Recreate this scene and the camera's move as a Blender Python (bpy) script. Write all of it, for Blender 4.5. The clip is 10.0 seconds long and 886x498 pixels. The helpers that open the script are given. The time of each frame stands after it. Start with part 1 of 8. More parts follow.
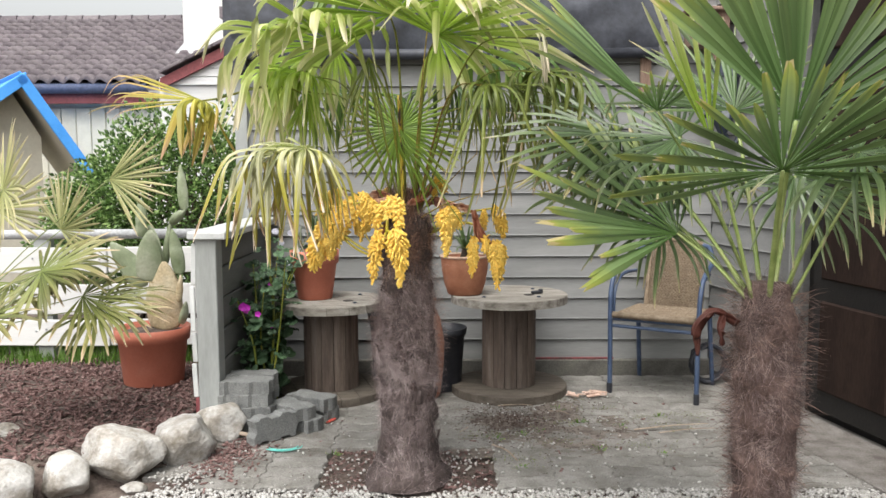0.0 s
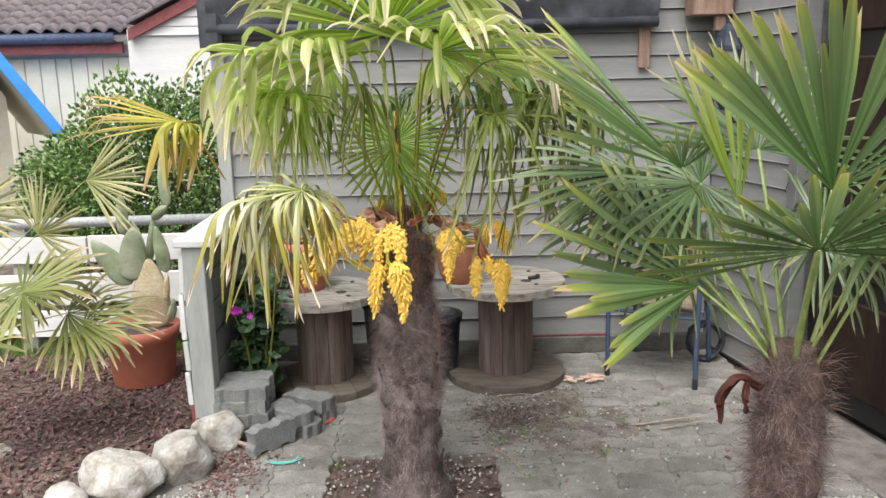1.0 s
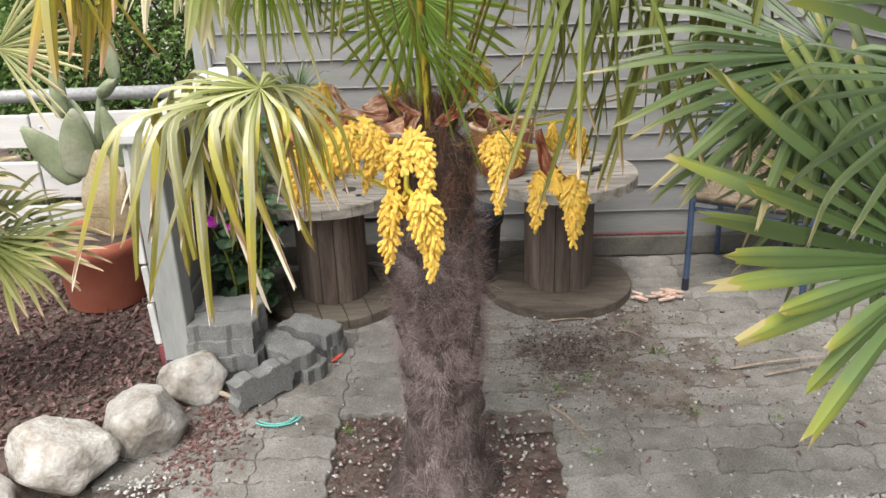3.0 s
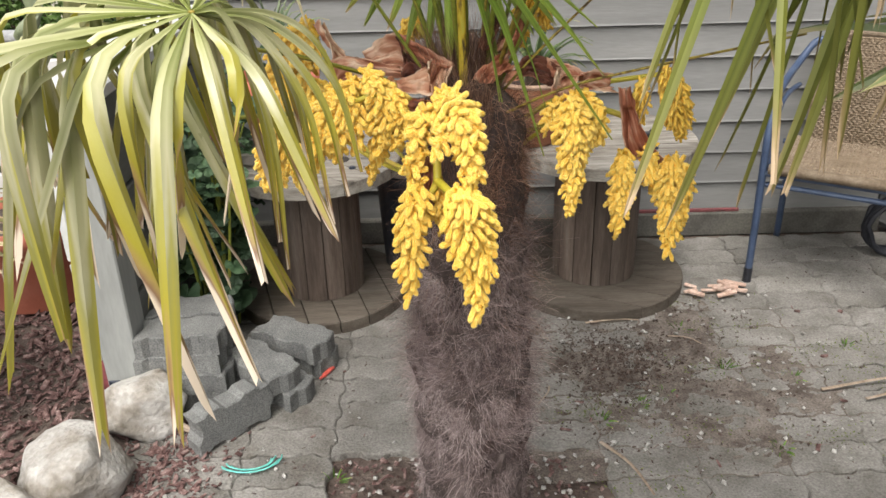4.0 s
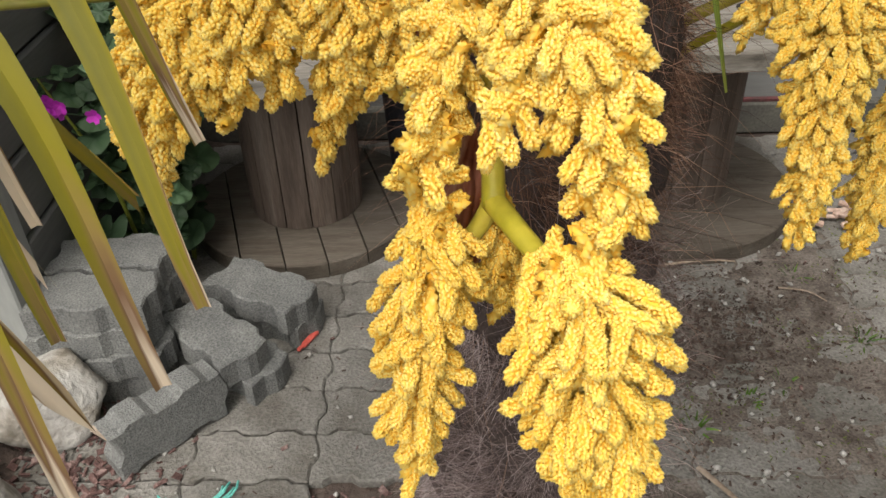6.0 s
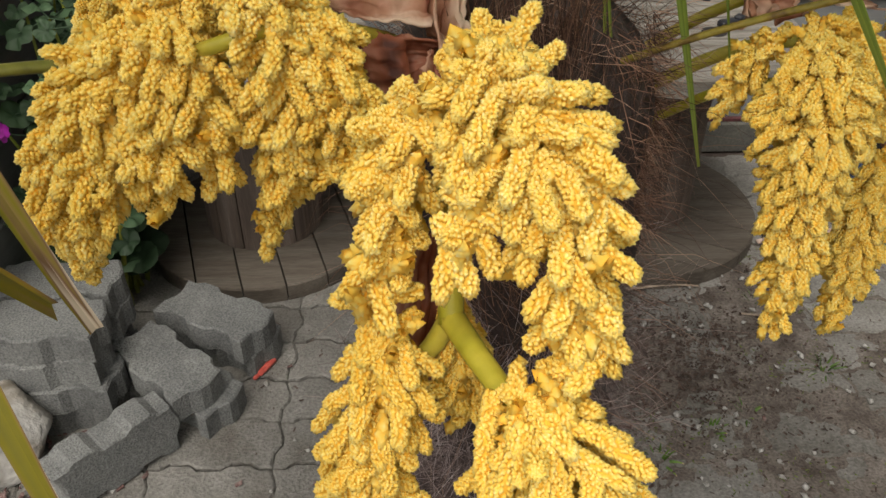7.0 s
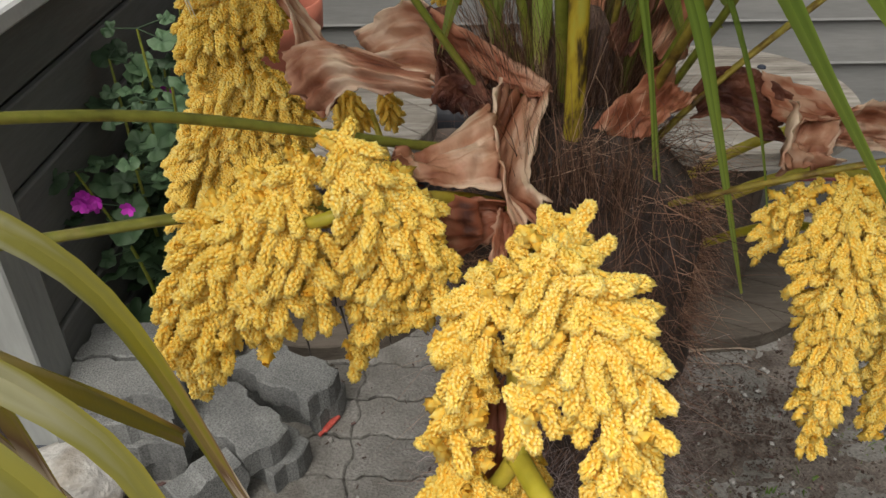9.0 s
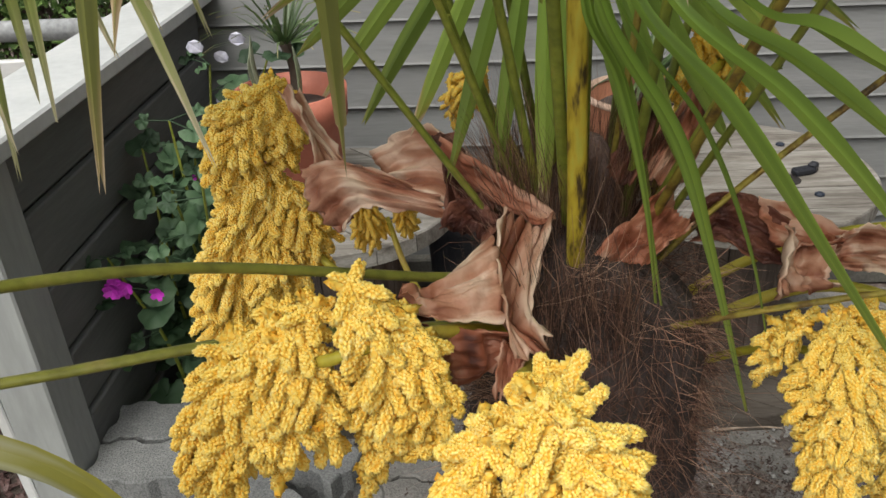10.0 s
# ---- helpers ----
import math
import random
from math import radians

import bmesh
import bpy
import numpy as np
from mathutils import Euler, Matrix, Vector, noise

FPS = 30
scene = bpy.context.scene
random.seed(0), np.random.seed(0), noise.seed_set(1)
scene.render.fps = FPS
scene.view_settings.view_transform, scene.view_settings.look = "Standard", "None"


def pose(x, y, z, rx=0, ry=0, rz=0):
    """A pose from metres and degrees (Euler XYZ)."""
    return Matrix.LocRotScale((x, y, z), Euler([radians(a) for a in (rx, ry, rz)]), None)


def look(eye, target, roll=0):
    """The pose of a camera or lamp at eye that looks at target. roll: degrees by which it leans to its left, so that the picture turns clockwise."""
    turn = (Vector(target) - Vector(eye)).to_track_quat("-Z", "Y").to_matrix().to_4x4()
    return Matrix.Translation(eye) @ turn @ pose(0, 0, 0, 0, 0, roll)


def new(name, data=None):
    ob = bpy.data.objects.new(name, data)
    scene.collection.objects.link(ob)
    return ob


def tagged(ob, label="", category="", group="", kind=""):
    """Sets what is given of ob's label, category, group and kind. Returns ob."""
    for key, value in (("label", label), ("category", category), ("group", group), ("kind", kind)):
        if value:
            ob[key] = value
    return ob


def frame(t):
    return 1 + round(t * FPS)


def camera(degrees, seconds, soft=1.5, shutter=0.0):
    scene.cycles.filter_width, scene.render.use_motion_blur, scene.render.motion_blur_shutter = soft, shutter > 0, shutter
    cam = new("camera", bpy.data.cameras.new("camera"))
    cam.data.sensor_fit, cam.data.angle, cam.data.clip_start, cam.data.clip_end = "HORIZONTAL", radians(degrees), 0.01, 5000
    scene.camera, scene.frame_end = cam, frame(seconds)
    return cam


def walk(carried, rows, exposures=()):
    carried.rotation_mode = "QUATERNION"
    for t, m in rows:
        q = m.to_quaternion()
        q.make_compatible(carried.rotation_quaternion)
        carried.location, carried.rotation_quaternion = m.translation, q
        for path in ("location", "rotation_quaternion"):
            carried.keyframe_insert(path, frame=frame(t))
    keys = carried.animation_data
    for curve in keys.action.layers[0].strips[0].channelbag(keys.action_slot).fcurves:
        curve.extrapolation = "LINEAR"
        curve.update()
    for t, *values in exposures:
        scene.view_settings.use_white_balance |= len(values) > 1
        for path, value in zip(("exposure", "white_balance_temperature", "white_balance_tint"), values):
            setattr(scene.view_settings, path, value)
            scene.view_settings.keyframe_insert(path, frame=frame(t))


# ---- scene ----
cam = camera(56.3, 10.0)
PATH = [
    (0, (0.412, 0.403, 1.183), (0.4, 2.394, 0.99), -0.2),
    (0.5, (0.36, 0.53, 1.304), (0.383, 2.512, 1.034), -0.8),
    (1, (0.332, 0.588, 1.569), (0.371, 2.545, 1.156), -1.2),
    (1.5, (0.292, 0.671, 1.671), (0.309, 2.587, 1.098), -1.7),
    (2, (0.31, 0.889, 1.674), (0.304, 2.772, 0.999), -1.6),
    (2.5, (0.326, 1.213, 1.631), (0.293, 3.079, 0.91), -1.8),
    (3.8, (0.222, 2.052, 1.398), (0.216, 3.862, 0.546), -1.7),
    (4, (0.205, 2.167, 1.385), (0.209, 3.966, 0.511), -1.4),
    (4.5, (0.164, 2.447, 1.332), (0.242, 4.144, 0.276), -1.2),
    (5, (0.16, 2.722, 1.235), (0.206, 4.389, 0.132), -1.3),
    (6.3, (0.191, 2.909, 1.192), (0.144, 4.514, 0.0), -1.8),
    (6.5, (0.192, 2.925, 1.198), (0.155, 4.53, 0.005), -1.5),
    (7, (0.19, 2.957, 1.214), (0.237, 4.57, 0.032), 0.4),
    (7.5, (0.209, 2.965, 1.23), (0.352, 4.577, 0.055), 1.9),
    (8, (0.227, 2.957, 1.248), (0.398, 4.574, 0.084), 2.2),
    (8.5, (0.208, 2.938, 1.274), (0.3, 4.574, 0.128), 1.0),
    (9, (0.182, 2.937, 1.302), (0.095, 4.598, 0.192), -1.7),
    (9.5, (0.185, 2.938, 1.327), (-0.034, 4.633, 0.289), -3.3),
    (10, (0.198, 2.942, 1.353), (0.043, 4.675, 0.367), -3.2),
]
walk(cam, [(t, look(eye, target, roll)) for t, eye, target, roll in PATH], exposures=[(0, 0.13, 6500, 10), (1.5, 0.13, 6500, 10), (2.5, 0.12, 6550, 11), (4.0, 0.1, 6700, 11), (5.0, 0.07, 6750, 11), (6.3, -0.4, 6900, 10), (7.0, -0.63, 6950, 10), (8.5, -0.73, 7000, 11), (9.0, -0.58, 6800, 10), (9.5, -0.48, 6700, 10), (10.0, -0.37, 6550, 9)])

# ---- world, sun, exposure ----
world = bpy.data.worlds.new("world")
scene.world = world
world.use_nodes = True
wn, wl = world.node_tree.nodes, world.node_tree.links
sky = wn.new("ShaderNodeTexSky")
sky.sky_type = "NISHITA"
sky.sun_disc = False
sky.sun_elevation, sky.sun_rotation = radians(52), radians(-160)
sky.air_density, sky.dust_density = 1.6, 6.0
grey = wn.new("ShaderNodeHueSaturation")
grey.inputs["Saturation"].default_value = 0.18
wl.new(sky.outputs[0], grey.inputs["Color"])
wl.new(grey.outputs[0], wn["Background"].inputs[0])
wn["Background"].inputs[1].default_value = 0.252
sun_data = bpy.data.lights.new("sun", "SUN")
sun_data.energy, sun_data.angle, sun_data.color = 1.95, radians(20), (1.0, 0.955, 0.89)
sun = new("sun", sun_data)
sun.matrix_world = look((0, 0, 10), (0.9, 3.0, 0.0))

# ---- materials ----


def mat(name, cols, scale=6.0, rough=0.7, bump=0.3, bscale=60.0, stretch=(1, 1, 1), metal=0.0, rnd=0.12, fine=0.25, spec=0.4, soft_light=0.0, bdist=0.004):
    """A surface whose colour wanders between cols at two scales, with fine relief and a shade of its own for each object."""
    m = bpy.data.materials.new(name)
    m.use_nodes = True
    n, l = m.node_tree.nodes, m.node_tree.links
    bs = n["Principled BSDF"]
    tc, mp, oi = n.new("ShaderNodeTexCoord"), n.new("ShaderNodeMapping"), n.new("ShaderNodeObjectInfo")
    mp.inputs["Scale"].default_value = stretch
    off = n.new("ShaderNodeMath")
    off.operation = "MULTIPLY"
    off.inputs[1].default_value = 23.0
    l.new(oi.outputs["Random"], off.inputs[0])
    l.new(off.outputs[0], mp.inputs["Location"])
    l.new(tc.outputs["Object"], mp.inputs["Vector"])
    n1 = n.new("ShaderNodeTexNoise")
    n1.inputs["Scale"].default_value, n1.inputs["Detail"].default_value, n1.inputs["Roughness"].default_value = scale, 4.0, 0.6
    l.new(mp.outputs[0], n1.inputs["Vector"])
    ramp = n.new("ShaderNodeValToRGB")
    r = ramp.color_ramp
    while len(r.elements) < len(cols):
        r.elements.new(0.5)
    for i, c in enumerate(cols):
        r.elements[i].position = 0.3 + 0.4 * i / max(1, len(cols) - 1)
        r.elements[i].color = (*c, 1)
    l.new(n1.outputs["Fac"], ramp.inputs[0])
    n2 = n.new("ShaderNodeTexNoise")
    n2.inputs["Scale"].default_value, n2.inputs["Detail"].default_value = bscale, 5.0
    l.new(mp.outputs[0], n2.inputs["Vector"])
    f2 = n.new("ShaderNodeMapRange")
    f2.inputs[1].default_value, f2.inputs[2].default_value = 0.25, 0.75
    f2.inputs[3].default_value, f2.inputs[4].default_value = 1 - fine, 1 + fine
    l.new(n2.outputs["Fac"], f2.inputs[0])
    fr = n.new("ShaderNodeMapRange")
    fr.inputs[3].default_value, fr.inputs[4].default_value = 1 - rnd, 1 + rnd
    l.new(oi.outputs["Random"], fr.inputs[0])
    mul = n.new("ShaderNodeMath")
    mul.operation = "MULTIPLY"
    l.new(f2.outputs[0], mul.inputs[0])
    l.new(fr.outputs[0], mul.inputs[1])
    vm = n.new("ShaderNodeVectorMath")
    vm.operation = "SCALE"
    l.new(ramp.outputs[0], vm.inputs[0])
    l.new(mul.outputs[0], vm.inputs["Scale"])
    l.new(vm.outputs[0], bs.inputs["Base Color"])
    bs.inputs["Roughness"].default_value = rough
    bs.inputs["Metallic"].default_value = metal
    bs.inputs["Specular IOR Level"].default_value = spec
    if soft_light:
        bs.inputs["Subsurface Weight"].default_value = soft_light
        bs.inputs["Subsurface Radius"].default_value = (0.004, 0.002, 0.0006)
    if bump:
        bp = n.new("ShaderNodeBump")
        bp.inputs["Strength"].default_value, bp.inputs["Distance"].default_value = bump, bdist
        l.new(n2.outputs["Fac"], bp.inputs["Height"])
        l.new(bp.outputs[0], bs.inputs["Normal"])
    return m


def leaf_mat(name, stops, rough=0.42, thin=0.3, rnd_shift=0.35, vein=260.0, span=(0.62, 1.42)):
    """A leaf coloured from its root to its tip (attribute along), each blade segment with a shade of its own (attribute shade)."""
    m = bpy.data.materials.new(name)
    m.use_nodes = True
    n, l = m.node_tree.nodes, m.node_tree.links
    bs = n["Principled BSDF"]
    a, b = n.new("ShaderNodeAttribute"), n.new("ShaderNodeAttribute")
    a.attribute_name, b.attribute_name = "along", "shade"
    tc, nz = n.new("ShaderNodeTexCoord"), n.new("ShaderNodeTexNoise")
    nz.inputs["Scale"].default_value, nz.inputs["Detail"].default_value = 14.0, 4.0
    l.new(tc.outputs["Object"], nz.inputs["Vector"])
    s1 = n.new("ShaderNodeMath")
    s1.operation = "MULTIPLY_ADD"
    s1.inputs[1].default_value, s1.inputs[2].default_value = rnd_shift, -rnd_shift / 2
    l.new(b.outputs["Fac"], s1.inputs[0])
    s2 = n.new("ShaderNodeMath")
    s2.operation = "MULTIPLY_ADD"
    s2.inputs[1].default_value, s2.inputs[2].default_value = 0.24, -0.12
    l.new(nz.outputs["Fac"], s2.inputs[0])
    s3, s4 = n.new("ShaderNodeMath"), n.new("ShaderNodeMath")
    l.new(s1.outputs[0], s3.inputs[0])
    l.new(s2.outputs[0], s3.inputs[1])
    l.new(s3.outputs[0], s4.inputs[0])
    l.new(a.outputs["Fac"], s4.inputs[1])
    ramp = n.new("ShaderNodeValToRGB")
    r = ramp.color_ramp
    while len(r.elements) < len(stops):
        r.elements.new(0.5)
    for e, (p, c) in zip(r.elements, stops):
        e.position, e.color = p, (*c, 1)
    l.new(s4.outputs[0], ramp.inputs[0])
    fr = n.new("ShaderNodeMapRange")
    fr.inputs[3].default_value, fr.inputs[4].default_value = span
    l.new(b.outputs["Fac"], fr.inputs[0])
    vm = n.new("ShaderNodeVectorMath")
    vm.operation = "SCALE"
    l.new(ramp.outputs[0], vm.inputs[0])
    l.new(fr.outputs[0], vm.inputs["Scale"])
    l.new(vm.outputs[0], bs.inputs["Base Color"])
    bs.inputs["Roughness"].default_value = rough
    nb, bp = n.new("ShaderNodeTexNoise"), n.new("ShaderNodeBump")
    nb.inputs["Scale"].default_value = vein
    bp.inputs["Strength"].default_value, bp.inputs["Distance"].default_value = 0.25, 0.001
    l.new(tc.outputs["Object"], nb.inputs["Vector"])
    l.new(nb.outputs["Fac"], bp.inputs["Height"])
    l.new(bp.outputs[0], bs.inputs["Normal"])
    tr, mx = n.new("ShaderNodeBsdfTranslucent"), n.new("ShaderNodeMixShader")
    l.new(vm.outputs[0], tr.inputs["Color"])
    mx.inputs[0].default_value = thin
    l.new(bs.outputs[0], mx.inputs[1])
    l.new(tr.outputs[0], mx.inputs[2])
    l.new(mx.outputs[0], n["Material Output"].inputs[0])
    return m


BROWN_TIP = (0.42, 0.32, 0.21)
M = {
    "soil": mat("soil", [(0.045, 0.033, 0.028), (0.1, 0.076, 0.065), (0.17, 0.14, 0.12)], 9, 0.95, 0.8, 90, bdist=0.01),
    "grit": mat("grit", [(0.102, 0.0892, 0.0799), (0.166, 0.153, 0.14), (0.217, 0.204, 0.191)], 12, 0.95, 0.8, 120, bdist=0.01),
    "paver": mat("paver", [(0.135, 0.125, 0.11), (0.185, 0.178, 0.163), (0.232, 0.224, 0.208), (0.275, 0.266, 0.25)], 7, 0.95, 1.0, 170, rnd=0.08, fine=0.34, bdist=0.005),
    "paver_new": mat("paver_new", [(0.13, 0.135, 0.134), (0.17, 0.175, 0.172), (0.21, 0.217, 0.21)], 14, 0.93, 1.0, 260, rnd=0.08, fine=0.5, bdist=0.004),
    "stone": mat("stone", [(0.17, 0.15, 0.12), (0.29, 0.27, 0.24), (0.4, 0.39, 0.37), (0.5, 0.49, 0.47)], 11, 0.85, 0.55, 75, fine=0.2, bdist=0.012),
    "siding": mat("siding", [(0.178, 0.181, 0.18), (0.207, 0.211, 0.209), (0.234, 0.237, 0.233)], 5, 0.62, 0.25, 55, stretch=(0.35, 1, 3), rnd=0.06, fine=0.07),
    # siding paint toned down for faces in shade; the shade sits in its colour
    "siding_shaded": mat("siding_shaded", [(0.105, 0.109, 0.107), (0.13, 0.134, 0.131), (0.15, 0.153, 0.15)], 5, 0.7, 0.25, 55, stretch=(1, 0.35, 3), rnd=0.06, fine=0.1),
    "grey_paint": mat("grey_paint", [(0.252, 0.265, 0.258), (0.292, 0.306, 0.299), (0.326, 0.337, 0.326)], 7, 0.6, 0.2, 50, stretch=(2, 2, 0.4), rnd=0.04, fine=0.08),
    "cap_paint": mat("cap_paint", [(0.468, 0.484, 0.484), (0.544, 0.561, 0.561), (0.595, 0.603, 0.595)], 7, 0.5, 0.15, 60, fine=0.06),
    "white_paint": mat("white_paint", [(0.542, 0.55, 0.55), (0.603, 0.603, 0.595), (0.625, 0.625, 0.618)], 6, 0.55, 0.2, 50, stretch=(0.4, 1, 3), rnd=0.03, fine=0.05),
    "plinth": mat("plinth", [(0.08, 0.076, 0.068), (0.12, 0.116, 0.104), (0.152, 0.148, 0.128)], 9, 0.95, 0.5, 120),
    "red_paint": mat("red_paint", [(0.09, 0.045, 0.045), (0.17, 0.05, 0.055), (0.26, 0.06, 0.065)], 20, 0.7, 0.2, 100),
    "dark_wood": mat("dark_wood", [(0.014, 0.0085, 0.007), (0.022, 0.0135, 0.011), (0.032, 0.02, 0.0155)], 8, 0.7, 0.25, 80, stretch=(1, 1, 0.3), fine=0.2, spec=0.15),
    "dark_frame": mat("dark_frame", [(0.0063, 0.00578, 0.00578), (0.0116, 0.0105, 0.00997)], 8, 0.55, 0.2, 80, fine=0.2),
    "brown_wood": mat("brown_wood", [(0.16, 0.1, 0.075), (0.24, 0.16, 0.12), (0.3, 0.21, 0.17)], 9, 0.8, 0.4, 90, stretch=(4, 4, 0.5)),
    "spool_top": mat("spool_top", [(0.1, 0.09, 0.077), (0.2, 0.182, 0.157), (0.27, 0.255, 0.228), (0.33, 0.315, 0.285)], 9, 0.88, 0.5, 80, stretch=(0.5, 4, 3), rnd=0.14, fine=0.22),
    # drum and lower flange: brown wood, darkened further for shade under the top
    "spool_side_shaded": mat("spool_side_shaded", [(0.066, 0.048, 0.039), (0.113, 0.086, 0.07), (0.16, 0.13, 0.11)], 7, 0.82, 0.45, 70, stretch=(5, 5, 0.45), rnd=0.2, fine=0.22),
    "spool_base_shaded": mat("spool_base_shaded", [(0.078, 0.065, 0.052), (0.114, 0.096, 0.078), (0.146, 0.128, 0.107)], 9, 0.9, 0.5, 80, stretch=(0.5, 4, 3), rnd=0.12, fine=0.22),
    "terracotta": mat("terracotta", [(0.425, 0.132, 0.085), (0.493, 0.162, 0.106), (0.527, 0.196, 0.136)], 6, 0.6, 0.1, 120, rnd=0.04, fine=0.06),
    "clay": mat("clay", [(0.27, 0.105, 0.06), (0.36, 0.15, 0.085), (0.44, 0.21, 0.13)], 8, 0.75, 0.2, 120, rnd=0.05, fine=0.1),
    "clay_rim": mat("clay_rim", [(0.45, 0.3, 0.22), (0.55, 0.4, 0.31)], 10, 0.8, 0.2, 120),
    "black_plastic": mat("black_plastic", [(0.016, 0.018, 0.024), (0.03, 0.032, 0.04)], 12, 0.5, 0.1, 120),
    "blue_metal": mat("blue_metal", [(0.035, 0.055, 0.1), (0.048, 0.074, 0.135), (0.07, 0.1, 0.16)], 14, 0.42, 0.1, 160, fine=0.1),
    "wicker": mat("wicker", [(0.12, 0.086, 0.054), (0.18, 0.138, 0.094), (0.235, 0.188, 0.137)], 30, 0.7, 0.3, 160, fine=0.2),
    "cactus": mat("cactus", [(0.16, 0.2, 0.11), (0.24, 0.28, 0.18), (0.4, 0.42, 0.32)], 7, 0.55, 0.2, 90, rnd=0.12, fine=0.1),
    "cactus_old": mat("cactus_old", [(0.35, 0.28, 0.16), (0.46, 0.38, 0.25), (0.5, 0.45, 0.33)], 9, 0.7, 0.3, 90, rnd=0.1),
    "trunk": mat("trunk", [(0.035, 0.0252, 0.0238), (0.07, 0.0525, 0.049), (0.126, 0.101, 0.0966)], 18, 0.95, 0.9, 120, stretch=(1, 1, 0.5), bdist=0.01, fine=0.35),
    "trunk_red": mat("trunk_red", [(0.05, 0.032, 0.028), (0.1, 0.064, 0.055), (0.17, 0.115, 0.1)], 18, 0.95, 0.9, 120, stretch=(1, 1, 0.5), bdist=0.01, fine=0.35),
    "stalk": mat("stalk", [(0.36, 0.33, 0.025), (0.5, 0.42, 0.05), (0.54, 0.36, 0.09)], 16, 0.45, 0.15, 160, fine=0.1),
    "petiole": mat("petiole", [(0.11, 0.135, 0.02), (0.16, 0.185, 0.026), (0.22, 0.2, 0.038)], 20, 0.45, 0.3, 110, fine=0.3),
    "petiole_old": mat("petiole_old", [(0.03, 0.017, 0.007), (0.13, 0.08, 0.016), (0.24, 0.18, 0.03), (0.26, 0.21, 0.036), (0.27, 0.22, 0.04)], 60, 0.55, 0.4, 110, fine=0.4),
    "petiole_yellow": mat("petiole_yellow", [(0.02, 0.012, 0.006), (0.025, 0.015, 0.007), (0.05, 0.03, 0.01), (0.34, 0.25, 0.02), (0.4, 0.31, 0.03), (0.33, 0.3, 0.04), (0.28, 0.28, 0.04)], 55, 0.5, 0.3, 110, stretch=(1.2, 1.2, 0.3), fine=0.3),
    "petiole_bare": mat("petiole_bare", [(0.1, 0.095, 0.018), (0.17, 0.17, 0.028), (0.2, 0.205, 0.034), (0.25, 0.22, 0.06)], 30, 0.5, 0.3, 110, fine=0.2),
    "petiole_green": mat("petiole_green", [(0.14, 0.2, 0.05), (0.22, 0.28, 0.09), (0.3, 0.33, 0.14)], 14, 0.45, 0.2, 110, fine=0.1),
    "twig": mat("twig", [(0.2, 0.15, 0.11), (0.32, 0.25, 0.19), (0.4, 0.33, 0.27)], 20, 0.9, 0.4, 120),
    "chip": mat("chip", [(0.4, 0.26, 0.2), (0.55, 0.4, 0.33), (0.66, 0.54, 0.47)], 20, 0.9, 0.4, 120),
    "twine": mat("twine", [(0.1, 0.5, 0.45), (0.2, 0.65, 0.58)], 40, 0.6, 0.4, 300),
    "red_plastic": mat("red_plastic", [(0.55, 0.09, 0.07), (0.66, 0.14, 0.11)], 30, 0.5, 0.1, 100),
    "magenta": mat("magenta", [(0.3, 0.015, 0.28), (0.45, 0.03, 0.42)], 40, 0.6, 0.1, 100),
    "pale_petal": mat("pale_petal", [(0.4, 0.4, 0.5), (0.55, 0.55, 0.62)], 40, 0.6, 0.1, 100),
    "tarp": mat("tarp", [(0.0264, 0.0286, 0.0352), (0.0484, 0.0528, 0.066), (0.077, 0.0836, 0.101)], 7, 0.6, 0.4, 40, fine=0.15),
    "zinc": mat("zinc", [(0.34, 0.35, 0.36), (0.42, 0.43, 0.44)], 10, 0.5, 0.15, 70),
    "lantern": mat("lantern", [(0.014, 0.02, 0.035), (0.025, 0.034, 0.055)], 10, 0.45, 0.1, 70),
    "roof_tile": mat("roof_tile", [(0.11, 0.094, 0.105), (0.15, 0.13, 0.14), (0.19, 0.17, 0.175)], 6, 0.8, 0.3, 60, rnd=0.16),
    "house_wall": mat("house_wall", [(0.66, 0.65, 0.55), (0.74, 0.73, 0.63), (0.78, 0.77, 0.68)], 3, 0.6, 0.15, 40, fine=0.04, rnd=0.03),
    "gutter": mat("gutter", [(0.07, 0.09, 0.16), (0.1, 0.125, 0.21)], 5, 0.45, 0.1, 40),
    "barge": mat("barge", [(0.2, 0.05, 0.055), (0.28, 0.08, 0.085)], 6, 0.6, 0.15, 40),
    "blue_paint": mat("blue_paint", [(0.05, 0.27, 0.72), (0.08, 0.34, 0.8)], 5, 0.5, 0.1, 50, fine=0.06),
    "ply": mat("ply", [(0.5, 0.47, 0.38), (0.58, 0.55, 0.46)], 5, 0.7, 0.15, 50, fine=0.06),
    "branch": mat("branch", [(0.06, 0.045, 0.035), (0.11, 0.085, 0.065)], 12, 0.9, 0.4, 90),
    "grass": mat("grass", [(0.09, 0.16, 0.03), (0.15, 0.24, 0.05), (0.2, 0.28, 0.08)], 14, 0.7, 0.1, 100),
    "dark_void": mat("dark_void", [(0.02, 0.018, 0.016), (0.035, 0.03, 0.028)], 6, 0.8, 0.2, 60),
    "glass": mat("glass", [(0.2, 0.22, 0.24), (0.28, 0.3, 0.32)], 6, 0.1, 0.0, 60),
}
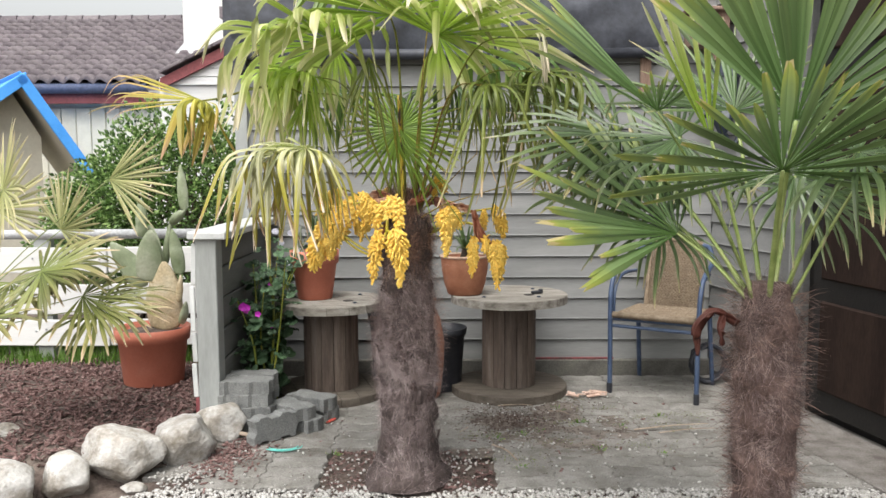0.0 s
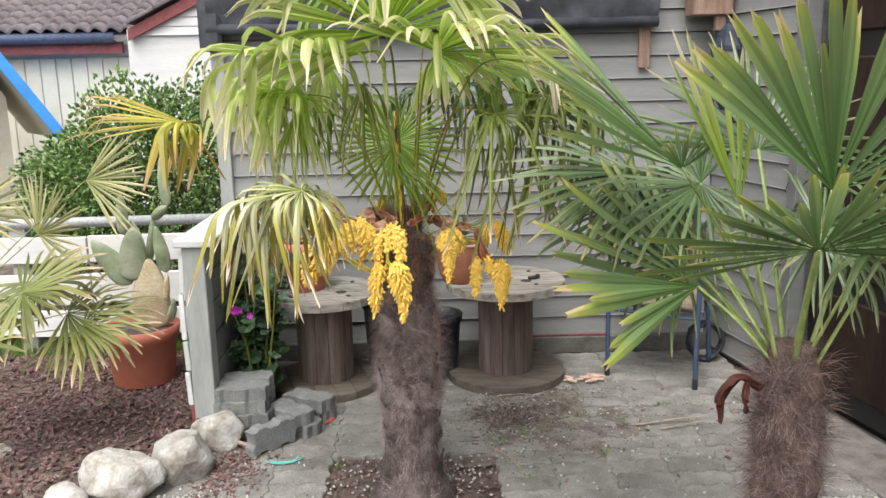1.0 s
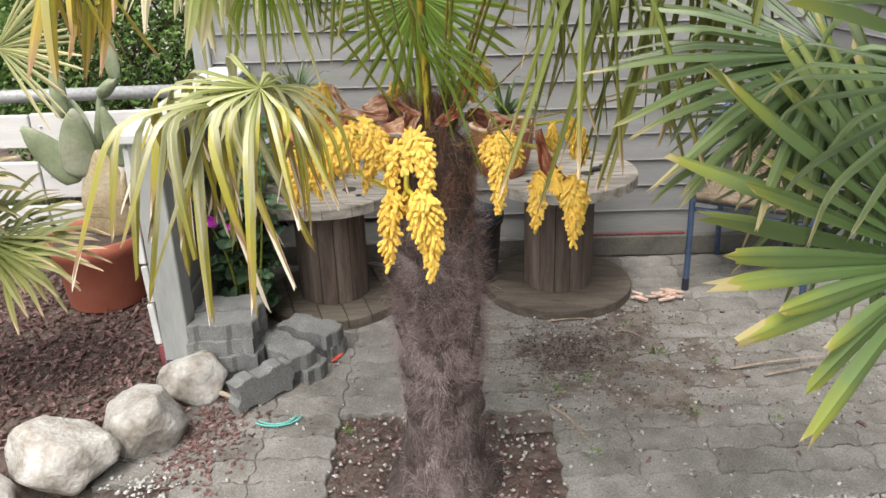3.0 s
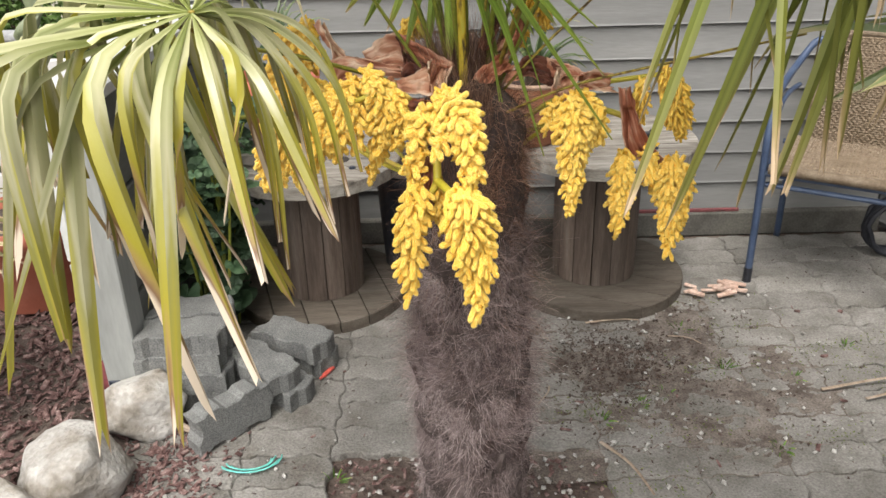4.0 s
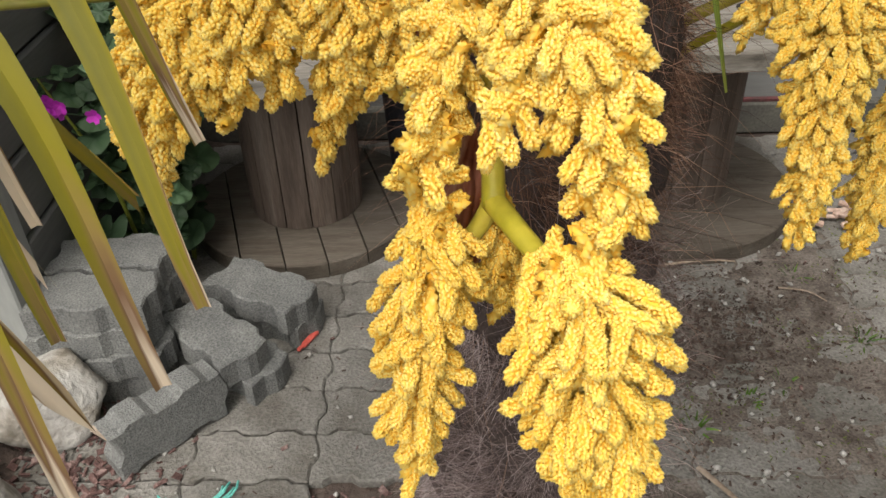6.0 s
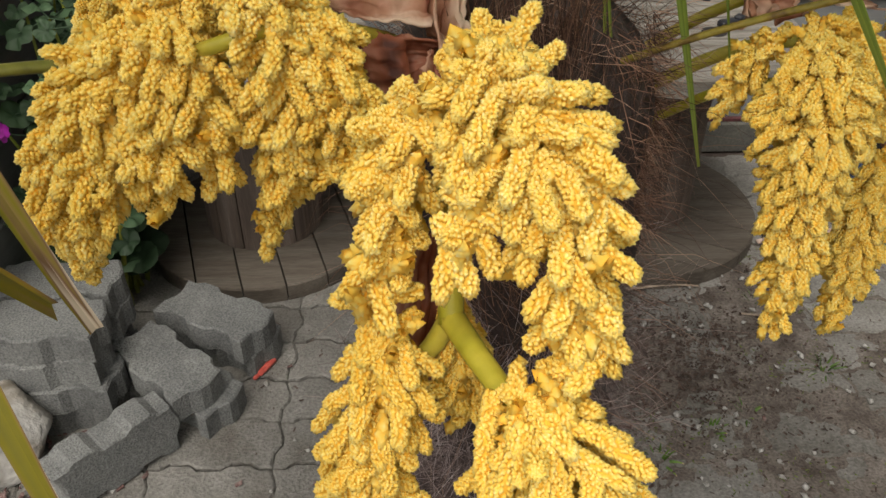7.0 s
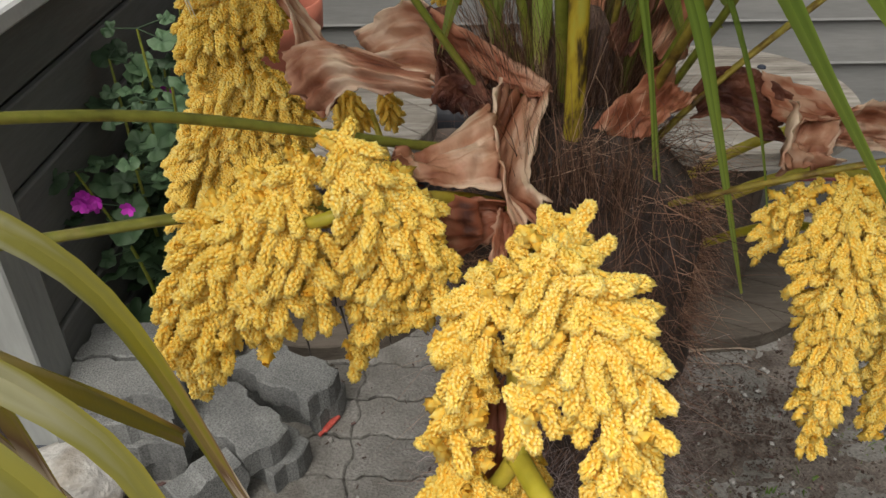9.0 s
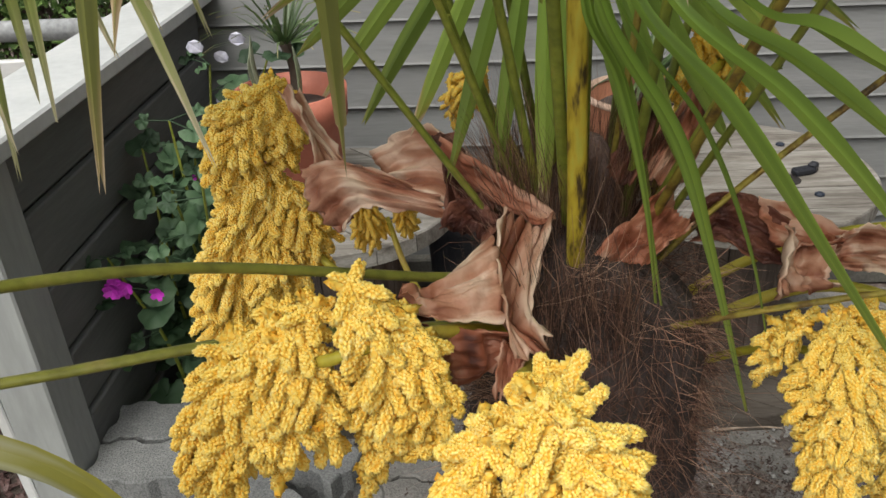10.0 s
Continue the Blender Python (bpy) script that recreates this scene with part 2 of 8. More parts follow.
# pale stops at 0.25 and 0.48 paint the sky's sheen onto the folds
M["leaf_front"] = leaf_mat("leaf_front", [(0.0, (0.2, 0.24, 0.06)), (0.25, (0.36, 0.38, 0.18)), (0.48, (0.47, 0.46, 0.29)), (0.6, (0.3, 0.29, 0.08)), (0.82, (0.3, 0.27, 0.035)), (0.9, (0.3, 0.22, 0.075)), (0.95, (0.2, 0.12, 0.075)), (1.0, (0.6, 0.52, 0.42))], 0.26, 0.25, 0.5)
M["leaf_bright"] = leaf_mat("leaf_bright", [(0.0, (0.24, 0.4, 0.04)), (0.4, (0.36, 0.5, 0.08)), (0.7, (0.48, 0.55, 0.19)), (0.9, (0.6, 0.58, 0.34)), (1.0, (0.7, 0.64, 0.48))], 0.34, 0.48, 0.3)
M["leaf_green"] = leaf_mat("leaf_green", [(0.0, (0.07, 0.15, 0.02)), (0.5, (0.1, 0.19, 0.03)), (0.9, (0.15, 0.22, 0.04)), (0.98, (0.27, 0.26, 0.06)), (1.0, BROWN_TIP)], 0.36, 0.36, 0.2)
M["leaf_mid"] = leaf_mat("leaf_mid", [(0.0, (0.15, 0.26, 0.036)), (0.5, (0.2, 0.31, 0.052)), (0.88, (0.24, 0.32, 0.06)), (0.97, (0.29, 0.28, 0.06)), (1.0, BROWN_TIP)], 0.48, 0.42, 0.2)
M["leaf_fan"] = leaf_mat("leaf_fan", [(0.0, (0.075, 0.145, 0.034)), (0.35, (0.105, 0.18, 0.062)), (0.75, (0.155, 0.225, 0.088)), (0.93, (0.25, 0.3, 0.07)), (0.985, (0.31, 0.3, 0.075)), (1.0, (0.42, 0.36, 0.18))], 0.32, 0.42, 0.16)
M["leaf_dark"] = leaf_mat("leaf_dark", [(0.0, (0.06, 0.105, 0.034)), (0.5, (0.088, 0.14, 0.056)), (0.92, (0.13, 0.17, 0.07)), (1.0, (0.26, 0.23, 0.12))], 0.36, 0.26, 0.2)
M["leaf_yellow"] = leaf_mat("leaf_yellow", [(0.0, (0.272, 0.288, 0.032)), (0.4, (0.368, 0.336, 0.048)), (0.75, (0.44, 0.336, 0.08)), (1.0, (0.4, 0.264, 0.16))], 0.5, 0.3, 0.4)
M["leaf_pale"] = leaf_mat("leaf_pale", [(0.0, (0.26, 0.29, 0.1)), (0.5, (0.35, 0.35, 0.16)), (0.9, (0.44, 0.4, 0.22)), (1.0, (0.442, 0.383, 0.255))], 0.5, 0.3, 0.3)
M["leaf_olive"] = leaf_mat("leaf_olive", [(0.0, (0.09, 0.125, 0.02)), (0.5, (0.125, 0.155, 0.028)), (0.88, (0.155, 0.16, 0.034)), (0.97, (0.26, 0.2, 0.09)), (1.0, BROWN_TIP)], 0.5, 0.3, 0.14)
M["leaf_bed"] = leaf_mat("leaf_bed", [(0.0, (0.12, 0.16, 0.03)), (0.5, (0.17, 0.19, 0.05)), (0.9, (0.23, 0.21, 0.085)), (1.0, BROWN_TIP)], 0.5, 0.25, 0.3)
M["leaf_dead"] = leaf_mat("leaf_dead", [(0.0, (0.4, 0.4, 0.18)), (0.4, (0.6, 0.57, 0.4)), (1.0, (0.62, 0.52, 0.4))], 0.6, 0.25, 0.3)
M["leaf_shrub"] = leaf_mat("leaf_shrub", [(0.0, (0.06, 0.12, 0.03)), (0.5, (0.13, 0.23, 0.06)), (1.0, (0.3, 0.4, 0.15))], 0.4, 0.3, 0.9, 80)
M["leaf_mallow"] = leaf_mat("leaf_mallow", [(0.0, (0.02, 0.05, 0.02)), (0.5, (0.034, 0.075, 0.033)), (1.0, (0.06, 0.11, 0.052))], 0.65, 0.15, 0.5, 80)
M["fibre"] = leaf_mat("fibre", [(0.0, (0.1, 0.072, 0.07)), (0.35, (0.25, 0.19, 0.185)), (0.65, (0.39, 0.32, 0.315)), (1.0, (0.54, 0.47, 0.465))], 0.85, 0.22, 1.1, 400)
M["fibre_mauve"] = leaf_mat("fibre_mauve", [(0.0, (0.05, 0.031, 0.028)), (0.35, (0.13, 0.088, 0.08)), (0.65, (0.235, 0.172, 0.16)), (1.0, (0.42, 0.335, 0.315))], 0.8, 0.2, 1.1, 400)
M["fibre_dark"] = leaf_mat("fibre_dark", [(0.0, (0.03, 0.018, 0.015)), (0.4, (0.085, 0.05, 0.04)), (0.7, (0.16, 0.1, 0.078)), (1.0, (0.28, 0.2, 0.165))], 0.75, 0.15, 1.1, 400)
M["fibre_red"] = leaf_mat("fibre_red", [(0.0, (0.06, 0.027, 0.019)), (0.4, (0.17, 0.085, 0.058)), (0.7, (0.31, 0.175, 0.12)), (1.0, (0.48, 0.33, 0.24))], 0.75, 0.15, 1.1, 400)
M["bract"] = leaf_mat("bract", [(0.0, (0.12, 0.032, 0.016)), (0.3, (0.34, 0.125, 0.068)), (0.6, (0.56, 0.29, 0.19)), (1.0, (0.84, 0.65, 0.51))], 0.55, 0.22, 0.3, 110, (0.8, 1.2))
M["bract_rust"] = leaf_mat("bract_rust", [(0.0, (0.1, 0.026, 0.014)), (0.35, (0.3, 0.09, 0.045)), (0.7, (0.46, 0.18, 0.105)), (1.0, (0.64, 0.39, 0.28))], 0.6, 0.25, 0.3, 110, (0.8, 1.2))
# darkest husk tone: the shade inside the husk pockets is put into it
M["bract_dark"] = leaf_mat("bract_dark", [(0.0, (0.03, 0.008, 0.006)), (0.45, (0.09, 0.024, 0.015)), (1.0, (0.24, 0.09, 0.055))], 0.6, 0.2, 0.3, 300, (0.8, 1.2))
for k in ("bract", "bract_rust", "bract_dark"):
    relief = M[k].node_tree.nodes["Bump"]
    relief.inputs["Strength"].default_value, relief.inputs["Distance"].default_value = 0.7, 0.004
# flower buds: deep yellow between the buds, cream on their tops; the ramp also paints in shaded gaps and lit tops
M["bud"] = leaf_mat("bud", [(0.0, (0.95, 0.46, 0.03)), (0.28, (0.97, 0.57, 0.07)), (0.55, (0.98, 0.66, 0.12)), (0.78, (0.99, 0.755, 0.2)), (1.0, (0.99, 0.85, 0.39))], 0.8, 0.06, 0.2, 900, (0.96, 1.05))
M["bud"].node_tree.nodes["Principled BSDF"].inputs["Specular IOR Level"].default_value = 0.12

# ---- geometry helpers ----


class Shape:
    """Collects points and faces, with two numbers a point: along and shade."""

    def __init__(self, at=(0, 0, 0)):
        self.at, self.v, self.f, self.along, self.shade = Vector(at), [], [], [], []

    def add(self, pts, faces, along=0.0, shade=0.5):
        k = len(self.v)
        self.v += [Vector(p) - self.at for p in pts]
        self.f += [[k + i for i in q] for q in faces]
        self.along += list(along) if isinstance(along, (list, tuple)) else [along] * len(pts)
        self.shade += list(shade) if isinstance(shade, (list, tuple)) else [shade] * len(pts)

    def box(self, c, s, m=None, bevel=0.0):
        x, y, z = s[0] / 2, s[1] / 2, s[2] / 2
        m = m or Matrix.Identity(3)
        c = Vector(c)
        if not bevel:
            p = [Vector((a, b, d)) for a in (-x, x) for b in (-y, y) for d in (-z, z)]
            f = [(0, 1, 3, 2), (4, 6, 7, 5), (0, 4, 5, 1), (2, 3, 7, 6), (0, 2, 6, 4), (1, 5, 7, 3)]
        else:
            p, f = [], []
            b = min(bevel, x * 0.9, y * 0.9, z * 0.9)
            for zz, ins in ((-z, b), (-z + b, 0), (z - b, 0), (z, b)):
                xi, yi = x - ins, y - ins
                p += [Vector(q + (zz,)) for q in ((-xi + (b if not ins else 0), -yi), (xi - (b if not ins else 0), -yi), (xi, -yi + (b if not ins else 0)), (xi, yi - (b if not ins else 0)), (xi - (b if not ins else 0), yi), (-xi + (b if not ins else 0), yi), (-xi, yi - (b if not ins else 0)), (-xi, -yi + (b if not ins else 0)))]
            for r in range(3):
                for i in range(8):
                    j = (i + 1) % 8
                    f.append((r * 8 + i, r * 8 + j, r * 8 + 8 + j, r * 8 + 8 + i))
            f += [tuple(reversed(range(8))), tuple(range(24, 32))]
        self.add([c + m @ q for q in p], f)

    def tube(self, pts, radii, sides=8, cap=True, flat=1.0, up=(0, 0, 1), along=None):
        pts = [Vector(p) for p in pts]
        if not isinstance(radii, (list, tuple)):
            radii = [radii] * len(pts)
        vs, fs, al = [], [], []
        ref = Vector(up)
        for i, p in enumerate(pts):
            d = (pts[min(i + 1, len(pts) - 1)] - pts[max(i - 1, 0)]).normalized()
            if abs(d.dot(ref)) > 0.98:
                ref = Vector((1, 0, 0)) if abs(d.x) < 0.9 else Vector((0, 1, 0))
            a = d.cross(ref).normalized()
            b = a.cross(d)
            ref = b
            for k in range(sides):
                w = 2 * math.pi * k / sides
                vs.append(p + a * math.cos(w) * radii[i] + b * math.sin(w) * radii[i] * flat)
                al.append(along if along is not None else i / (len(pts) - 1))
        for i in range(len(pts) - 1):
            for k in range(sides):
                j = (k + 1) % sides
                fs.append((i * sides + k, i * sides + j, (i + 1) * sides + j, (i + 1) * sides + k))
        if cap:
            fs += [tuple(reversed(range(sides))), tuple(range((len(pts) - 1) * sides, len(pts) * sides))]
        self.add(vs, fs, al)

    def lathe(self, c, prof, n=32, wob=0.0, closed=True):
        c = Vector(c)
        vs, fs = [], []
        for r, z in prof:
            for k in range(n):
                w = 2 * math.pi * k / n
                rr = r * (1 + wob * noise.noise(Vector((math.cos(w) * 2, math.sin(w) * 2, z * 9))))
                vs.append(c + Vector((rr * math.cos(w), rr * math.sin(w), z)))
        for i in range(len(prof) - 1):
            for k in range(n):
                j = (k + 1) % n
                fs.append((i * n + k, i * n + j, (i + 1) * n + j, (i + 1) * n + k))
        if closed:
            fs += [tuple(reversed(range(n))), tuple(range((len(prof) - 1) * n, len(prof) * n))]
        self.add(vs, fs)

    def prism(self, poly, z0, z1, m=None, bevel=0.003):
        """A flat piece with the outline poly (x, y), its upper edge taken off."""
        n = len(poly)
        cx, cy = sum(p[0] for p in poly) / n, sum(p[1] for p in poly) / n
        def ring(z, k):
            out = []
            for x, y in poly:
                d = math.hypot(x - cx, y - cy)
                q = 1 - k / d
                out.append(Vector((cx + (x - cx) * q, cy + (y - cy) * q, z)))
            return out
        p = ring(z0, 0) + ring(z1 - bevel, 0) + ring(z1, bevel)
        f = [tuple(reversed(range(n)))] + [tuple(range(2 * n, 3 * n))]
        for r in range(2):
            for i in range(n):
                j = (i + 1) % n
                f.append((r * n + i, r * n + j, r * n + n + j, r * n + n + i))
        self.add([m @ q for q in p] if m else p, f)

    def mesh(self, name, material, smooth=False):
        me = bpy.data.meshes.new(name)
        me.from_pydata([tuple(p) for p in self.v], [], self.f)
        for key, vals in (("along", self.along), ("shade", self.shade)):
            at = me.attributes.new(key, "FLOAT", "POINT")
            at.data.foreach_set("value", vals)
        me.materials.append(material)
        if smooth:
            me.polygons.foreach_set("use_smooth", [True] * len(me.polygons))
        me.update()
        return me


def thing(name, at, label, category, group="", kind=""):
    ob = new(name)
    ob.empty_display_size = 0.05
    ob.location = at
    return tagged(ob, label, category, group, kind)


def part(name, sh, material, parent=None, label="", smooth=False, at=None):
    """Links a shape as one mesh object, under parent if there is one."""
    me = sh if isinstance(sh, bpy.types.Mesh) else sh.mesh(name, material, smooth)
    ob = new(name, me)
    if at is not None:
        ob.location = at
    if parent:
        ob.parent = parent
    if label:
        ob["label"] = label
    return ob


def single(name, sh, material, label, category, kind="", group="", smooth=False):
    """A thing or a piece of the setting that is one mesh, its origin at sh.at."""
    ob = part(name, sh, material, None, "", smooth, sh.at)
    return tagged(ob, label, category, group, kind)


def rng(seed):
    return random.Random(seed)


def curve(points, n=12):
    """A smooth line through points (Catmull-Rom)."""
    P = [Vector(p) for p in points]
    P = [P[0] * 2 - P[1]] + P + [P[-1] * 2 - P[-2]]
    out = []
    for i in range(1, len(P) - 2):
        for k in range(n):
            t = k / n
            a, b, c, d = P[i - 1], P[i], P[i + 1], P[i + 2]
            out.append(0.5 * ((2 * b) + (c - a) * t + (2 * a - 5 * b + 4 * c - d) * t * t + (3 * b - a - 3 * c + d) * t ** 3))
    out.append(P[-2])
    return out


def turn_z(a):
    return Matrix.Rotation(radians(a), 3, "Z")

# ---- the setting ----
WALL_Y = 5.15
BED_Z = 0.11

g = Shape()


def ground_z(x, y):
    """The paved yard is level; the planted bed behind the row of stones lies higher."""
    inside = min((-0.62 - x), ((y - 3.62) * 0.78 - (x + 0.72) * 0.62))
    return -0.02 + (BED_Z + 0.005) * min(1.0, max(0.0, inside / 0.12))


xs = sorted({round(v, 3) for v in [-600, -120, -40, -15, -8, -5, -3.6, *np.linspace(-2.8, 2.6, 46), 4, 8, 20, 60, 200, 600]})
ys = sorted({round(v, 3) for v in [-600, -100, -20, -6, -2, 0, 1, 2, *np.linspace(2.6, 5.6, 26), 6.5, 8, 12, 30, 100, 600]})
g.add([(x, y, ground_z(x, y) + (0.006 * noise.noise(Vector((x * 5, y * 5, 0))) if abs(x) < 4 else 0)) for y in ys for x in xs],
      [(j * len(xs) + i, j * len(xs) + i + 1, (j + 1) * len(xs) + i + 1, (j + 1) * len(xs) + i) for j in range(len(ys) - 1) for i in range(len(xs) - 1)])
single("ground", g, M["soil"], "dark gritty garden soil under the yard and bed", "ground", "structure", smooth=True)

# back wall of grey weatherboards on a concrete plinth
w = Shape()
w.box((0.58, WALL_Y + 0.1, 1.35), (2.72, 0.16, 2.7))
wall_back = single("wall_north", w, M["siding_shaded"], "grey painted weatherboard house wall behind the yard", "wall", "structure")
w = Shape()
w.box((0.58, WALL_Y + 0.0, 0.03), (2.7, 0.07, 0.1), bevel=0.006)
single("trim_plinth", w, M["plinth"], "mossy dark concrete plinth under the grey weatherboards", "plinth", "structure")
w = Shape()
w.box((1.12, WALL_Y - 0.02, 0.086), (0.5, 0.012, 0.014), bevel=0.003)
single("trim_red", w, M["red_paint"], "old dark red paint line along the wall foot", "paint strip", "structure")
w = Shape()
w.box((-0.755, WALL_Y - 0.005, 1.3), (0.07, 0.05, 2.6), bevel=0.004)
single("trim_corner", w, M["grey_paint"], "grey painted corner board of the weatherboard wall", "corner board", "structure")

# side wall that comes towards the yard, with a dark panelled door
SIDE_A, SIDE_B = Vector((1.93, WALL_Y, 0)), Vector((2.07, 4.42, 0))
sd = (SIDE_B - SIDE_A).normalized()
sn = Vector((-sd.y, sd.x, 0))
if sn.x > 0:
    sn = -sn
SIDE_M = Matrix((sd, -sn, Vector((0, 0, 1)))).transposed()


def side_pt(s, out, z):
    return SIDE_A + sd * s + sn * out + Vector((0, 0, z))


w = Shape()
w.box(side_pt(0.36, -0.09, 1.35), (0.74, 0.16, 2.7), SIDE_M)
wall_side = single("wall_east", w, M["siding_shaded"], "grey painted weatherboard return wall beside the door", "wall", "structure")
# corner board in the darkened siding tone, to match the shaded return wall
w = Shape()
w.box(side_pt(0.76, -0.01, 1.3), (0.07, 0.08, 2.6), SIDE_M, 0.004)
single("trim_door_side", w, M["siding_shaded"], "grey painted corner board beside the dark door", "corner board", "structure")
w = Shape()
w.box(side_pt(2.1, -0.14, 1.35), (2.6, 0.12, 2.7), SIDE_M)
single("wall_garage", w, M["dark_frame"], "dark stained wall around the panelled door", "wall", "structure")
w = Shape()
w.box(side_pt(2.0, 0.1, -0.005), (2.5, 0.34, 0.03), SIDE_M, 0.006)
single("door_sill", w, M["grit"], "worn grey concrete sill in front of the dark door", "sill", "structure")
door = thing("door_1", side_pt(0.85, 0, 0.05), "closed dark brown panelled timber door", "door", kind="structure")
w = Shape(side_pt(0.85, 0, 0.05))
w.box(side_pt(2.05, -0.055, 1.15), (2.3, 0.05, 2.2), SIDE_M, 0.004)
part("leaf", w, M["dark_frame"], door)
for i in range(4):
    for j in range(4):
        w = Shape(side_pt(0.85, 0, 0.05))
        w.box(side_pt(1.2 + 0.56 * i, -0.026, 0.36 + 0.52 * j), (0.46, 0.02, 0.42), SIDE_M, 0.012)
        part("panel", w, M["dark_wood"], door, "dark red-brown door panel")

# low grey wall that parts the yard from the bed, its end post and cap
fence = thing("low_wall", (-0.655, 4.09, 0.0), "low grey painted board wall with a pale cap board", "low wall", kind="structure")
w = Shape((-0.655, 4.09, 0))
w.box((-0.662, 4.09, 0.46), (0.095, 0.1, 0.84), bevel=0.004)
part("post", w, M["grey_paint"], fence, "light grey painted square end post")
w = Shape((-0.655, 4.09, 0))
w.box((-0.655, 4.09, 0.055), (0.102, 0.107, 0.1), bevel=0.004)
part("foot", w, M["lantern"], fence, "dark tarred foot of the post")
w = Shape((-0.655, 4.09, 0))
w.box((-0.65, 4.58, 0.893), (0.17, 1.13, 0.034), bevel=0.005)
part("cap", w, M["cap_paint"], fence, "pale grey cap board")
# core and boards take the siding tone that has shade put into it
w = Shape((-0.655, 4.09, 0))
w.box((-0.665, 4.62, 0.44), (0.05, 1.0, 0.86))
part("core", w, M["siding_shaded"], fence)
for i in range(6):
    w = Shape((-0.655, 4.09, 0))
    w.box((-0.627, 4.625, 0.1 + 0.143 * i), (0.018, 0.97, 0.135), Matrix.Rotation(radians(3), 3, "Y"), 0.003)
    part("board", w, M["siding_shaded"], fence)
# split strip of old trim on the bed side of the post
r = rng(4)
z = 0.16
for i, h in enumerate((0.16, 0.14, 0.21, 0.19)):
    w = Shape((-0.655, 4.09, 0))
    w.box((-0.722 + r.uniform(-0.006, 0.006), 4.05, z + h / 2), (0.022, 0.016, h - 0.008), Matrix.Rotation(radians(r.uniform(-3, 4)), 3, "Y"), 0.003)
    part("trim_strip", w, M["cap_paint"], fence)
    z += h
w = Shape((-0.655, 4.09, 0))
w.box((-0.716, 4.05, 0.09), (0.02, 0.016, 0.14), bevel=0.003)
part("trim_strip", w, M["red_paint"], fence, "dark red painted end of the trim strip")

# white board fence behind the bed
wf = thing("board_fence", (-1.9, 5.06, BED_Z), "white painted horizontal board fence with a grey top rail", "fence", kind="structure")
O = (-1.9, 5.06, BED_Z)
for zc, h in ((0.262, 0.15), (0.455, 0.172), (0.678, 0.145)):
    for x0, x1 in ((-3.6, -1.52), (-1.515, -0.78)):
        w = Shape(O)
        w.box(((x0 + x1) / 2, 5.06, zc), (x1 - x0 - 0.004, 0.024, h), Matrix.Rotation(radians(0.4 if x0 < -2 else -0.3), 3, "Y"), 0.004)
        part("board", w, M["white_paint"], wf)
for x in (-3.2, -1.9, -0.82):
    w = Shape(O)
    w.box((x, 5.11, 0.42), (0.09, 0.07, 0.8), bevel=0.005)
    part("post", w, M["grey_paint"], wf, "grey fence post")
for x in (-1.56, -1.47, -1.88, -1.94):
    for zc in (0.262, 0.455, 0.678):
        w = Shape(O)
        w.lathe((0, 0, 0), [(0.006, -0.002), (0.006, 0.002), (0.003, 0.004)], 8)
        w.v = [Matrix.Rotation(radians(90), 3, "X") @ (p + w.at) + Vector((x, 5.046, zc + 0.02 * ((x * 7) % 1))) - w.at for p in w.v]
        part("screw", w, M["zinc"], wf)
w = Shape(O)
w.tube([(-3.6, 5.08, 0.812), (-2.2, 5.08, 0.818), (-0.79, 5.08, 0.824)], 0.028, 10)
part("rail", w, M["zinc"], wf, "weathered grey round top rail", True)

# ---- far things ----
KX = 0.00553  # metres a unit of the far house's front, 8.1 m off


def hx(p):
    return 0.412 + (p - 784) * KX


HOUSE = (-3.2, 8.6, -0.3)
house = thing("house", HOUSE, "pale yellow boarded house with a brown tiled roof", "house")
w = Shape(HOUSE)
w.box((-4.2, 10.2, 0.8), (6.4, 3.2, 2.2))
part("wall", w, M["house_wall"], house)
for i in range(30):
    w = Shape(HOUSE)
    w.box((-6.2 + i * 0.145, 8.588, 0.75), (0.138, 0.02, 2.08), bevel=0.006)
    part("board", w, M["house_wall"], house)
w = Shape(HOUSE)
w.tube([(-7.4, 8.38, 1.965), (-2.45, 8.38, 1.955)], 0.05, 10)
part("gutter", w, M["gutter"], house, "dark blue roof gutter", True)
w = Shape(HOUSE)
w.box((-4.9, 8.45, 1.87), (5.0, 0.06, 0.1))
part("fascia", w, M["barge"], house, "dark red-brown fascia board")
w = Shape(HOUSE)
ridge_y, ridge_z = 10.67, 2.99
w.add([(-7.5, 8.36, 1.97), (-0.6, 8.36, 1.97), (-0.6, ridge_y, ridge_z), (-7.5, ridge_y, ridge_z), (-7.5, 8.36, 1.93), (-0.6, 8.36, 1.93), (-0.6, ridge_y, ridge_z - 0.04), (-7.5, ridge_y, ridge_z - 0.04)],
      [(0, 1, 2, 3), (7, 6, 5, 4), (0, 4, 5, 1), (2, 6, 7, 3)])
roof = part("roof", w, M["roof_tile"], house)
for i in range(34):
    w = Shape(HOUSE)
    w.tube([(-7.4 + i * 0.2, ridge_y, ridge_z + 0.01), (-7.21 + i * 0.2, ridge_y, ridge_z + 0.01)], [0.05, 0.058], 8)
    part("ridge_tile", w, M["roof_tile"], roof)
w = Shape(HOUSE)
w.box((hx(349) - 0.1, 9.45, 2.95), (0.5, 0.5, 1.5), bevel=0.01)
part("chimney", w, M["white_paint"], roof, "white painted chimney")
w = Shape(HOUSE)
w.box((hx(349) - 0.1, 9.4, 2.52), (0.62, 0.66, 0.03), Matrix.Rotation(radians(27), 3, "X"), 0.004)
part("flashing", w, M["zinc"], roof, "metal chimney flashing")
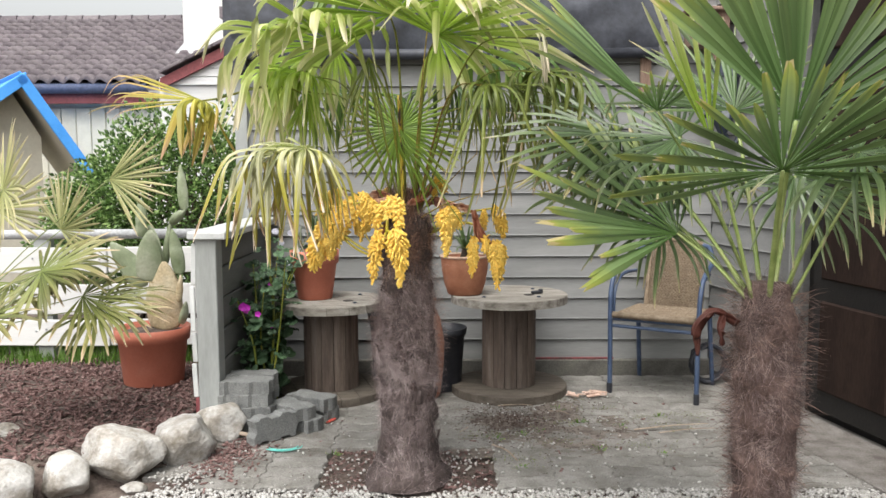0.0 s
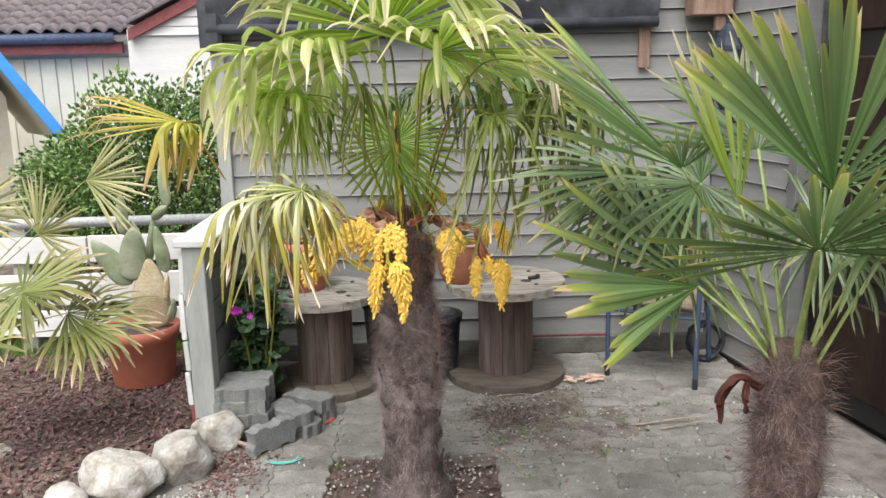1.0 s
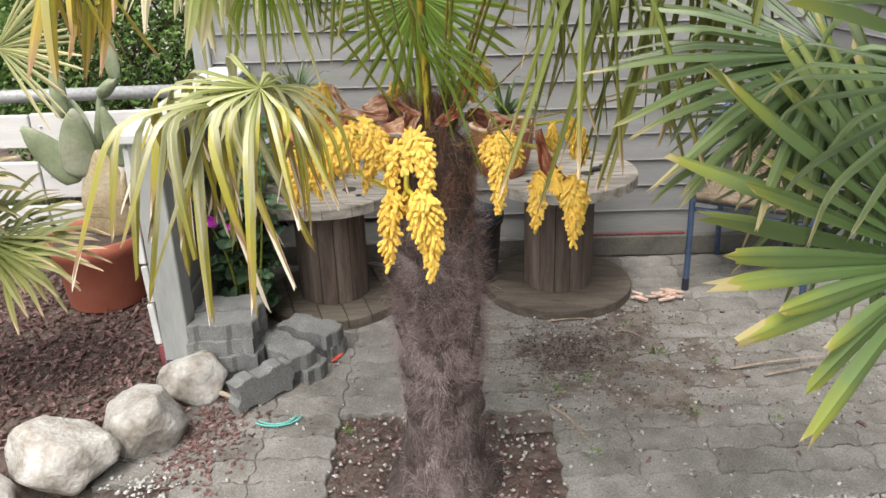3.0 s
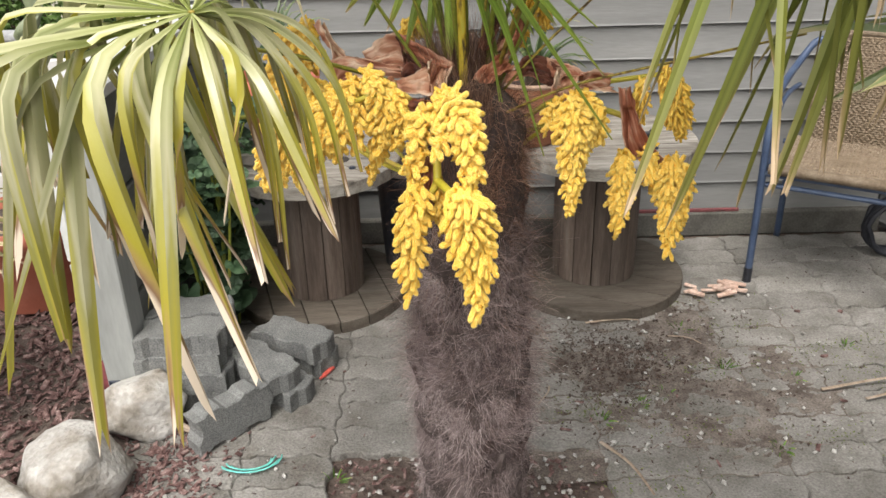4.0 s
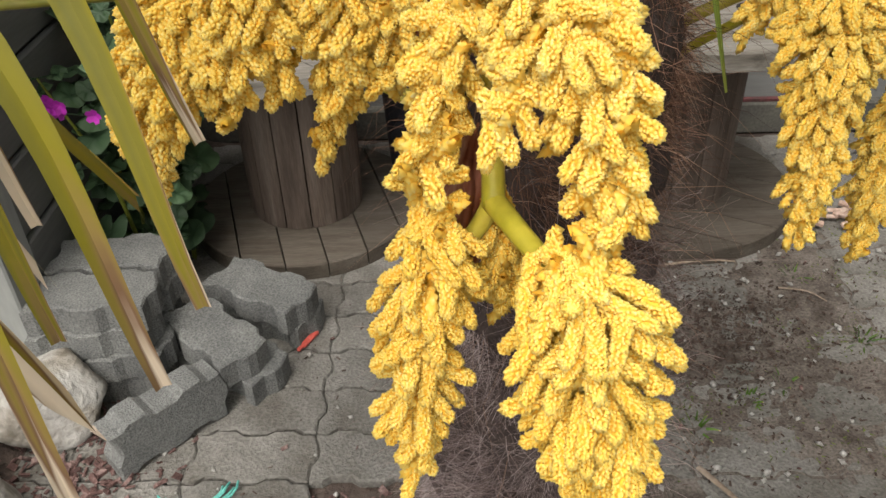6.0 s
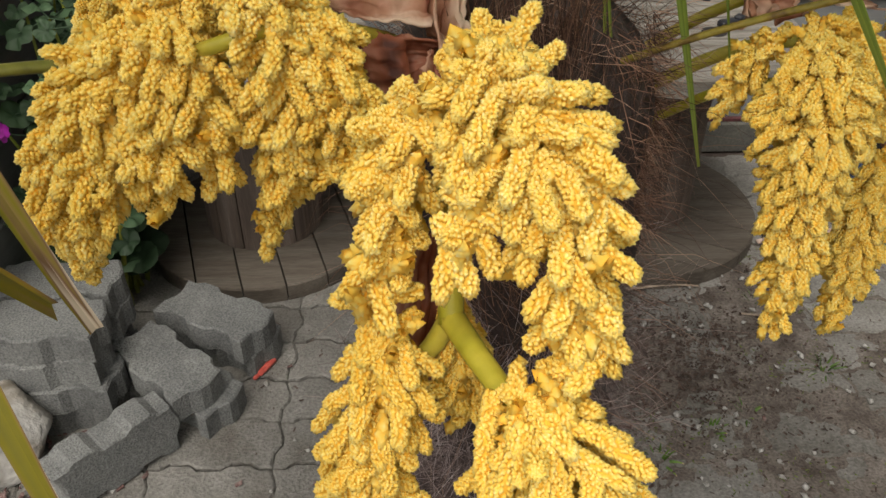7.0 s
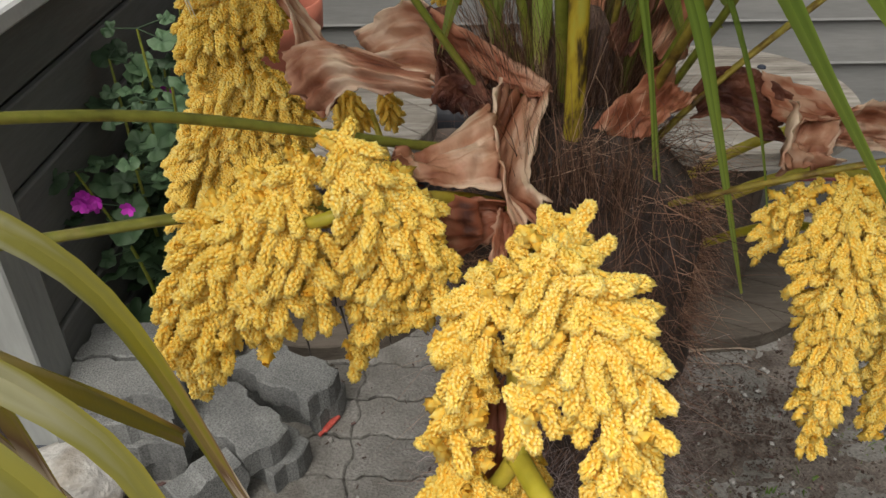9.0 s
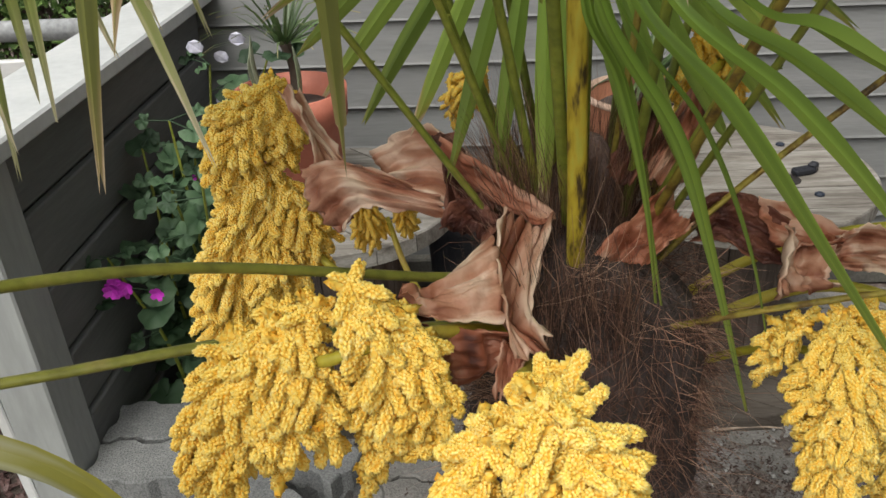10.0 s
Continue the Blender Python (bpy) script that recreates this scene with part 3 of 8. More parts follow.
# wing with a white boarded gable
w = Shape(HOUSE)
w.add([(-2.2, 8.0, -0.3), (0.9, 8.0, -0.3), (0.9, 8.0, 2.0), (-0.65, 8.0, 2.7), (-2.2, 8.0, 2.0), (-2.2, 9.6, -0.3), (0.9, 9.6, -0.3), (0.9, 9.6, 2.0), (-0.65, 9.6, 2.7), (-2.2, 9.6, 2.0)],
      [(0, 1, 2, 3, 4), (0, 4, 9, 5), (1, 6, 7, 2)])
part("gable", w, M["white_paint"], house, "white boarded gable wall")
for i in range(9):
    zz = 1.98 + i * 0.075
    half = max(0.05, 1.6 - (zz - 1.95) * 2.2)
    w = Shape(HOUSE)
    w.box((-0.65, 7.985, zz), (2 * half, 0.018, 0.07), Matrix.Rotation(radians(-6), 3, "X"))
    part("board", w, M["white_paint"], house)
w = Shape(HOUSE)
g0, g1 = Vector((-2.17, 7.93, 1.96)), Vector((-0.3, 7.93, 1.96 + 0.9))
w.add([g0 + Vector((0, 0, -0.055)), g1 + Vector((0, 0, -0.055)), g1 + Vector((0, 0, 0.04)), g0 + Vector((0, 0, 0.04)), g0 + Vector((0, 0.04, -0.055)), g1 + Vector((0, 0.04, -0.055)), g1 + Vector((0, 0.04, 0.04)), g0 + Vector((0, 0.04, 0.04))],
      [(0, 1, 2, 3), (4, 7, 6, 5), (0, 4, 5, 1), (3, 2, 6, 7), (0, 3, 7, 4), (1, 5, 6, 2)])
part("bargeboard", w, M["barge"], house, "dark red bargeboard")
for i in range(8):
    a, b = g0.lerp(g1, i / 8), g0.lerp(g1, (i + 1.15) / 8)
    w = Shape(HOUSE)
    up = Vector((0, 0, 0.095))
    w.box((a + b) / 2 + up + Vector((0, 0.3, 0)), ((b - a).length, 0.7, 0.03), Matrix.Rotation(-math.atan2(b.z - a.z, b.x - a.x), 3, "Y") @ Matrix.Rotation(radians(1.5), 3, "X"), 0.006)
    part("verge_tile", w, M["roof_tile"], roof)
w = Shape(HOUSE)
w.box((-0.65, 9.0, 2.6), (2.0, 1.9, 0.1))
part("wing_roof", w, M["roof_tile"], house)

# blue-edged playhouse roof
PH = (-3.3, 7.6, 0.0)
play = thing("playhouse", PH, "wooden playhouse with bright blue roof edges", "playhouse")
rb0, rb1, rb2 = Vector((-2.58, 7.1, 1.24)), Vector((-3.07, 7.1, 2.0)), Vector((-3.85, 7.1, 1.4))
for a, b in ((rb0, rb1), (rb2, rb1)):
    w = Shape(PH)
    ang = math.atan2(b.z - a.z, b.x - a.x)
    rot = Matrix.Rotation(-ang, 3, "Y")
    w.box((a + b) / 2, ((b - a).length + 0.06, 0.03, 0.085), rot, 0.004)
    part("bargeboard", w, M["blue_paint"], play, "bright blue bargeboard")
    w = Shape(PH)
    w.box((a + b) / 2 + Vector((0, 0.55, 0.03)), ((b - a).length + 0.08, 1.1, 0.02), rot, 0.004)
    part("roof_panel", w, M["blue_paint"], play, "blue painted roof board")
    w = Shape(PH)
    w.box((a + b) / 2 + Vector((0, 0.5, -0.04)), ((b - a).length - 0.05, 1.0, 0.02), rot, 0.004)
    part("soffit", w, M["ply"], play, "bare pale plywood soffit")
w = Shape(PH)
w.add([(-3.75, 7.35, 0), (-2.9, 7.35, 0), (-2.9, 7.35, 1.55), (-3.15, 7.35, 1.98), (-3.75, 7.35, 1.5), (-3.75, 8.2, 0), (-2.9, 8.2, 0), (-2.9, 8.2, 1.55), (-3.15, 8.2, 1.98), (-3.75, 8.2, 1.5)],
      [(0, 1, 2, 3, 4), (9, 8, 7, 6, 5), (1, 6, 7, 2), (0, 4, 9, 5)])
part("wall", w, M["ply"], play, "pale plywood wall")

play.rotation_euler = (0, 0, radians(38))
play.location = Vector((-3.05, 7.1, -0.09)) + turn_z(38) @ Vector((PH[0] + 3.13, PH[1] - 7.1, 0))

# ---- shrub behind the fence ----


def shrub():
    base = (-1.45, 5.85, BED_Z)
    t = thing("shrub", base, "dense green leafy shrub behind the white fence", "shrub")
    r = rng(11)
    w = Shape(base)
    tips = []
    for i in range(46):
        a, rad = r.uniform(0, 6.28), r.uniform(0.1, 1)
        end = Vector((base[0] + 0.65 * math.cos(a) * rad, base[1] + 0.4 * math.sin(a) * rad, r.uniform(0.5, 0.8) + 0.7 * (1 - 0.7 * rad * rad)))
        s = Vector((base[0] + r.uniform(-0.5, 0.5), base[1] + r.uniform(-0.1, 0.1), BED_Z - 0.05))
        mid = s.lerp(end, 0.5) + Vector((r.uniform(-0.1, 0.1), r.uniform(-0.1, 0.1), 0.1))
        w.tube(curve([s, mid, end], 4), [0.012 * (1 - 0.08 * k) for k in range(9)], 5)
        part("stem", w, M["branch"], t)
        w = Shape(base)
    for i in range(17000):
        a, b, q = r.uniform(0, 6.28), r.uniform(-0.6, 1.0), r.uniform(0.72, 1.06) if r.random() < 0.75 else r.uniform(0.3, 0.8)
        c = math.sqrt(1 - b * b)
        n = Vector((c * math.cos(a), c * math.sin(a), b))
        lump = 1 + 0.22 * noise.noise(n * 2.3) + 0.12 * noise.noise(n * 6)
        p = Vector((base[0] + 0.78 * n.x * q * lump, base[1] + 0.5 * n.y * q * lump, 0.8 + (0.72 + 0.2 * n.x) * n.z * q * lump))
        if p.z < 0.12:
            continue
        d = (n + Vector((r.uniform(-1, 1), r.uniform(-1, 1), r.uniform(-0.9, 0.7)))).normalized()
        s = d.cross(Vector((r.uniform(-1, 1), r.uniform(-1, 1), r.uniform(-1, 1)))).normalized()
        L, W = r.uniform(0.026, 0.05), r.uniform(0.008, 0.014)
        u = d.cross(s) * 0.006
        sh = min(1, max(0, r.gauss(0.45, 0.25)))
        w.add([p, p + d * L * 0.45 + s * W - u, p + d * L, p + d * L * 0.45 - s * W - u, p + d * L * 0.5 + u], [(0, 1, 4), (1, 2, 4), (2, 3, 4), (3, 0, 4)], [0.2, 0.5, 0.8, 0.5, 0.5], sh)
    part("foliage", w, M["leaf_shrub"], t)


shrub()

# ---- things along the top of the wall ----
aw = thing("awning", (0.4, 5.05, 1.8), "rolled dark fabric awning along the wall top", "awning")
w = Shape((0.4, 5.05, 1.8))
pts, fs = [], []
nx = 60
for i in range(nx + 1):
    x = -0.78 + 2.36 * i / nx
    for j in range(10):
        a = j / 9
        z = 2.3 - 0.5 * a + 0.02 * noise.noise(Vector((x * 3, 1, 0))) * a
        y = 5.09 - 0.05 * math.sin(a * 3.1) + 0.03 * noise.noise(Vector((x * 4, a * 6, 2)))
        pts.append((x, y, z))
        if i < nx and j < 9:
            k = i * 10 + j
            fs.append((k, k + 10, k + 11, k + 1))
w.add(pts, fs)
part("fabric", w, M["tarp"], aw, "", True)
w = Shape((0.4, 5.05, 1.8))
w.tube([(-0.79, 5.08, 1.82), (0.4, 5.08, 1.815), (1.58, 5.08, 1.82)], 0.03, 10)
part("bottom_bar", w, M["tarp"], aw, "", True)
w = Shape((0.4, 5.05, 1.8))
w.box((-0.77, 5.1, 2.05), (0.12, 0.09, 0.68), bevel=0.02)
part("end_cover", w, M["tarp"], aw)
w = Shape((1.52, 5.12, 1.59))
w.box((1.522, 5.122, 1.69), (0.06, 0.02, 0.22), bevel=0.003)
single("wall_bracket_board", w, M["brown_wood"], "short weathered brown board fixed to the wall", "board")
nb = thing("nesting_box", (1.83, 5.0, 1.8), "brown wooden box fixed high on the wall", "nesting box")
w = Shape((1.83, 5.0, 1.8))
w.box((1.83, 5.03, 1.93), (0.2, 0.16, 0.18), bevel=0.004)
part("body", w, M["brown_wood"], nb)
w = Shape((1.83, 5.0, 1.8))
w.box((1.83, 5.02, 2.03), (0.25, 0.22, 0.02), bevel=0.004)
part("lid", w, M["brown_wood"], nb)
w = Shape((1.83, 5.0, 1.8))
w.box((1.88, 5.0, 1.81), (0.05, 0.05, 0.1), bevel=0.004)
part("block", w, M["brown_wood"], nb)

# wall lantern
LN = side_pt(0.26, 0.1, 1.36)
ln = thing("wall_lantern", LN, "dark blue metal wall lantern with glass sides", "lantern")
w = Shape(LN)
w.lathe(LN + Vector((0, 0, 0.3)), [(0.085, 0.0), (0.08, 0.02), (0.05, 0.06), (0.035, 0.1), (0.012, 0.13), (0.012, 0.16)], 6)
part("roof", w, M["lantern"], ln)
for k in range(6):
    w = Shape(LN)
    a0, a1 = k * 1.0472, (k + 1) * 1.0472
    p = lambda a, rr, zz: LN + Vector((rr * math.cos(a), rr * math.sin(a), zz))
    w.tube([p(a0, 0.05, 0.08), p(a0, 0.075, 0.3)], 0.006, 5)
    part("bar", w, M["lantern"], ln)
    w = Shape(LN)
    w.add([p(a0, 0.047, 0.08), p(a1, 0.047, 0.08), p(a1, 0.072, 0.3), p(a0, 0.072, 0.3), p(a0, 0.044, 0.08), p(a1, 0.044, 0.08), p(a1, 0.069, 0.3), p(a0, 0.069, 0.3)], [(0, 1, 2, 3), (7, 6, 5, 4), (0, 4, 5, 1), (3, 2, 6, 7)])
    part("pane", w, M["glass"], ln, "dull glass pane")
w = Shape(LN)
w.lathe(LN, [(0.02, 0.0), (0.035, 0.03), (0.055, 0.07), (0.055, 0.085)], 8)
part("base", w, M["lantern"], ln)
w = Shape(LN)
w.tube(curve([LN + Vector((0, 0, 0.03)), LN - sn * 0.06 + Vector((0, 0, -0.06)), LN - sn * 0.11 + Vector((0, 0, 0.02))], 6), 0.012, 6)
part("arm", w, M["lantern"], ln)

# ---- cable spools ----


def flange(sh_at, c, R, z0, z1, n, ang, parent, material, name):
    """A round board made of n planks side by side."""
    ca, sa = math.cos(ang), math.sin(ang)
    for i in range(n):
        u0, u1 = -R + 2 * R * i / n + 0.0015, -R + 2 * R * (i + 1) / n - 0.0015
        top, bot = [], []
        K = 12
        for k in range(K + 1):
            u = u0 + (u1 - u0) * k / K
            h = math.sqrt(max(0, R * R - u * u))
            top.append((u, h))
            bot.append((u, -h))
        poly = [q for q in bot] + [q for q in reversed(top)]
        out = []
        for q in poly:
            if not out or math.hypot(q[0] - out[-1][0], q[1] - out[-1][1]) > 1e-4:
                out.append(q)
        if math.hypot(out[0][0] - out[-1][0], out[0][1] - out[-1][1]) < 1e-4:
            out.pop()
        w = Shape(sh_at)
        w.prism(out, z0, z1, Matrix.Translation(c) @ Matrix.Rotation(ang, 4, "Z"), 0.004)
        part("plank", w, material, part_holder(parent, name))


HOLD = {}


def part_holder(parent, name):
    key = (parent.name, name)
    if key not in HOLD:
        ob = new(name)
        ob.empty_display_size = 0.03
        ob.parent = parent
        HOLD[key] = ob
    return HOLD[key]


def spool(at, R, H, ang, label):
    t = thing("cable_spool", at, label, "cable spool", "spools")
    c = Vector(at)
    flange(at, c, R, 0.0, 0.042, 6, ang, t, M["spool_base_shaded"], "lower_flange")
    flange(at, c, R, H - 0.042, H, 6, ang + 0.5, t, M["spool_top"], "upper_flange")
    n, rc = 14, 0.142
    for i in range(n):
        a0, a1 = 2 * math.pi * i / n + 0.012, 2 * math.pi * (i + 1) / n - 0.012
        pts = []
        for z in (0.043, H - 0.043):
            for rr in (rc, rc - 0.03):
                for a in (a0, (a0 + a1) / 2, a1):
                    q = rr * (1.0 if a != (a0 + a1) / 2 else 1.006)
                    pts.append(c + Vector((q * math.cos(a), q * math.sin(a), z)))
        w = Shape(at)
        w.add(pts, [(0, 1, 7, 6), (1, 2, 8, 7), (4, 3, 9, 10), (5, 4, 10, 11), (0, 6, 9, 3), (2, 5, 11, 8), (0, 3, 4, 1), (1, 4, 5, 2), (6, 7, 10, 9), (7, 8, 11, 10)])
        part("stave", w, M["spool_side_shaded"], t)
    w = Shape(at)
    w.tube([c + Vector((0.1, -0.06, H + 0.0)), c + Vector((0.1, -0.06, H + 0.0015))], 0.028, 14)
    part("hole", w, M["dark_void"], t, "dark bolt hole")
    for i in range(4):
        a = 0.8 + i * 1.57
        w = Shape(at)
        w.lathe(c + Vector((0.2 * math.cos(a), 0.2 * math.sin(a), H)), [(0.011, 0.0), (0.011, 0.004), (0.006, 0.007)], 8)
        part("bolt", w, M["lantern"], t)
    return t


SPL, SPR = (-0.205, 4.70, 0.0), (0.735, 4.755, 0.0)
spool(SPL, 0.29, 0.505, 0.3, "weathered wooden cable spool with a terracotta pot on it")
spool(SPR, 0.308, 0.525, 1.1, "weathered wooden cable spool with a clay pot on it")

# ---- pots ----


def blade_tuft(at, n, length, spread, seed, width=0.009, droop=0.4):
    sh = Shape(at)
    r = rng(seed)
    for i in range(n):
        a, e = r.uniform(0, 6.28), r.uniform(0.25, 1.0)
        d = Vector((math.cos(a) * spread * (1.2 - e), math.sin(a) * spread * (1.2 - e), e)).normalized()
        p = Vector(at) + Vector((d.x * 0.02, d.y * 0.02, 0))
        s = d.cross(Vector((0, 0, 1))).normalized()
        L, pts, al = length * r.uniform(0.6, 1.1), [], []
        for k in range(6):
            u = k / 5
            q = (d * (1 - droop * u * u) + Vector((0, 0, -1)) * droop * u * u * 0.8).normalized()
            if k:
                p = p + q * L / 5
            wd = width * (1 - u ** 2 * 0.92)
            pts += [p - s * wd / 2, p + s * wd / 2 + q.cross(s) * 0.002]
            al += [u, u]
        sh.add(pts, [(2 * k, 2 * k + 1, 2 * k + 3, 2 * k + 2) for k in range(5)], al, r.random())
    return sh


PL = (SPL[0] - 0.085, SPL[1] + 0.03, 0.505)
PLK = 1.0
pot = thing("terracotta_pot", PL, "orange terracotta plastic pot with a small spiky plant", "plant pot", "potted plants")
w = Shape(PL)
w.lathe(PL, [(q * PLK, zz * PLK) for q, zz in ((0.085, 0.0), (0.09, 0.004), (0.115, 0.185), (0.125, 0.19), (0.129, 0.255), (0.122, 0.255), (0.116, 0.2), (0.108, 0.19))], 36)
part("body", w, M["terracotta"], pot, "", True)
w = Shape(PL)
w.lathe(Vector(PL) + Vector((0, 0, 0.2)), [(0.107, 0.0), (0.09, 0.012), (0.03, 0.02)], 24, 0.1)
part("soil", w, M["soil"], pot)
w = Shape(PL)
w.tube(curve([Vector(PL) + Vector((0.01, 0, 0.2)), Vector(PL) + Vector((0.015, 0.01, 0.3)), Vector(PL) + Vector((0.0, 0.0, 0.37))], 4), 0.013, 7)
part("stem", w, M["branch"], pot)
part("leaves", blade_tuft(Vector(PL) + Vector((0, 0, 0.36)), 44, 0.17, 1.2, 21, 0.009, 0.5), M["leaf_dark"], pot).location = Vector((0, 0, 0.36))
for dx, dy, hh in ((-0.045, -0.03, 0.19), (-0.06, 0.0, 0.15), (0.03, -0.05, 0.17)):
    w = Shape(PL)
    w.tube(curve([Vector(PL) + Vector((dx, dy, 0.2)), Vector(PL) + Vector((dx * 1.4, dy * 1.3, 0.2 + hh * 0.6)), Vector(PL) + Vector((dx * 1.3, dy * 1.5, 0.2 + hh))], 5), [0.005, 0.006, 0.008, 0.01, 0.011, 0.011, 0.011, 0.01, 0.008, 0.005, 0.002], 6, flat=0.4)
    part("shoot", w, M["cactus"], pot)

PR = (SPR[0] - 0.235, SPR[1] - 0.02, 0.525)
pot = thing("clay_pot", PR, "brown glazed clay pot with a pale rim and a spiky plant", "plant pot", "potted plants")
w = Shape(PR)
w.lathe(PR, [(0.082, 0.0), (0.09, 0.006), (0.108, 0.06), (0.121, 0.13), (0.126, 0.19), (0.124, 0.2), (0.116, 0.2), (0.112, 0.16)], 36, 0.01)
part("body", w, M["clay"], pot, "", True)
w = Shape(PR)
w.lathe(Vector(PR) + Vector((0, 0, 0.195)), [(0.127, 0.0), (0.131, 0.004), (0.13, 0.012), (0.122, 0.014), (0.115, 0.006)], 36, 0.01, False)
part("rim", w, M["clay_rim"], pot, "pale worn clay rim", True)
w = Shape(PR)
w.lathe(Vector(PR) + Vector((0, 0, 0.16)), [(0.113, 0.0), (0.1, 0.01), (0.03, 0.018)], 24, 0.1)
part("soil", w, M["soil"], pot)
w = Shape(PR)
w.tube([Vector(PR) + Vector((0.0, 0, 0.16)), Vector(PR) + Vector((0.01, 0, 0.26))], [0.03, 0.02], 8)
part("stem", w, M["branch"], pot)
part("leaves", blade_tuft(Vector(PR) + Vector((0.01, 0, 0.24)), 40, 0.2, 1.0, 22, 0.016, 0.55), M["leaf_dark"], pot).location = Vector((0.01, 0, 0.24))

# small broken dark bit lying on the spool
w = Shape((SPR[0] + 0.14, SPR[1] - 0.03, 0.525))
w.box((SPR[0] + 0.14, SPR[1] - 0.03, 0.534), (0.05, 0.025, 0.016), turn_z(20), 0.004)
w.box((SPR[0] + 0.165, SPR[1] - 0.02, 0.538), (0.022, 0.02, 0.024), turn_z(50), 0.004)
single("plastic_scrap", w, M["black_plastic"], "small dark blue plastic scrap on the spool", "scrap")

# black buckets and a clay jug behind the trunk
for at, rr, hh, lab in (((0.11, 4.86, 0.0), 0.13, 0.4, "tall black plastic bucket between the spools"), ((0.38, 4.80, 0.0), 0.125, 0.335, "black plastic bucket beside the spool")):
    b = thing("bucket", at, lab, "bucket", "buckets")
    w = Shape(at)
    w.lathe(at, [(rr * 0.78, 0.0), (rr * 0.8, 0.006), (rr * 0.96, hh - 0.04), (rr * 1.03, hh - 0.035), (rr * 1.06, hh), (rr * 1.0, hh), (rr * 0.93, hh - 0.06), (rr * 0.75, 0.02)], 30)
    part("body", w, M["black_plastic"], b, "", True)
    w = Shape(at)
    w.lathe(Vector(at) + Vector((0, 0, hh - 0.07)), [(rr * 0.93, 0.0), (rr * 0.6, 0.012), (0.02, 0.02)], 20, 0.1)
    part("soil", w, M["soil"], b)
JG = (0.30, 4.62, 0.0)
jug = thing("clay_jug", JG, "tall brown clay jug standing behind the palm trunk", "jug")
w = Shape(JG)
w.lathe(JG, [(0.055, 0.0), (0.07, 0.02), (0.088, 0.18), (0.092, 0.3), (0.07, 0.42), (0.045, 0.47), (0.04, 0.5), (0.052, 0.52), (0.046, 0.52), (0.035, 0.49)], 28)
part("body", w, M["clay"], jug, "", True)

# ---- chair ----


def wicker_sheet(at, corners, nu, nv, thick, bulge, seed):
    """A woven sheet between four corners: cords across and along, over and under."""
    a, b, c, d = [Vector(p) for p in corners]
    nrm = (b - a).cross(d - a).normalized()
    def pt(u, v):
        p = a.lerp(b, u).lerp(d.lerp(c, u), v)
        return p - nrm * bulge * math.sin(math.pi * u) * math.sin(math.pi * v)
    base = Shape(at)
    g = [[pt(i / 8, k / 8) - nrm * thick for k in range(9)] for i in range(9)]
    base.add([p for row in g for p in row], [(i * 9 + k, i * 9 + k + 1, i * 9 + k + 10, i * 9 + k + 9) for i in range(8) for k in range(8)])
    cords = []
    for i in range(nu + 1):
        sh = Shape(at)
        sh.tube([pt(i / nu, k / 26) + nrm * thick * (0.7 if (k + i) % 2 else -0.7) for k in range(27)], thick, 4, False)
        cords.append(sh)
    for j in range(nv + 1):
        sh = Shape(at)
        sh.tube([pt(k / 26, j / nv) + nrm * thick * (0.7 if (k + j) % 2 else -0.7) for k in range(27)], thick, 4, False)
        cords.append(sh)
    return base, cords


def woven(name, sheet, parent, label):
    base, cords = sheet
    ob = part(name, base, M["wicker"], parent, label, True)
    for c in cords:
        part("cane_strand", c, M["wicker"], ob)


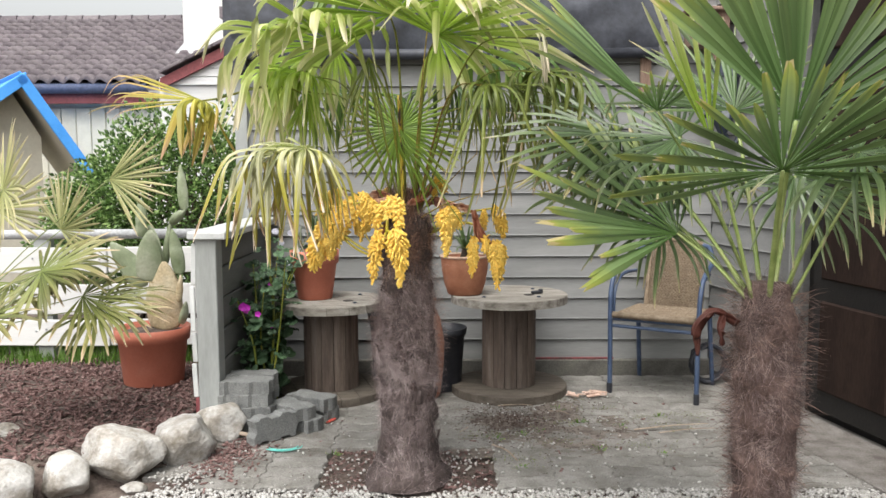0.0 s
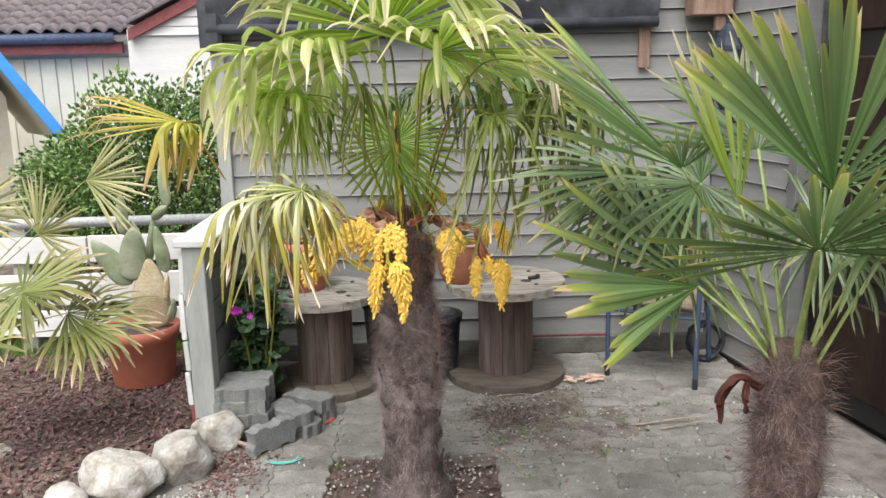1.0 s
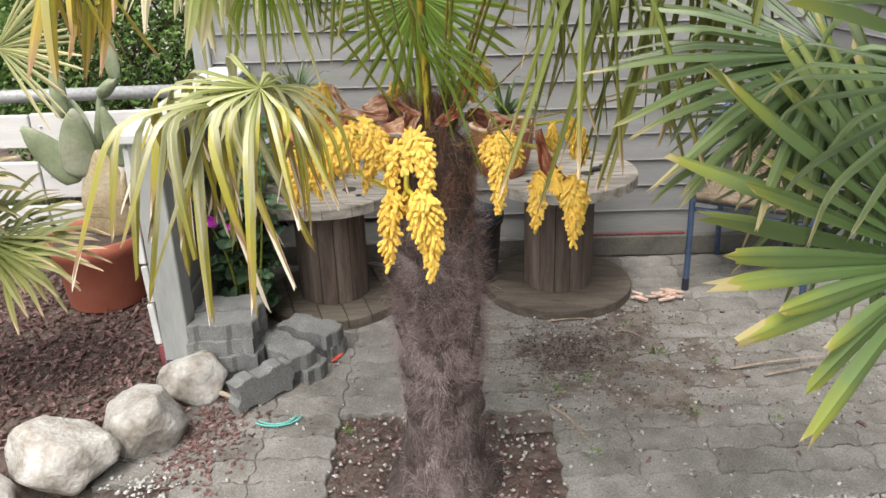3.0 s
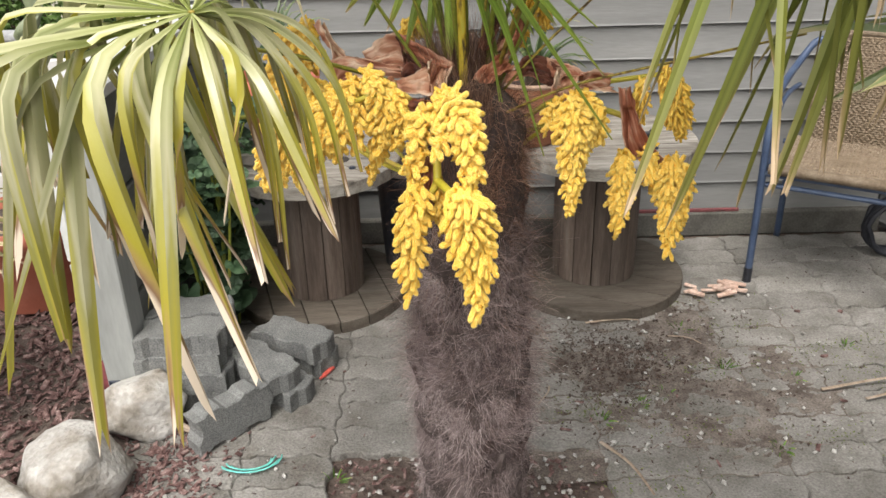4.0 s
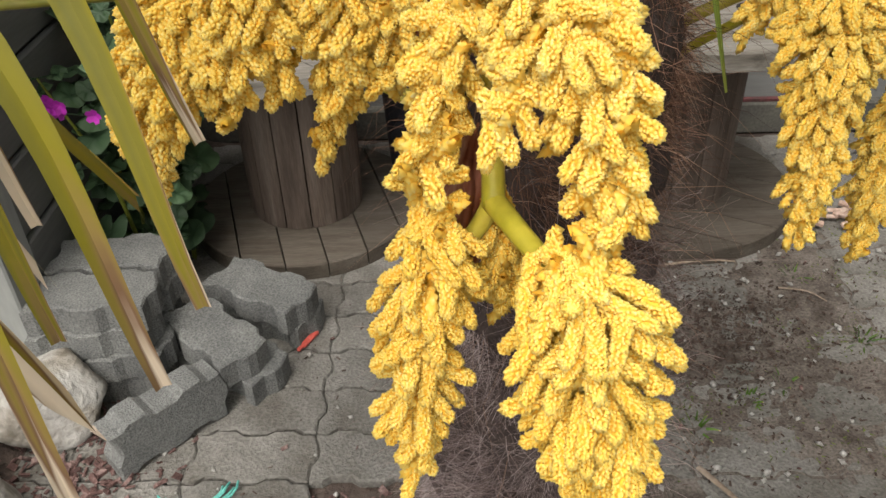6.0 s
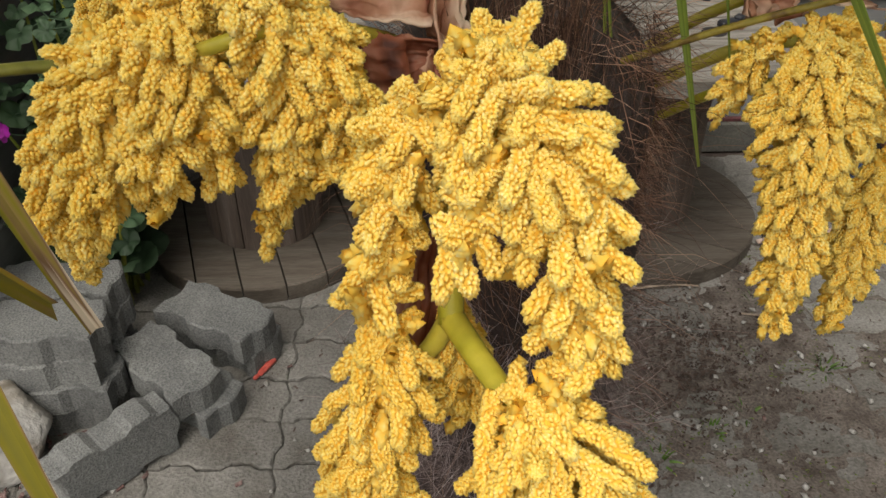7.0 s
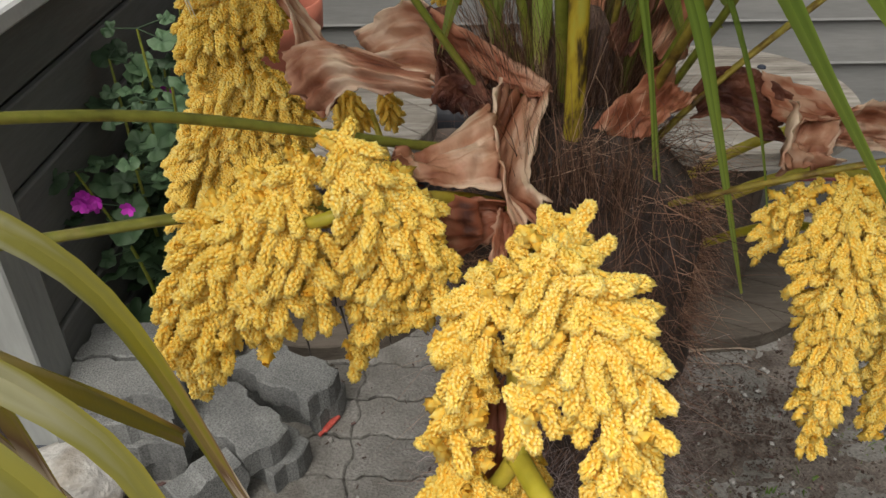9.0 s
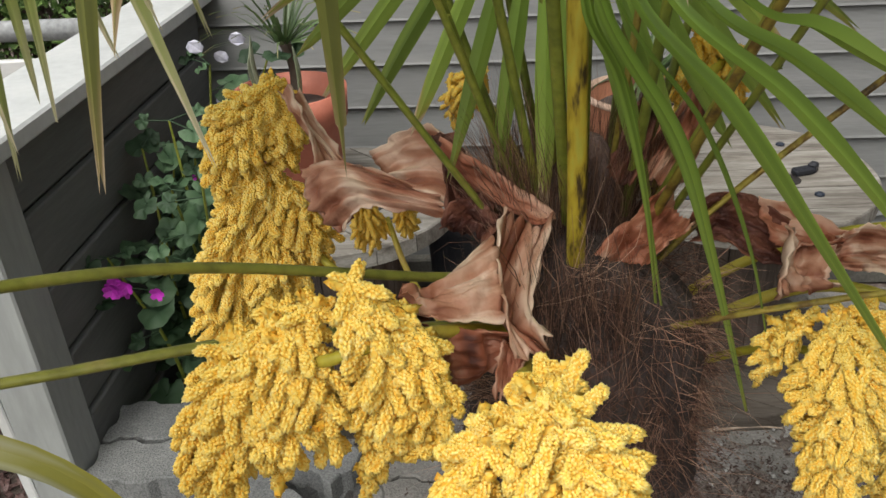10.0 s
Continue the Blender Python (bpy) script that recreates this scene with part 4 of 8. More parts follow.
def chair():
    fl, fr, bl = Vector((1.265, 4.70, 0)), Vector((1.655, 4.47, 0)), Vector((1.52, 5.04, 0))
    ax = (fr - fl).normalized()
    ay = Vector((-ax.y, ax.x, 0))
    at = (fl + fr) / 2 + ay * 0.2
    W, D = (fr - fl).length / 2, 0.4
    t = thing("garden_chair", at, "blue tubular metal garden chair with a woven cane seat", "chair")
    def L(x, y, z):
        return at + ax * x + ay * y + Vector((0, 0, z))
    for s in (-1, 1):
        pts = [L(s * W, -0.2, 0.0), L(s * W, -0.2, 0.2), L(s * W * 1.01, -0.2, 0.42), L(s * W * 1.02, -0.185, 0.55), L(s * W * 1.02, -0.12, 0.63), L(s * W * 1.0, 0.0, 0.665), L(s * W * 0.95, 0.12, 0.69), L(s * W * 0.8, 0.2, 0.75), L(s * W * 0.62, 0.225, 0.765)]
        w = Shape(at)
        w.tube(curve(pts, 6), 0.0125, 10)
        leg = part("front_leg_and_arm", w, M["blue_metal"], t, "", True)
        w = Shape(at)
        w.tube([L(s * W, -0.2, 0.0), L(s * W, -0.2, 0.055)], 0.0145, 10)
        part("foot_cap", w, M["black_plastic"], leg)
        pts = [L(s * W * 0.97, -0.175, 0.4), L(s * W * 0.97, -0.165, 0.52), L(s * W * 0.97, -0.1, 0.595), L(s * W * 0.95, 0.0, 0.62), L(s * W * 0.88, 0.13, 0.62)]
        w = Shape(at)
        w.tube(curve(pts, 6), 0.009, 8)
        part("arm_brace", w, M["blue_metal"], t, "", True)
        pts = [L(s * W * 0.9, 0.24, 0.0), L(s * W * 0.88, 0.2, 0.22), L(s * W * 0.86, 0.17, 0.42)]
        w = Shape(at)
        w.tube(curve(pts, 5), 0.0125, 8)
        part("back_leg", w, M["blue_metal"], t, "", True)
        pts = [L(s * W * 0.66, 0.15, 0.4), L(s * W * 0.66, 0.2, 0.6), L(s * W * 0.64, 0.235, 0.74), L(s * W * 0.52, 0.25, 0.775)]
        w = Shape(at)
        w.tube(curve(pts, 6), 0.013, 8)
        part("back_frame", w, M["wicker"], t, "cane-wrapped side of the backrest", True)
    for y, z in ((-0.2, 0.4), (-0.19, 0.36), (0.17, 0.4)):
        w = Shape(at)
        w.tube([L(-W, y, z), L(W, y, z)], 0.0095, 8)
        part("cross_bar", w, M["blue_metal"], t)
    w = Shape(at)
    w.tube(curve([L(-W * 0.52, 0.25, 0.775), L(0, 0.262, 0.785), L(W * 0.52, 0.25, 0.775)], 6), 0.013, 8)
    part("top_rail", w, M["wicker"], t, "cane-wrapped top rail", True)
    seat = [L(-W * 0.9, -0.21, 0.425), L(W * 0.9, -0.21, 0.425), L(W * 0.85, 0.16, 0.425), L(-W * 0.85, 0.16, 0.425)]
    woven("seat", wicker_sheet(at, seat, 46, 40, 0.0042, 0.012, 1), t, "woven tan cane seat")
    w = Shape(at)
    w.box(L(0, -0.02, 0.415), (W * 1.76, 0.37, 0.008), Matrix((ax, ay, Vector((0, 0, 1)))).transposed(), 0.003)
    part("seat_backing", w, M["wicker"], t)
    w = Shape(at)
    w.tube([L(-W * 0.93, -0.212, 0.422), L(W * 0.93, -0.212, 0.422)], 0.017, 10)
    part("seat_edge", w, M["wicker"], t, "rolled cane front edge of the seat", True)
    back = [L(-W * 0.64, 0.16, 0.43), L(W * 0.64, 0.16, 0.43), L(W * 0.56, 0.25, 0.77), L(-W * 0.56, 0.25, 0.77)]
    woven("backrest", wicker_sheet(at, back, 34, 44, 0.0042, -0.02, 2), t, "woven tan cane backrest")


chair()

# dark watering hose bundle behind the chair
HB = (1.84, 4.86, 0.0)
w = Shape(HB)
w.tube([(HB[0] + (0.085 + 0.004 * (k % 5)) * math.cos(k * 0.4), HB[1] + 0.02 * math.sin(k * 0.11) + 0.0004 * k, 0.115 + (0.095 + 0.003 * (k % 4)) * math.sin(k * 0.4)) for k in range(100)], 0.01, 6)
single("garden_hose", w, M["black_plastic"], "dark coiled garden hose leaning at the wall", "hose", smooth=True)

# ---- stones along the bed ----


def boulder(at, size, seed, yaw, label):
    bm = bmesh.new()
    bmesh.ops.create_icosphere(bm, subdivisions=4, radius=1.0)
    off = Vector((seed * 7.1, seed * 3.3, seed * 1.7))
    rr = rng(seed)
    cuts = [(Vector((rr.gauss(0, 1), rr.gauss(0, 1), rr.gauss(0, 0.8))).normalized(), rr.uniform(0.7, 0.9)) for _ in range(12)]
    for v in bm.verts:
        p = v.co.copy()
        for n, k in cuts:
            d = p.dot(n) - k
            if d > 0:
                p -= n * d * 0.96
        p *= 1.06 + 0.1 * noise.noise(p * 1.3 + off) + 0.05 * noise.noise(p * 4 + off) + 0.018 * noise.noise(p * 11 + off) + 0.008 * noise.noise(p * 26 + off)
        v.co = turn_z(yaw) @ Vector((p.x * size[0], p.y * size[1], p.z * size[2] + size[2] * 0.82))
    me = bpy.data.meshes.new("boulder")
    bm.to_mesh(me)
    bm.free()
    me.materials.append(M["stone"])
    me.polygons.foreach_set("use_smooth", [True] * len(me.polygons))
    ob = new("boulder", me)
    ob.location = at
    tagged(ob, label, "stone", "stones along the bed")


boulder((-0.60, 3.985, -0.015), (0.118, 0.1, 0.09), 3, 20, "rounded pale grey stone at the bed edge")
boulder((-0.675, 3.715, -0.02), (0.135, 0.115, 0.112), 5, -15, "angular white-grey stone at the bed edge")
boulder((-0.865, 3.545, -0.02), (0.155, 0.125, 0.118), 8, 10, "large pale granite stone at the bed edge")
boulder((-1.005, 3.375, -0.02), (0.092, 0.09, 0.088), 13, 40, "small rounded pale stone at the bed edge")
boulder((-1.2, 3.235, -0.02), (0.15, 0.11, 0.098), 17, 15, "broad pale stone at the bed edge")
boulder((-1.46, 3.13, -0.02), (0.13, 0.11, 0.095), 19, -30, "pale stone at the bed edge")
boulder((-0.77, 3.4, -0.02), (0.05, 0.035, 0.02), 23, 0, "small flat grey stone in the gravel")
boulder((-1.45, 3.75, 0.05), (0.08, 0.06, 0.045), 29, 0, "small grey stone lying in the bark")

# ---- cactus ----
CP = (-1.093, 4.55, BED_Z - 0.004)
pot = thing("cactus_pot", CP, "large orange terracotta pot holding a prickly pear cactus", "plant pot", "potted plants")
w = Shape(CP)
w.lathe(CP, [(0.142, 0.0), (0.147, 0.006), (0.168, 0.214), (0.181, 0.22), (0.188, 0.284), (0.18, 0.286), (0.17, 0.27), (0.16, 0.25)], 40)
part("body", w, M["terracotta"], pot, "", True)
w = Shape(CP)
w.lathe(Vector(CP) + Vector((0, 0, 0.255)), [(0.166, 0.0), (0.12, 0.012), (0.03, 0.016)], 24, 0.1)
part("soil", w, M["soil"], pot)


def pad(base, top, width, thick, yaw, material, parent, at, seed):
    b, t = Vector(base), Vector(top)
    up = (t - b)
    H = up.length
    up.normalize()
    side = turn_z(yaw) @ Vector((1, 0, 0))
    side = (side - up * side.dot(up)).normalized()
    nrm = up.cross(side)
    vs, fs, n, K = [], [], 18, 14
    for i in range(K + 1):
        u = i / K
        wd = width / 2 * (math.sin(math.pi * min(1, 0.08 + 0.92 * u) ** 0.8) ** 0.6 if 0 < u < 1 else 0.12)
        th = thick / 2 * (math.sin(math.pi * (0.06 + 0.9 * u)) ** 0.5)
        c = b + up * H * u + nrm * 0.008 * noise.noise(Vector((u * 3, seed, 0)))
        for k in range(n):
            a = 2 * math.pi * k / n
            vs.append(c + side * wd * math.cos(a) * (1 + 0.05 * noise.noise(Vector((a, u * 3, seed)))) + nrm * th * math.sin(a))
        if i:
            for k in range(n):
                j = (k + 1) % n
                fs.append(((i - 1) * n + k, (i - 1) * n + j, i * n + j, i * n + k))
    fs += [tuple(reversed(range(n))), tuple(range(K * n, K * n + n))]
    sh = Shape(at)
    sh.add(vs, fs)
    r = rng(seed)
    for q in range(26):
        u, c = r.uniform(0.15, 0.92), r.uniform(-0.8, 0.8)
        wd = width / 2 * math.sin(math.pi * u ** 0.8) ** 0.6
        p = b + up * H * u + side * wd * c + nrm * (-thick / 2) * math.sqrt(1 - c * c) * (math.sin(math.pi * (0.06 + 0.9 * u)) ** 0.5)
        for s in range(2):
            d = (-nrm + Vector((r.uniform(-1, 1), r.uniform(-1, 1), r.uniform(-1, 1))) * 0.5).normalized()
            sh.tube([p, p + d * 0.006], [0.0007, 0.0002], 3, False)
    return part("pad", sh, material, parent, "", True)


c0 = Vector(CP) + Vector((0.01, 0, 0.25))
cac = thing("prickly_pear", c0, "prickly pear cactus with flat grey-green pads", "cactus")
pad(c0 + Vector((0.053, 0.000, 0.008)), c0 + Vector((0.068, -0.020, 0.367)), 0.185, 0.055, 4, M["cactus_old"], cac, c0, 1)["label"] = "old corky tan cactus pad"
pad(c0 + Vector((-0.028, -0.010, 0.244)), c0 + Vector((-0.192, -0.030, 0.466)), 0.115, 0.03, 20, M["cactus"], cac, c0, 2)
pad(c0 + Vector((-0.014, -0.030, 0.264)), c0 + Vector((0.008, -0.030, 0.527)), 0.128, 0.03, 12, M["cactus"], cac, c0, 3)
pad(c0 + Vector((0.005, 0.030, 0.281)), c0 + Vector((-0.017, 0.030, 0.548)), 0.13, 0.03, -18, M["cactus"], cac, c0, 4)
pad(c0 + Vector((0.149, -0.020, 0.299)), c0 + Vector((0.114, -0.020, 0.529)), 0.07, 0.03, 25, M["cactus"], cac, c0, 5)
pad(c0 + Vector((0.052, 0.030, 0.337)), c0 + Vector((0.097, 0.030, 0.574)), 0.045, 0.035, 50, M["cactus"], cac, c0, 6)
pad(c0 + Vector((0.090, 0.030, 0.555)), c0 + Vector((0.175, 0.010, 0.630)), 0.05, 0.045, 10, M["cactus"], cac, c0, 7)
pad(c0 + Vector((0.169, 0.010, 0.616)), c0 + Vector((0.156, 0.010, 0.851)), 0.052, 0.028, 25, M["cactus"], cac, c0, 8)
pad(c0 + Vector((-0.036, -0.020, 0.490)), c0 + Vector((-0.047, -0.020, 0.611)), 0.055, 0.028, 30, M["cactus"], cac, c0, 9)
pad(c0 + Vector((-0.046, 0.000, 0.527)), c0 + Vector((-0.044, 0.000, 0.686)), 0.058, 0.028, 10, M["cactus"], cac, c0, 10)
pad(c0 + Vector((0.145, -0.050, 0.165)), c0 + Vector((0.159, -0.050, 0.304)), 0.035, 0.03, 40, M["cactus_old"], cac, c0, 11)
pad(c0 + Vector((0.139, 0.010, 0.042)), c0 + Vector((0.162, 0.010, 0.158)), 0.055, 0.03, 60, M["cactus"], cac, c0, 12)

# ---- mallow with pink flowers in the corner ----


def mallow():
    at = Vector((-0.5, 4.45, 0.0))
    t = thing("mallow_plant", at, "dark green leafy plant with magenta flowers in the corner", "flowering plant")
    r = rng(31)
    for i in range(20):
        top = at + Vector((r.uniform(-0.1, 0.2), r.uniform(-0.2, 0.42), r.uniform(0.35, 0.88)))
        mid = at.lerp(top, 0.5) + Vector((r.uniform(-0.05, 0.05), r.uniform(-0.05, 0.05), 0.04))
        line = curve([at + Vector((r.uniform(-0.04, 0.04), r.uniform(-0.06, 0.06), -0.01)), mid, top], 6)
        w = Shape(at)
        w.tube(line, [0.006 - 0.0003 * k for k in range(len(line))], 6)
        stem = part("stem", w, M["petiole"], t)
        for k in range(16):
            p = line[min(len(line) - 1, 2 + int(k * 0.8))]
            a, e = r.uniform(0, 6.28), r.uniform(-0.3, 0.4)
            d = Vector((math.cos(a), math.sin(a), e)).normalized()
            R = r.uniform(0.02, 0.046) * (1.2 - 0.4 * k / 16)
            c = p + d * r.uniform(0.03, 0.07)
            n = (Vector((0, -0.3, 1)) + Vector((r.uniform(-1, 1), r.uniform(-1, 1), 0)) * 0.6).normalized()
            d = (d - n * d.dot(n)).normalized()
            s = n.cross(d)
            w = Shape(at)
            pts = [c - n * 0.008]
            for q in range(40):
                b = (q % 20) / 20 * 6.283
                rr = R * (0.9 + 0.1 * abs(math.cos(2.5 * b)) + r.uniform(-0.03, 0.03)) * (0.3 if q % 20 == 10 else 0.85 if q % 20 in (9, 11) else 1) * (0.55 if q < 20 else 1)
                pts.append(c + d * rr * math.cos(b) + s * rr * math.sin(b) + n * (0.004 * math.cos(5 * b) + (0.002 if q < 20 else -0.003 + r.uniform(-0.003, 0.003))))
            faces = [(0, q, q % 20 + 1) for q in range(1, 21)] + [(q, q + 20, q % 20 + 21, q % 20 + 1) for q in range(1, 21)]
            w.add(pts, faces, [0.2] + [0.5 + 0.12 * (q % 2) for q in range(20)] + [0.8] * 20, r.random())
            w.tube([p, c], 0.0015, 4, False, along=0.1)
            part("leaf", w, M["leaf_mallow"], stem, "", True)
    for at2, n in (((-0.542, 4.24, 0.537), 6), ((-0.49, 4.28, 0.5), 1), ((-0.5, 4.62, 0.6), 1), ((-0.44, 4.36, 0.42), 1)):
        for k in range(n):
            c = Vector(at2) + Vector((r.uniform(-1, 1), r.uniform(-1, 1), r.uniform(-1, 1))) * 0.014 * (n > 1)
            w = Shape(at)
            for q in range(5):
                a = q * 1.2566 + k
                f, u = Vector((math.cos(a), -0.5, math.sin(a))).normalized(), Vector((-math.sin(a), 0, math.cos(a)))
                w.add([c, c + f * 0.009 + u * 0.007, c + f * 0.017 + u * 0.004, c + f * 0.017 - u * 0.004, c + f * 0.009 - u * 0.007], [(0, 1, 2, 3, 4)])
            part("flower", w, M["magenta"], t, "magenta flower")
    for k in range(9):
        c = at + Vector((r.uniform(-0.05, 0.14), r.uniform(0.25, 0.55), r.uniform(0.6, 0.86)))
        w = Shape(at)
        w.add([c + Vector((0.02 * math.cos(q * 0.7854), r.uniform(-0.004, 0.004), 0.016 * math.sin(q * 0.7854))) for q in range(8)], [tuple(range(8))])
        part("seed_pod", w, M["pale_petal"], t, "pale papery seed pod")


mallow()

# ---- palms ----
DOWN = Vector((0, 0, -1))


def smooth(a, b, x):
    t = min(1.0, max(0.0, (x - a) / (b - a)))
    return t * t * (3 - 2 * t)


def fan_leaf(palm, at, crown, hub, axis, normal, R, n=38, spread=300, droop=0.5, material="leaf_green", seed=1, fused=0.42, petiole="petiole", pr=0.0055, width=1.0, bend=(0.35, 0.65), side=0.6, messy=0.25, tip=0.2, arch=0.05):
    """A fan-shaped leaf: petiole from the crown to the hub, and n folded segments that spread from the hub.
    Each segment runs straight and then kinks down somewhere within bend, by droop (0: not at all, 1: hangs)."""
    r = rng(seed)
    hub, crown = Vector(hub), Vector(crown)
    d = Vector(axis).normalized()
    nn = Vector(normal)
    nn = (nn - d * nn.dot(d)).normalized()
    s = nn.cross(d)
    sh = Shape(at)
    half = radians(spread) / n / 2
    for i in range(n):
        a = radians(spread) * ((i + 0.5) / n - 0.5) + r.uniform(-1, 1) * messy * half
        out = (d * math.cos(a) + s * math.sin(a) + nn * r.gauss(0, 0.11) * messy).normalized()
        L = R * (side + (1 - side) * math.cos(a * 0.5)) * r.uniform(1 - 0.4 * messy, 1 + 0.3 * messy)
        dr = min(1.0, droop * r.uniform(0.7, 1.25))
        uk = r.uniform(*bend)
        K = 16
        w0 = fused * L * math.tan(half) * width
        p = hub + out * 0.004
        pts, al = [], []
        twist = r.gauss(0, 0.9 * messy + 0.1)
        lean = Vector((r.uniform(-1, 1), r.uniform(-1, 1), 0)) * 0.5 * messy
        for k in range(K + 1):
            u = k / K
            w = dr * (0.9 * smooth(uk - 0.12, uk + 0.2, u) + 0.1 * u)
            q = (out * (1 - w) + (DOWN + lean) * w).normalized()
            if k:
                p = p + q * L / K
            wd = max(0.001, (L * u + 0.006) * math.tan(half) * (1.0 if u < fused else 1) * (width if u > fused * 0.7 else 1.0) if u < fused else w0 * (1 - ((u - fused) / (1 - fused)) ** 2.6 * (1 - tip)))
            t = nn.cross(q)
            if t.length < 0.05:
                t = s.copy()
            t.normalize()
            nl = q.cross(t)
            tw = twist * max(0, u - fused)
            t = t * math.cos(tw) + nl * math.sin(tw)
            nl = q.cross(t)
            fold = 0.5 * wd
            torn = 0.06 * math.sin(i * 2.7) if k == K else 0
            pts += [p + t * wd * c - nl * fold * abs(c) + q * torn * abs(c) * L for c in (-1, -0.5, 0, 0, 0.5, 1)]
            al += [u + 0.03, u, u * 0.95, u * 0.95, u, u + 0.03]
        f = []
        for k in range(K):
            b = 6 * k
            f += [(b + c, b + c + 1, b + c + 7, b + c + 6) for c in (0, 1, 3, 4)]
        s0 = r.uniform(0.1, 0.9)
        cols = [s0 + r.uniform(-0.28, 0.28) for c in range(6)]
        sh.add(pts, f, al, cols * (K + 1))
    leaf = part("leaf", sh, M[material], palm, "", True)
    sp = Shape(at)
    mid = crown.lerp(hub, 0.5) + Vector((0, 0, arch * (hub - crown).length))
    line = curve([crown, mid, hub], 8)
    sp.tube(line, [pr * (1.3 - 0.45 * k / (len(line) - 1)) for k in range(len(line))], 8, flat=0.6)
    for i in range(int((hub - crown).length / 0.02)):
        q = line[min(len(line) - 1, int(r.uniform(0.15, 0.95) * len(line)))]
        sd2 = Vector((r.uniform(-1, 1), r.uniform(-1, 1), r.uniform(-0.2, 0.2))).normalized()
        sp.tube([q + sd2 * pr * 0.7, q + sd2 * pr * 1.25], [0.0012, 0.0003], 3, False)
    part("petiole", sp, M[petiole], leaf, "", True)
    return leaf


def hairy_trunk(palm, at, profile, hair, seed, core_mat, hair_mat, n_hair, base_up, upper_mat=None, split=9.0):
    """A round trunk with old leaf-base rings, wrapped in loose fibre."""
    at = Vector(at)
    sh = Shape(at)
    n, vs, fs = 40, [], []
    K = 70
    z_top = profile[-1][1]

    def radius(z):
        for (r0, z0), (r1, z1) in zip(profile, profile[1:]):
            if z <= z1:
                return r0 + (r1 - r0) * (z - z0) / (z1 - z0)
        return profile[-1][0]

    for i in range(K + 1):
        z = z_top * i / K
        for k in range(n):
            a = 2 * math.pi * k / n
            rr = radius(z) * (1 + 0.17 * noise.noise(Vector((math.cos(a) * 2, math.sin(a) * 2, z * 14 + seed))) + 0.07 * noise.noise(Vector((math.cos(a) * 6, math.sin(a) * 6, z * 40 + seed))) + 0.13 * max(0, math.sin(z * 52 + 0.9 * math.sin(a * 2 + z * 9)) - 0.2))
            vs.append(at + Vector((rr * math.cos(a), rr * math.sin(a), z)))
        if i:
            for k in range(n):
                j = (k + 1) % n
                fs.append(((i - 1) * n + k, (i - 1) * n + j, i * n + j, i * n + k))
    fs.append(tuple(range(K * n, K * n + n)))
    sh.add(vs, fs)
    trunk = part("trunk", sh, M[core_mat], palm, "", True)
    r = rng(seed)
    sh, sh_up = Shape(at), Shape(at)
    for i in range(n_hair):
        z, dens = 0, 0
        while True:
            z = r.uniform(0.0, z_top)
            dens = 0
            for (h0, z0), (h1, z1) in zip(hair, hair[1:]):
                if z0 <= z <= z1:
                    dens = h0 + (h1 - h0) * (z - z0) / (z1 - z0)
            if r.random() < 0.15 + dens:
                break
        a = r.uniform(0, 6.283)
        rad = radius(z)
        o = Vector((math.cos(a), math.sin(a), 0))
        tan = Vector((-math.sin(a), math.cos(a), 0))
        puff = 0.004 + 0.13 * dens * r.random() ** 1.8 * max(0.25, 0.8 + 1.6 * noise.noise(Vector((math.cos(a) * 2.2, math.sin(a) * 2.2, z * 11 + seed))))
        L = r.uniform(0.035, 0.1)
        upw = r.random() < base_up
        vdir = Vector((0, 0, 1 if upw else -1))
        p = at + o * rad * 0.99 + Vector((0, 0, z))
        ang = 2.4 * noise.noise(Vector((p.x * 16, p.y * 16, p.z * 12 + seed))) + r.gauss(0, 0.4)
        tuft = noise.noise(Vector((p.x * 34, p.y * 34, p.z * 22 + seed * 3)))
        way = (tan * math.sin(ang) + vdir * math.cos(ang) * 0.7 + o * r.uniform(0.05, 0.5)).normalized()
        curl = r.uniform(-26, 26)
        wdt = r.uniform(0.00016, 0.00038)
        pts, al = [], []
        for k in range(6):
            if k:
                p = p + way * L / 5
                rel = p - at
                flat_r = math.hypot(rel.x, rel.y)
                lim = rad + puff
                if flat_r > lim:
                    q = lim / flat_r
                    p = at + Vector((rel.x * q, rel.y * q, rel.z))
                if p.z < 0.004:
                    p.z = 0.004
                way = (Matrix.Rotation(curl * L / 5, 3, o) @ way + DOWN * 0.12).normalized()
            sd2 = way.cross(o)
            if sd2.length < 0.05:
                sd2 = tan.copy()
            sd2.normalize()
            ww = wdt * (1 - 0.7 * k / 5)
            pts += [p - sd2 * ww, p + sd2 * ww]
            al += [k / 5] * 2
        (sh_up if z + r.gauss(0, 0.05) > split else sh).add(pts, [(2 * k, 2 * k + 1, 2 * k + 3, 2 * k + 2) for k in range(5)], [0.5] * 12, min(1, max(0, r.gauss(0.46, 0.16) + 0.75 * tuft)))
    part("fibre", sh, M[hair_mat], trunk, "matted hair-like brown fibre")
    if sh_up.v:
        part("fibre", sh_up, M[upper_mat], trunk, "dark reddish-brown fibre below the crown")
    return trunk


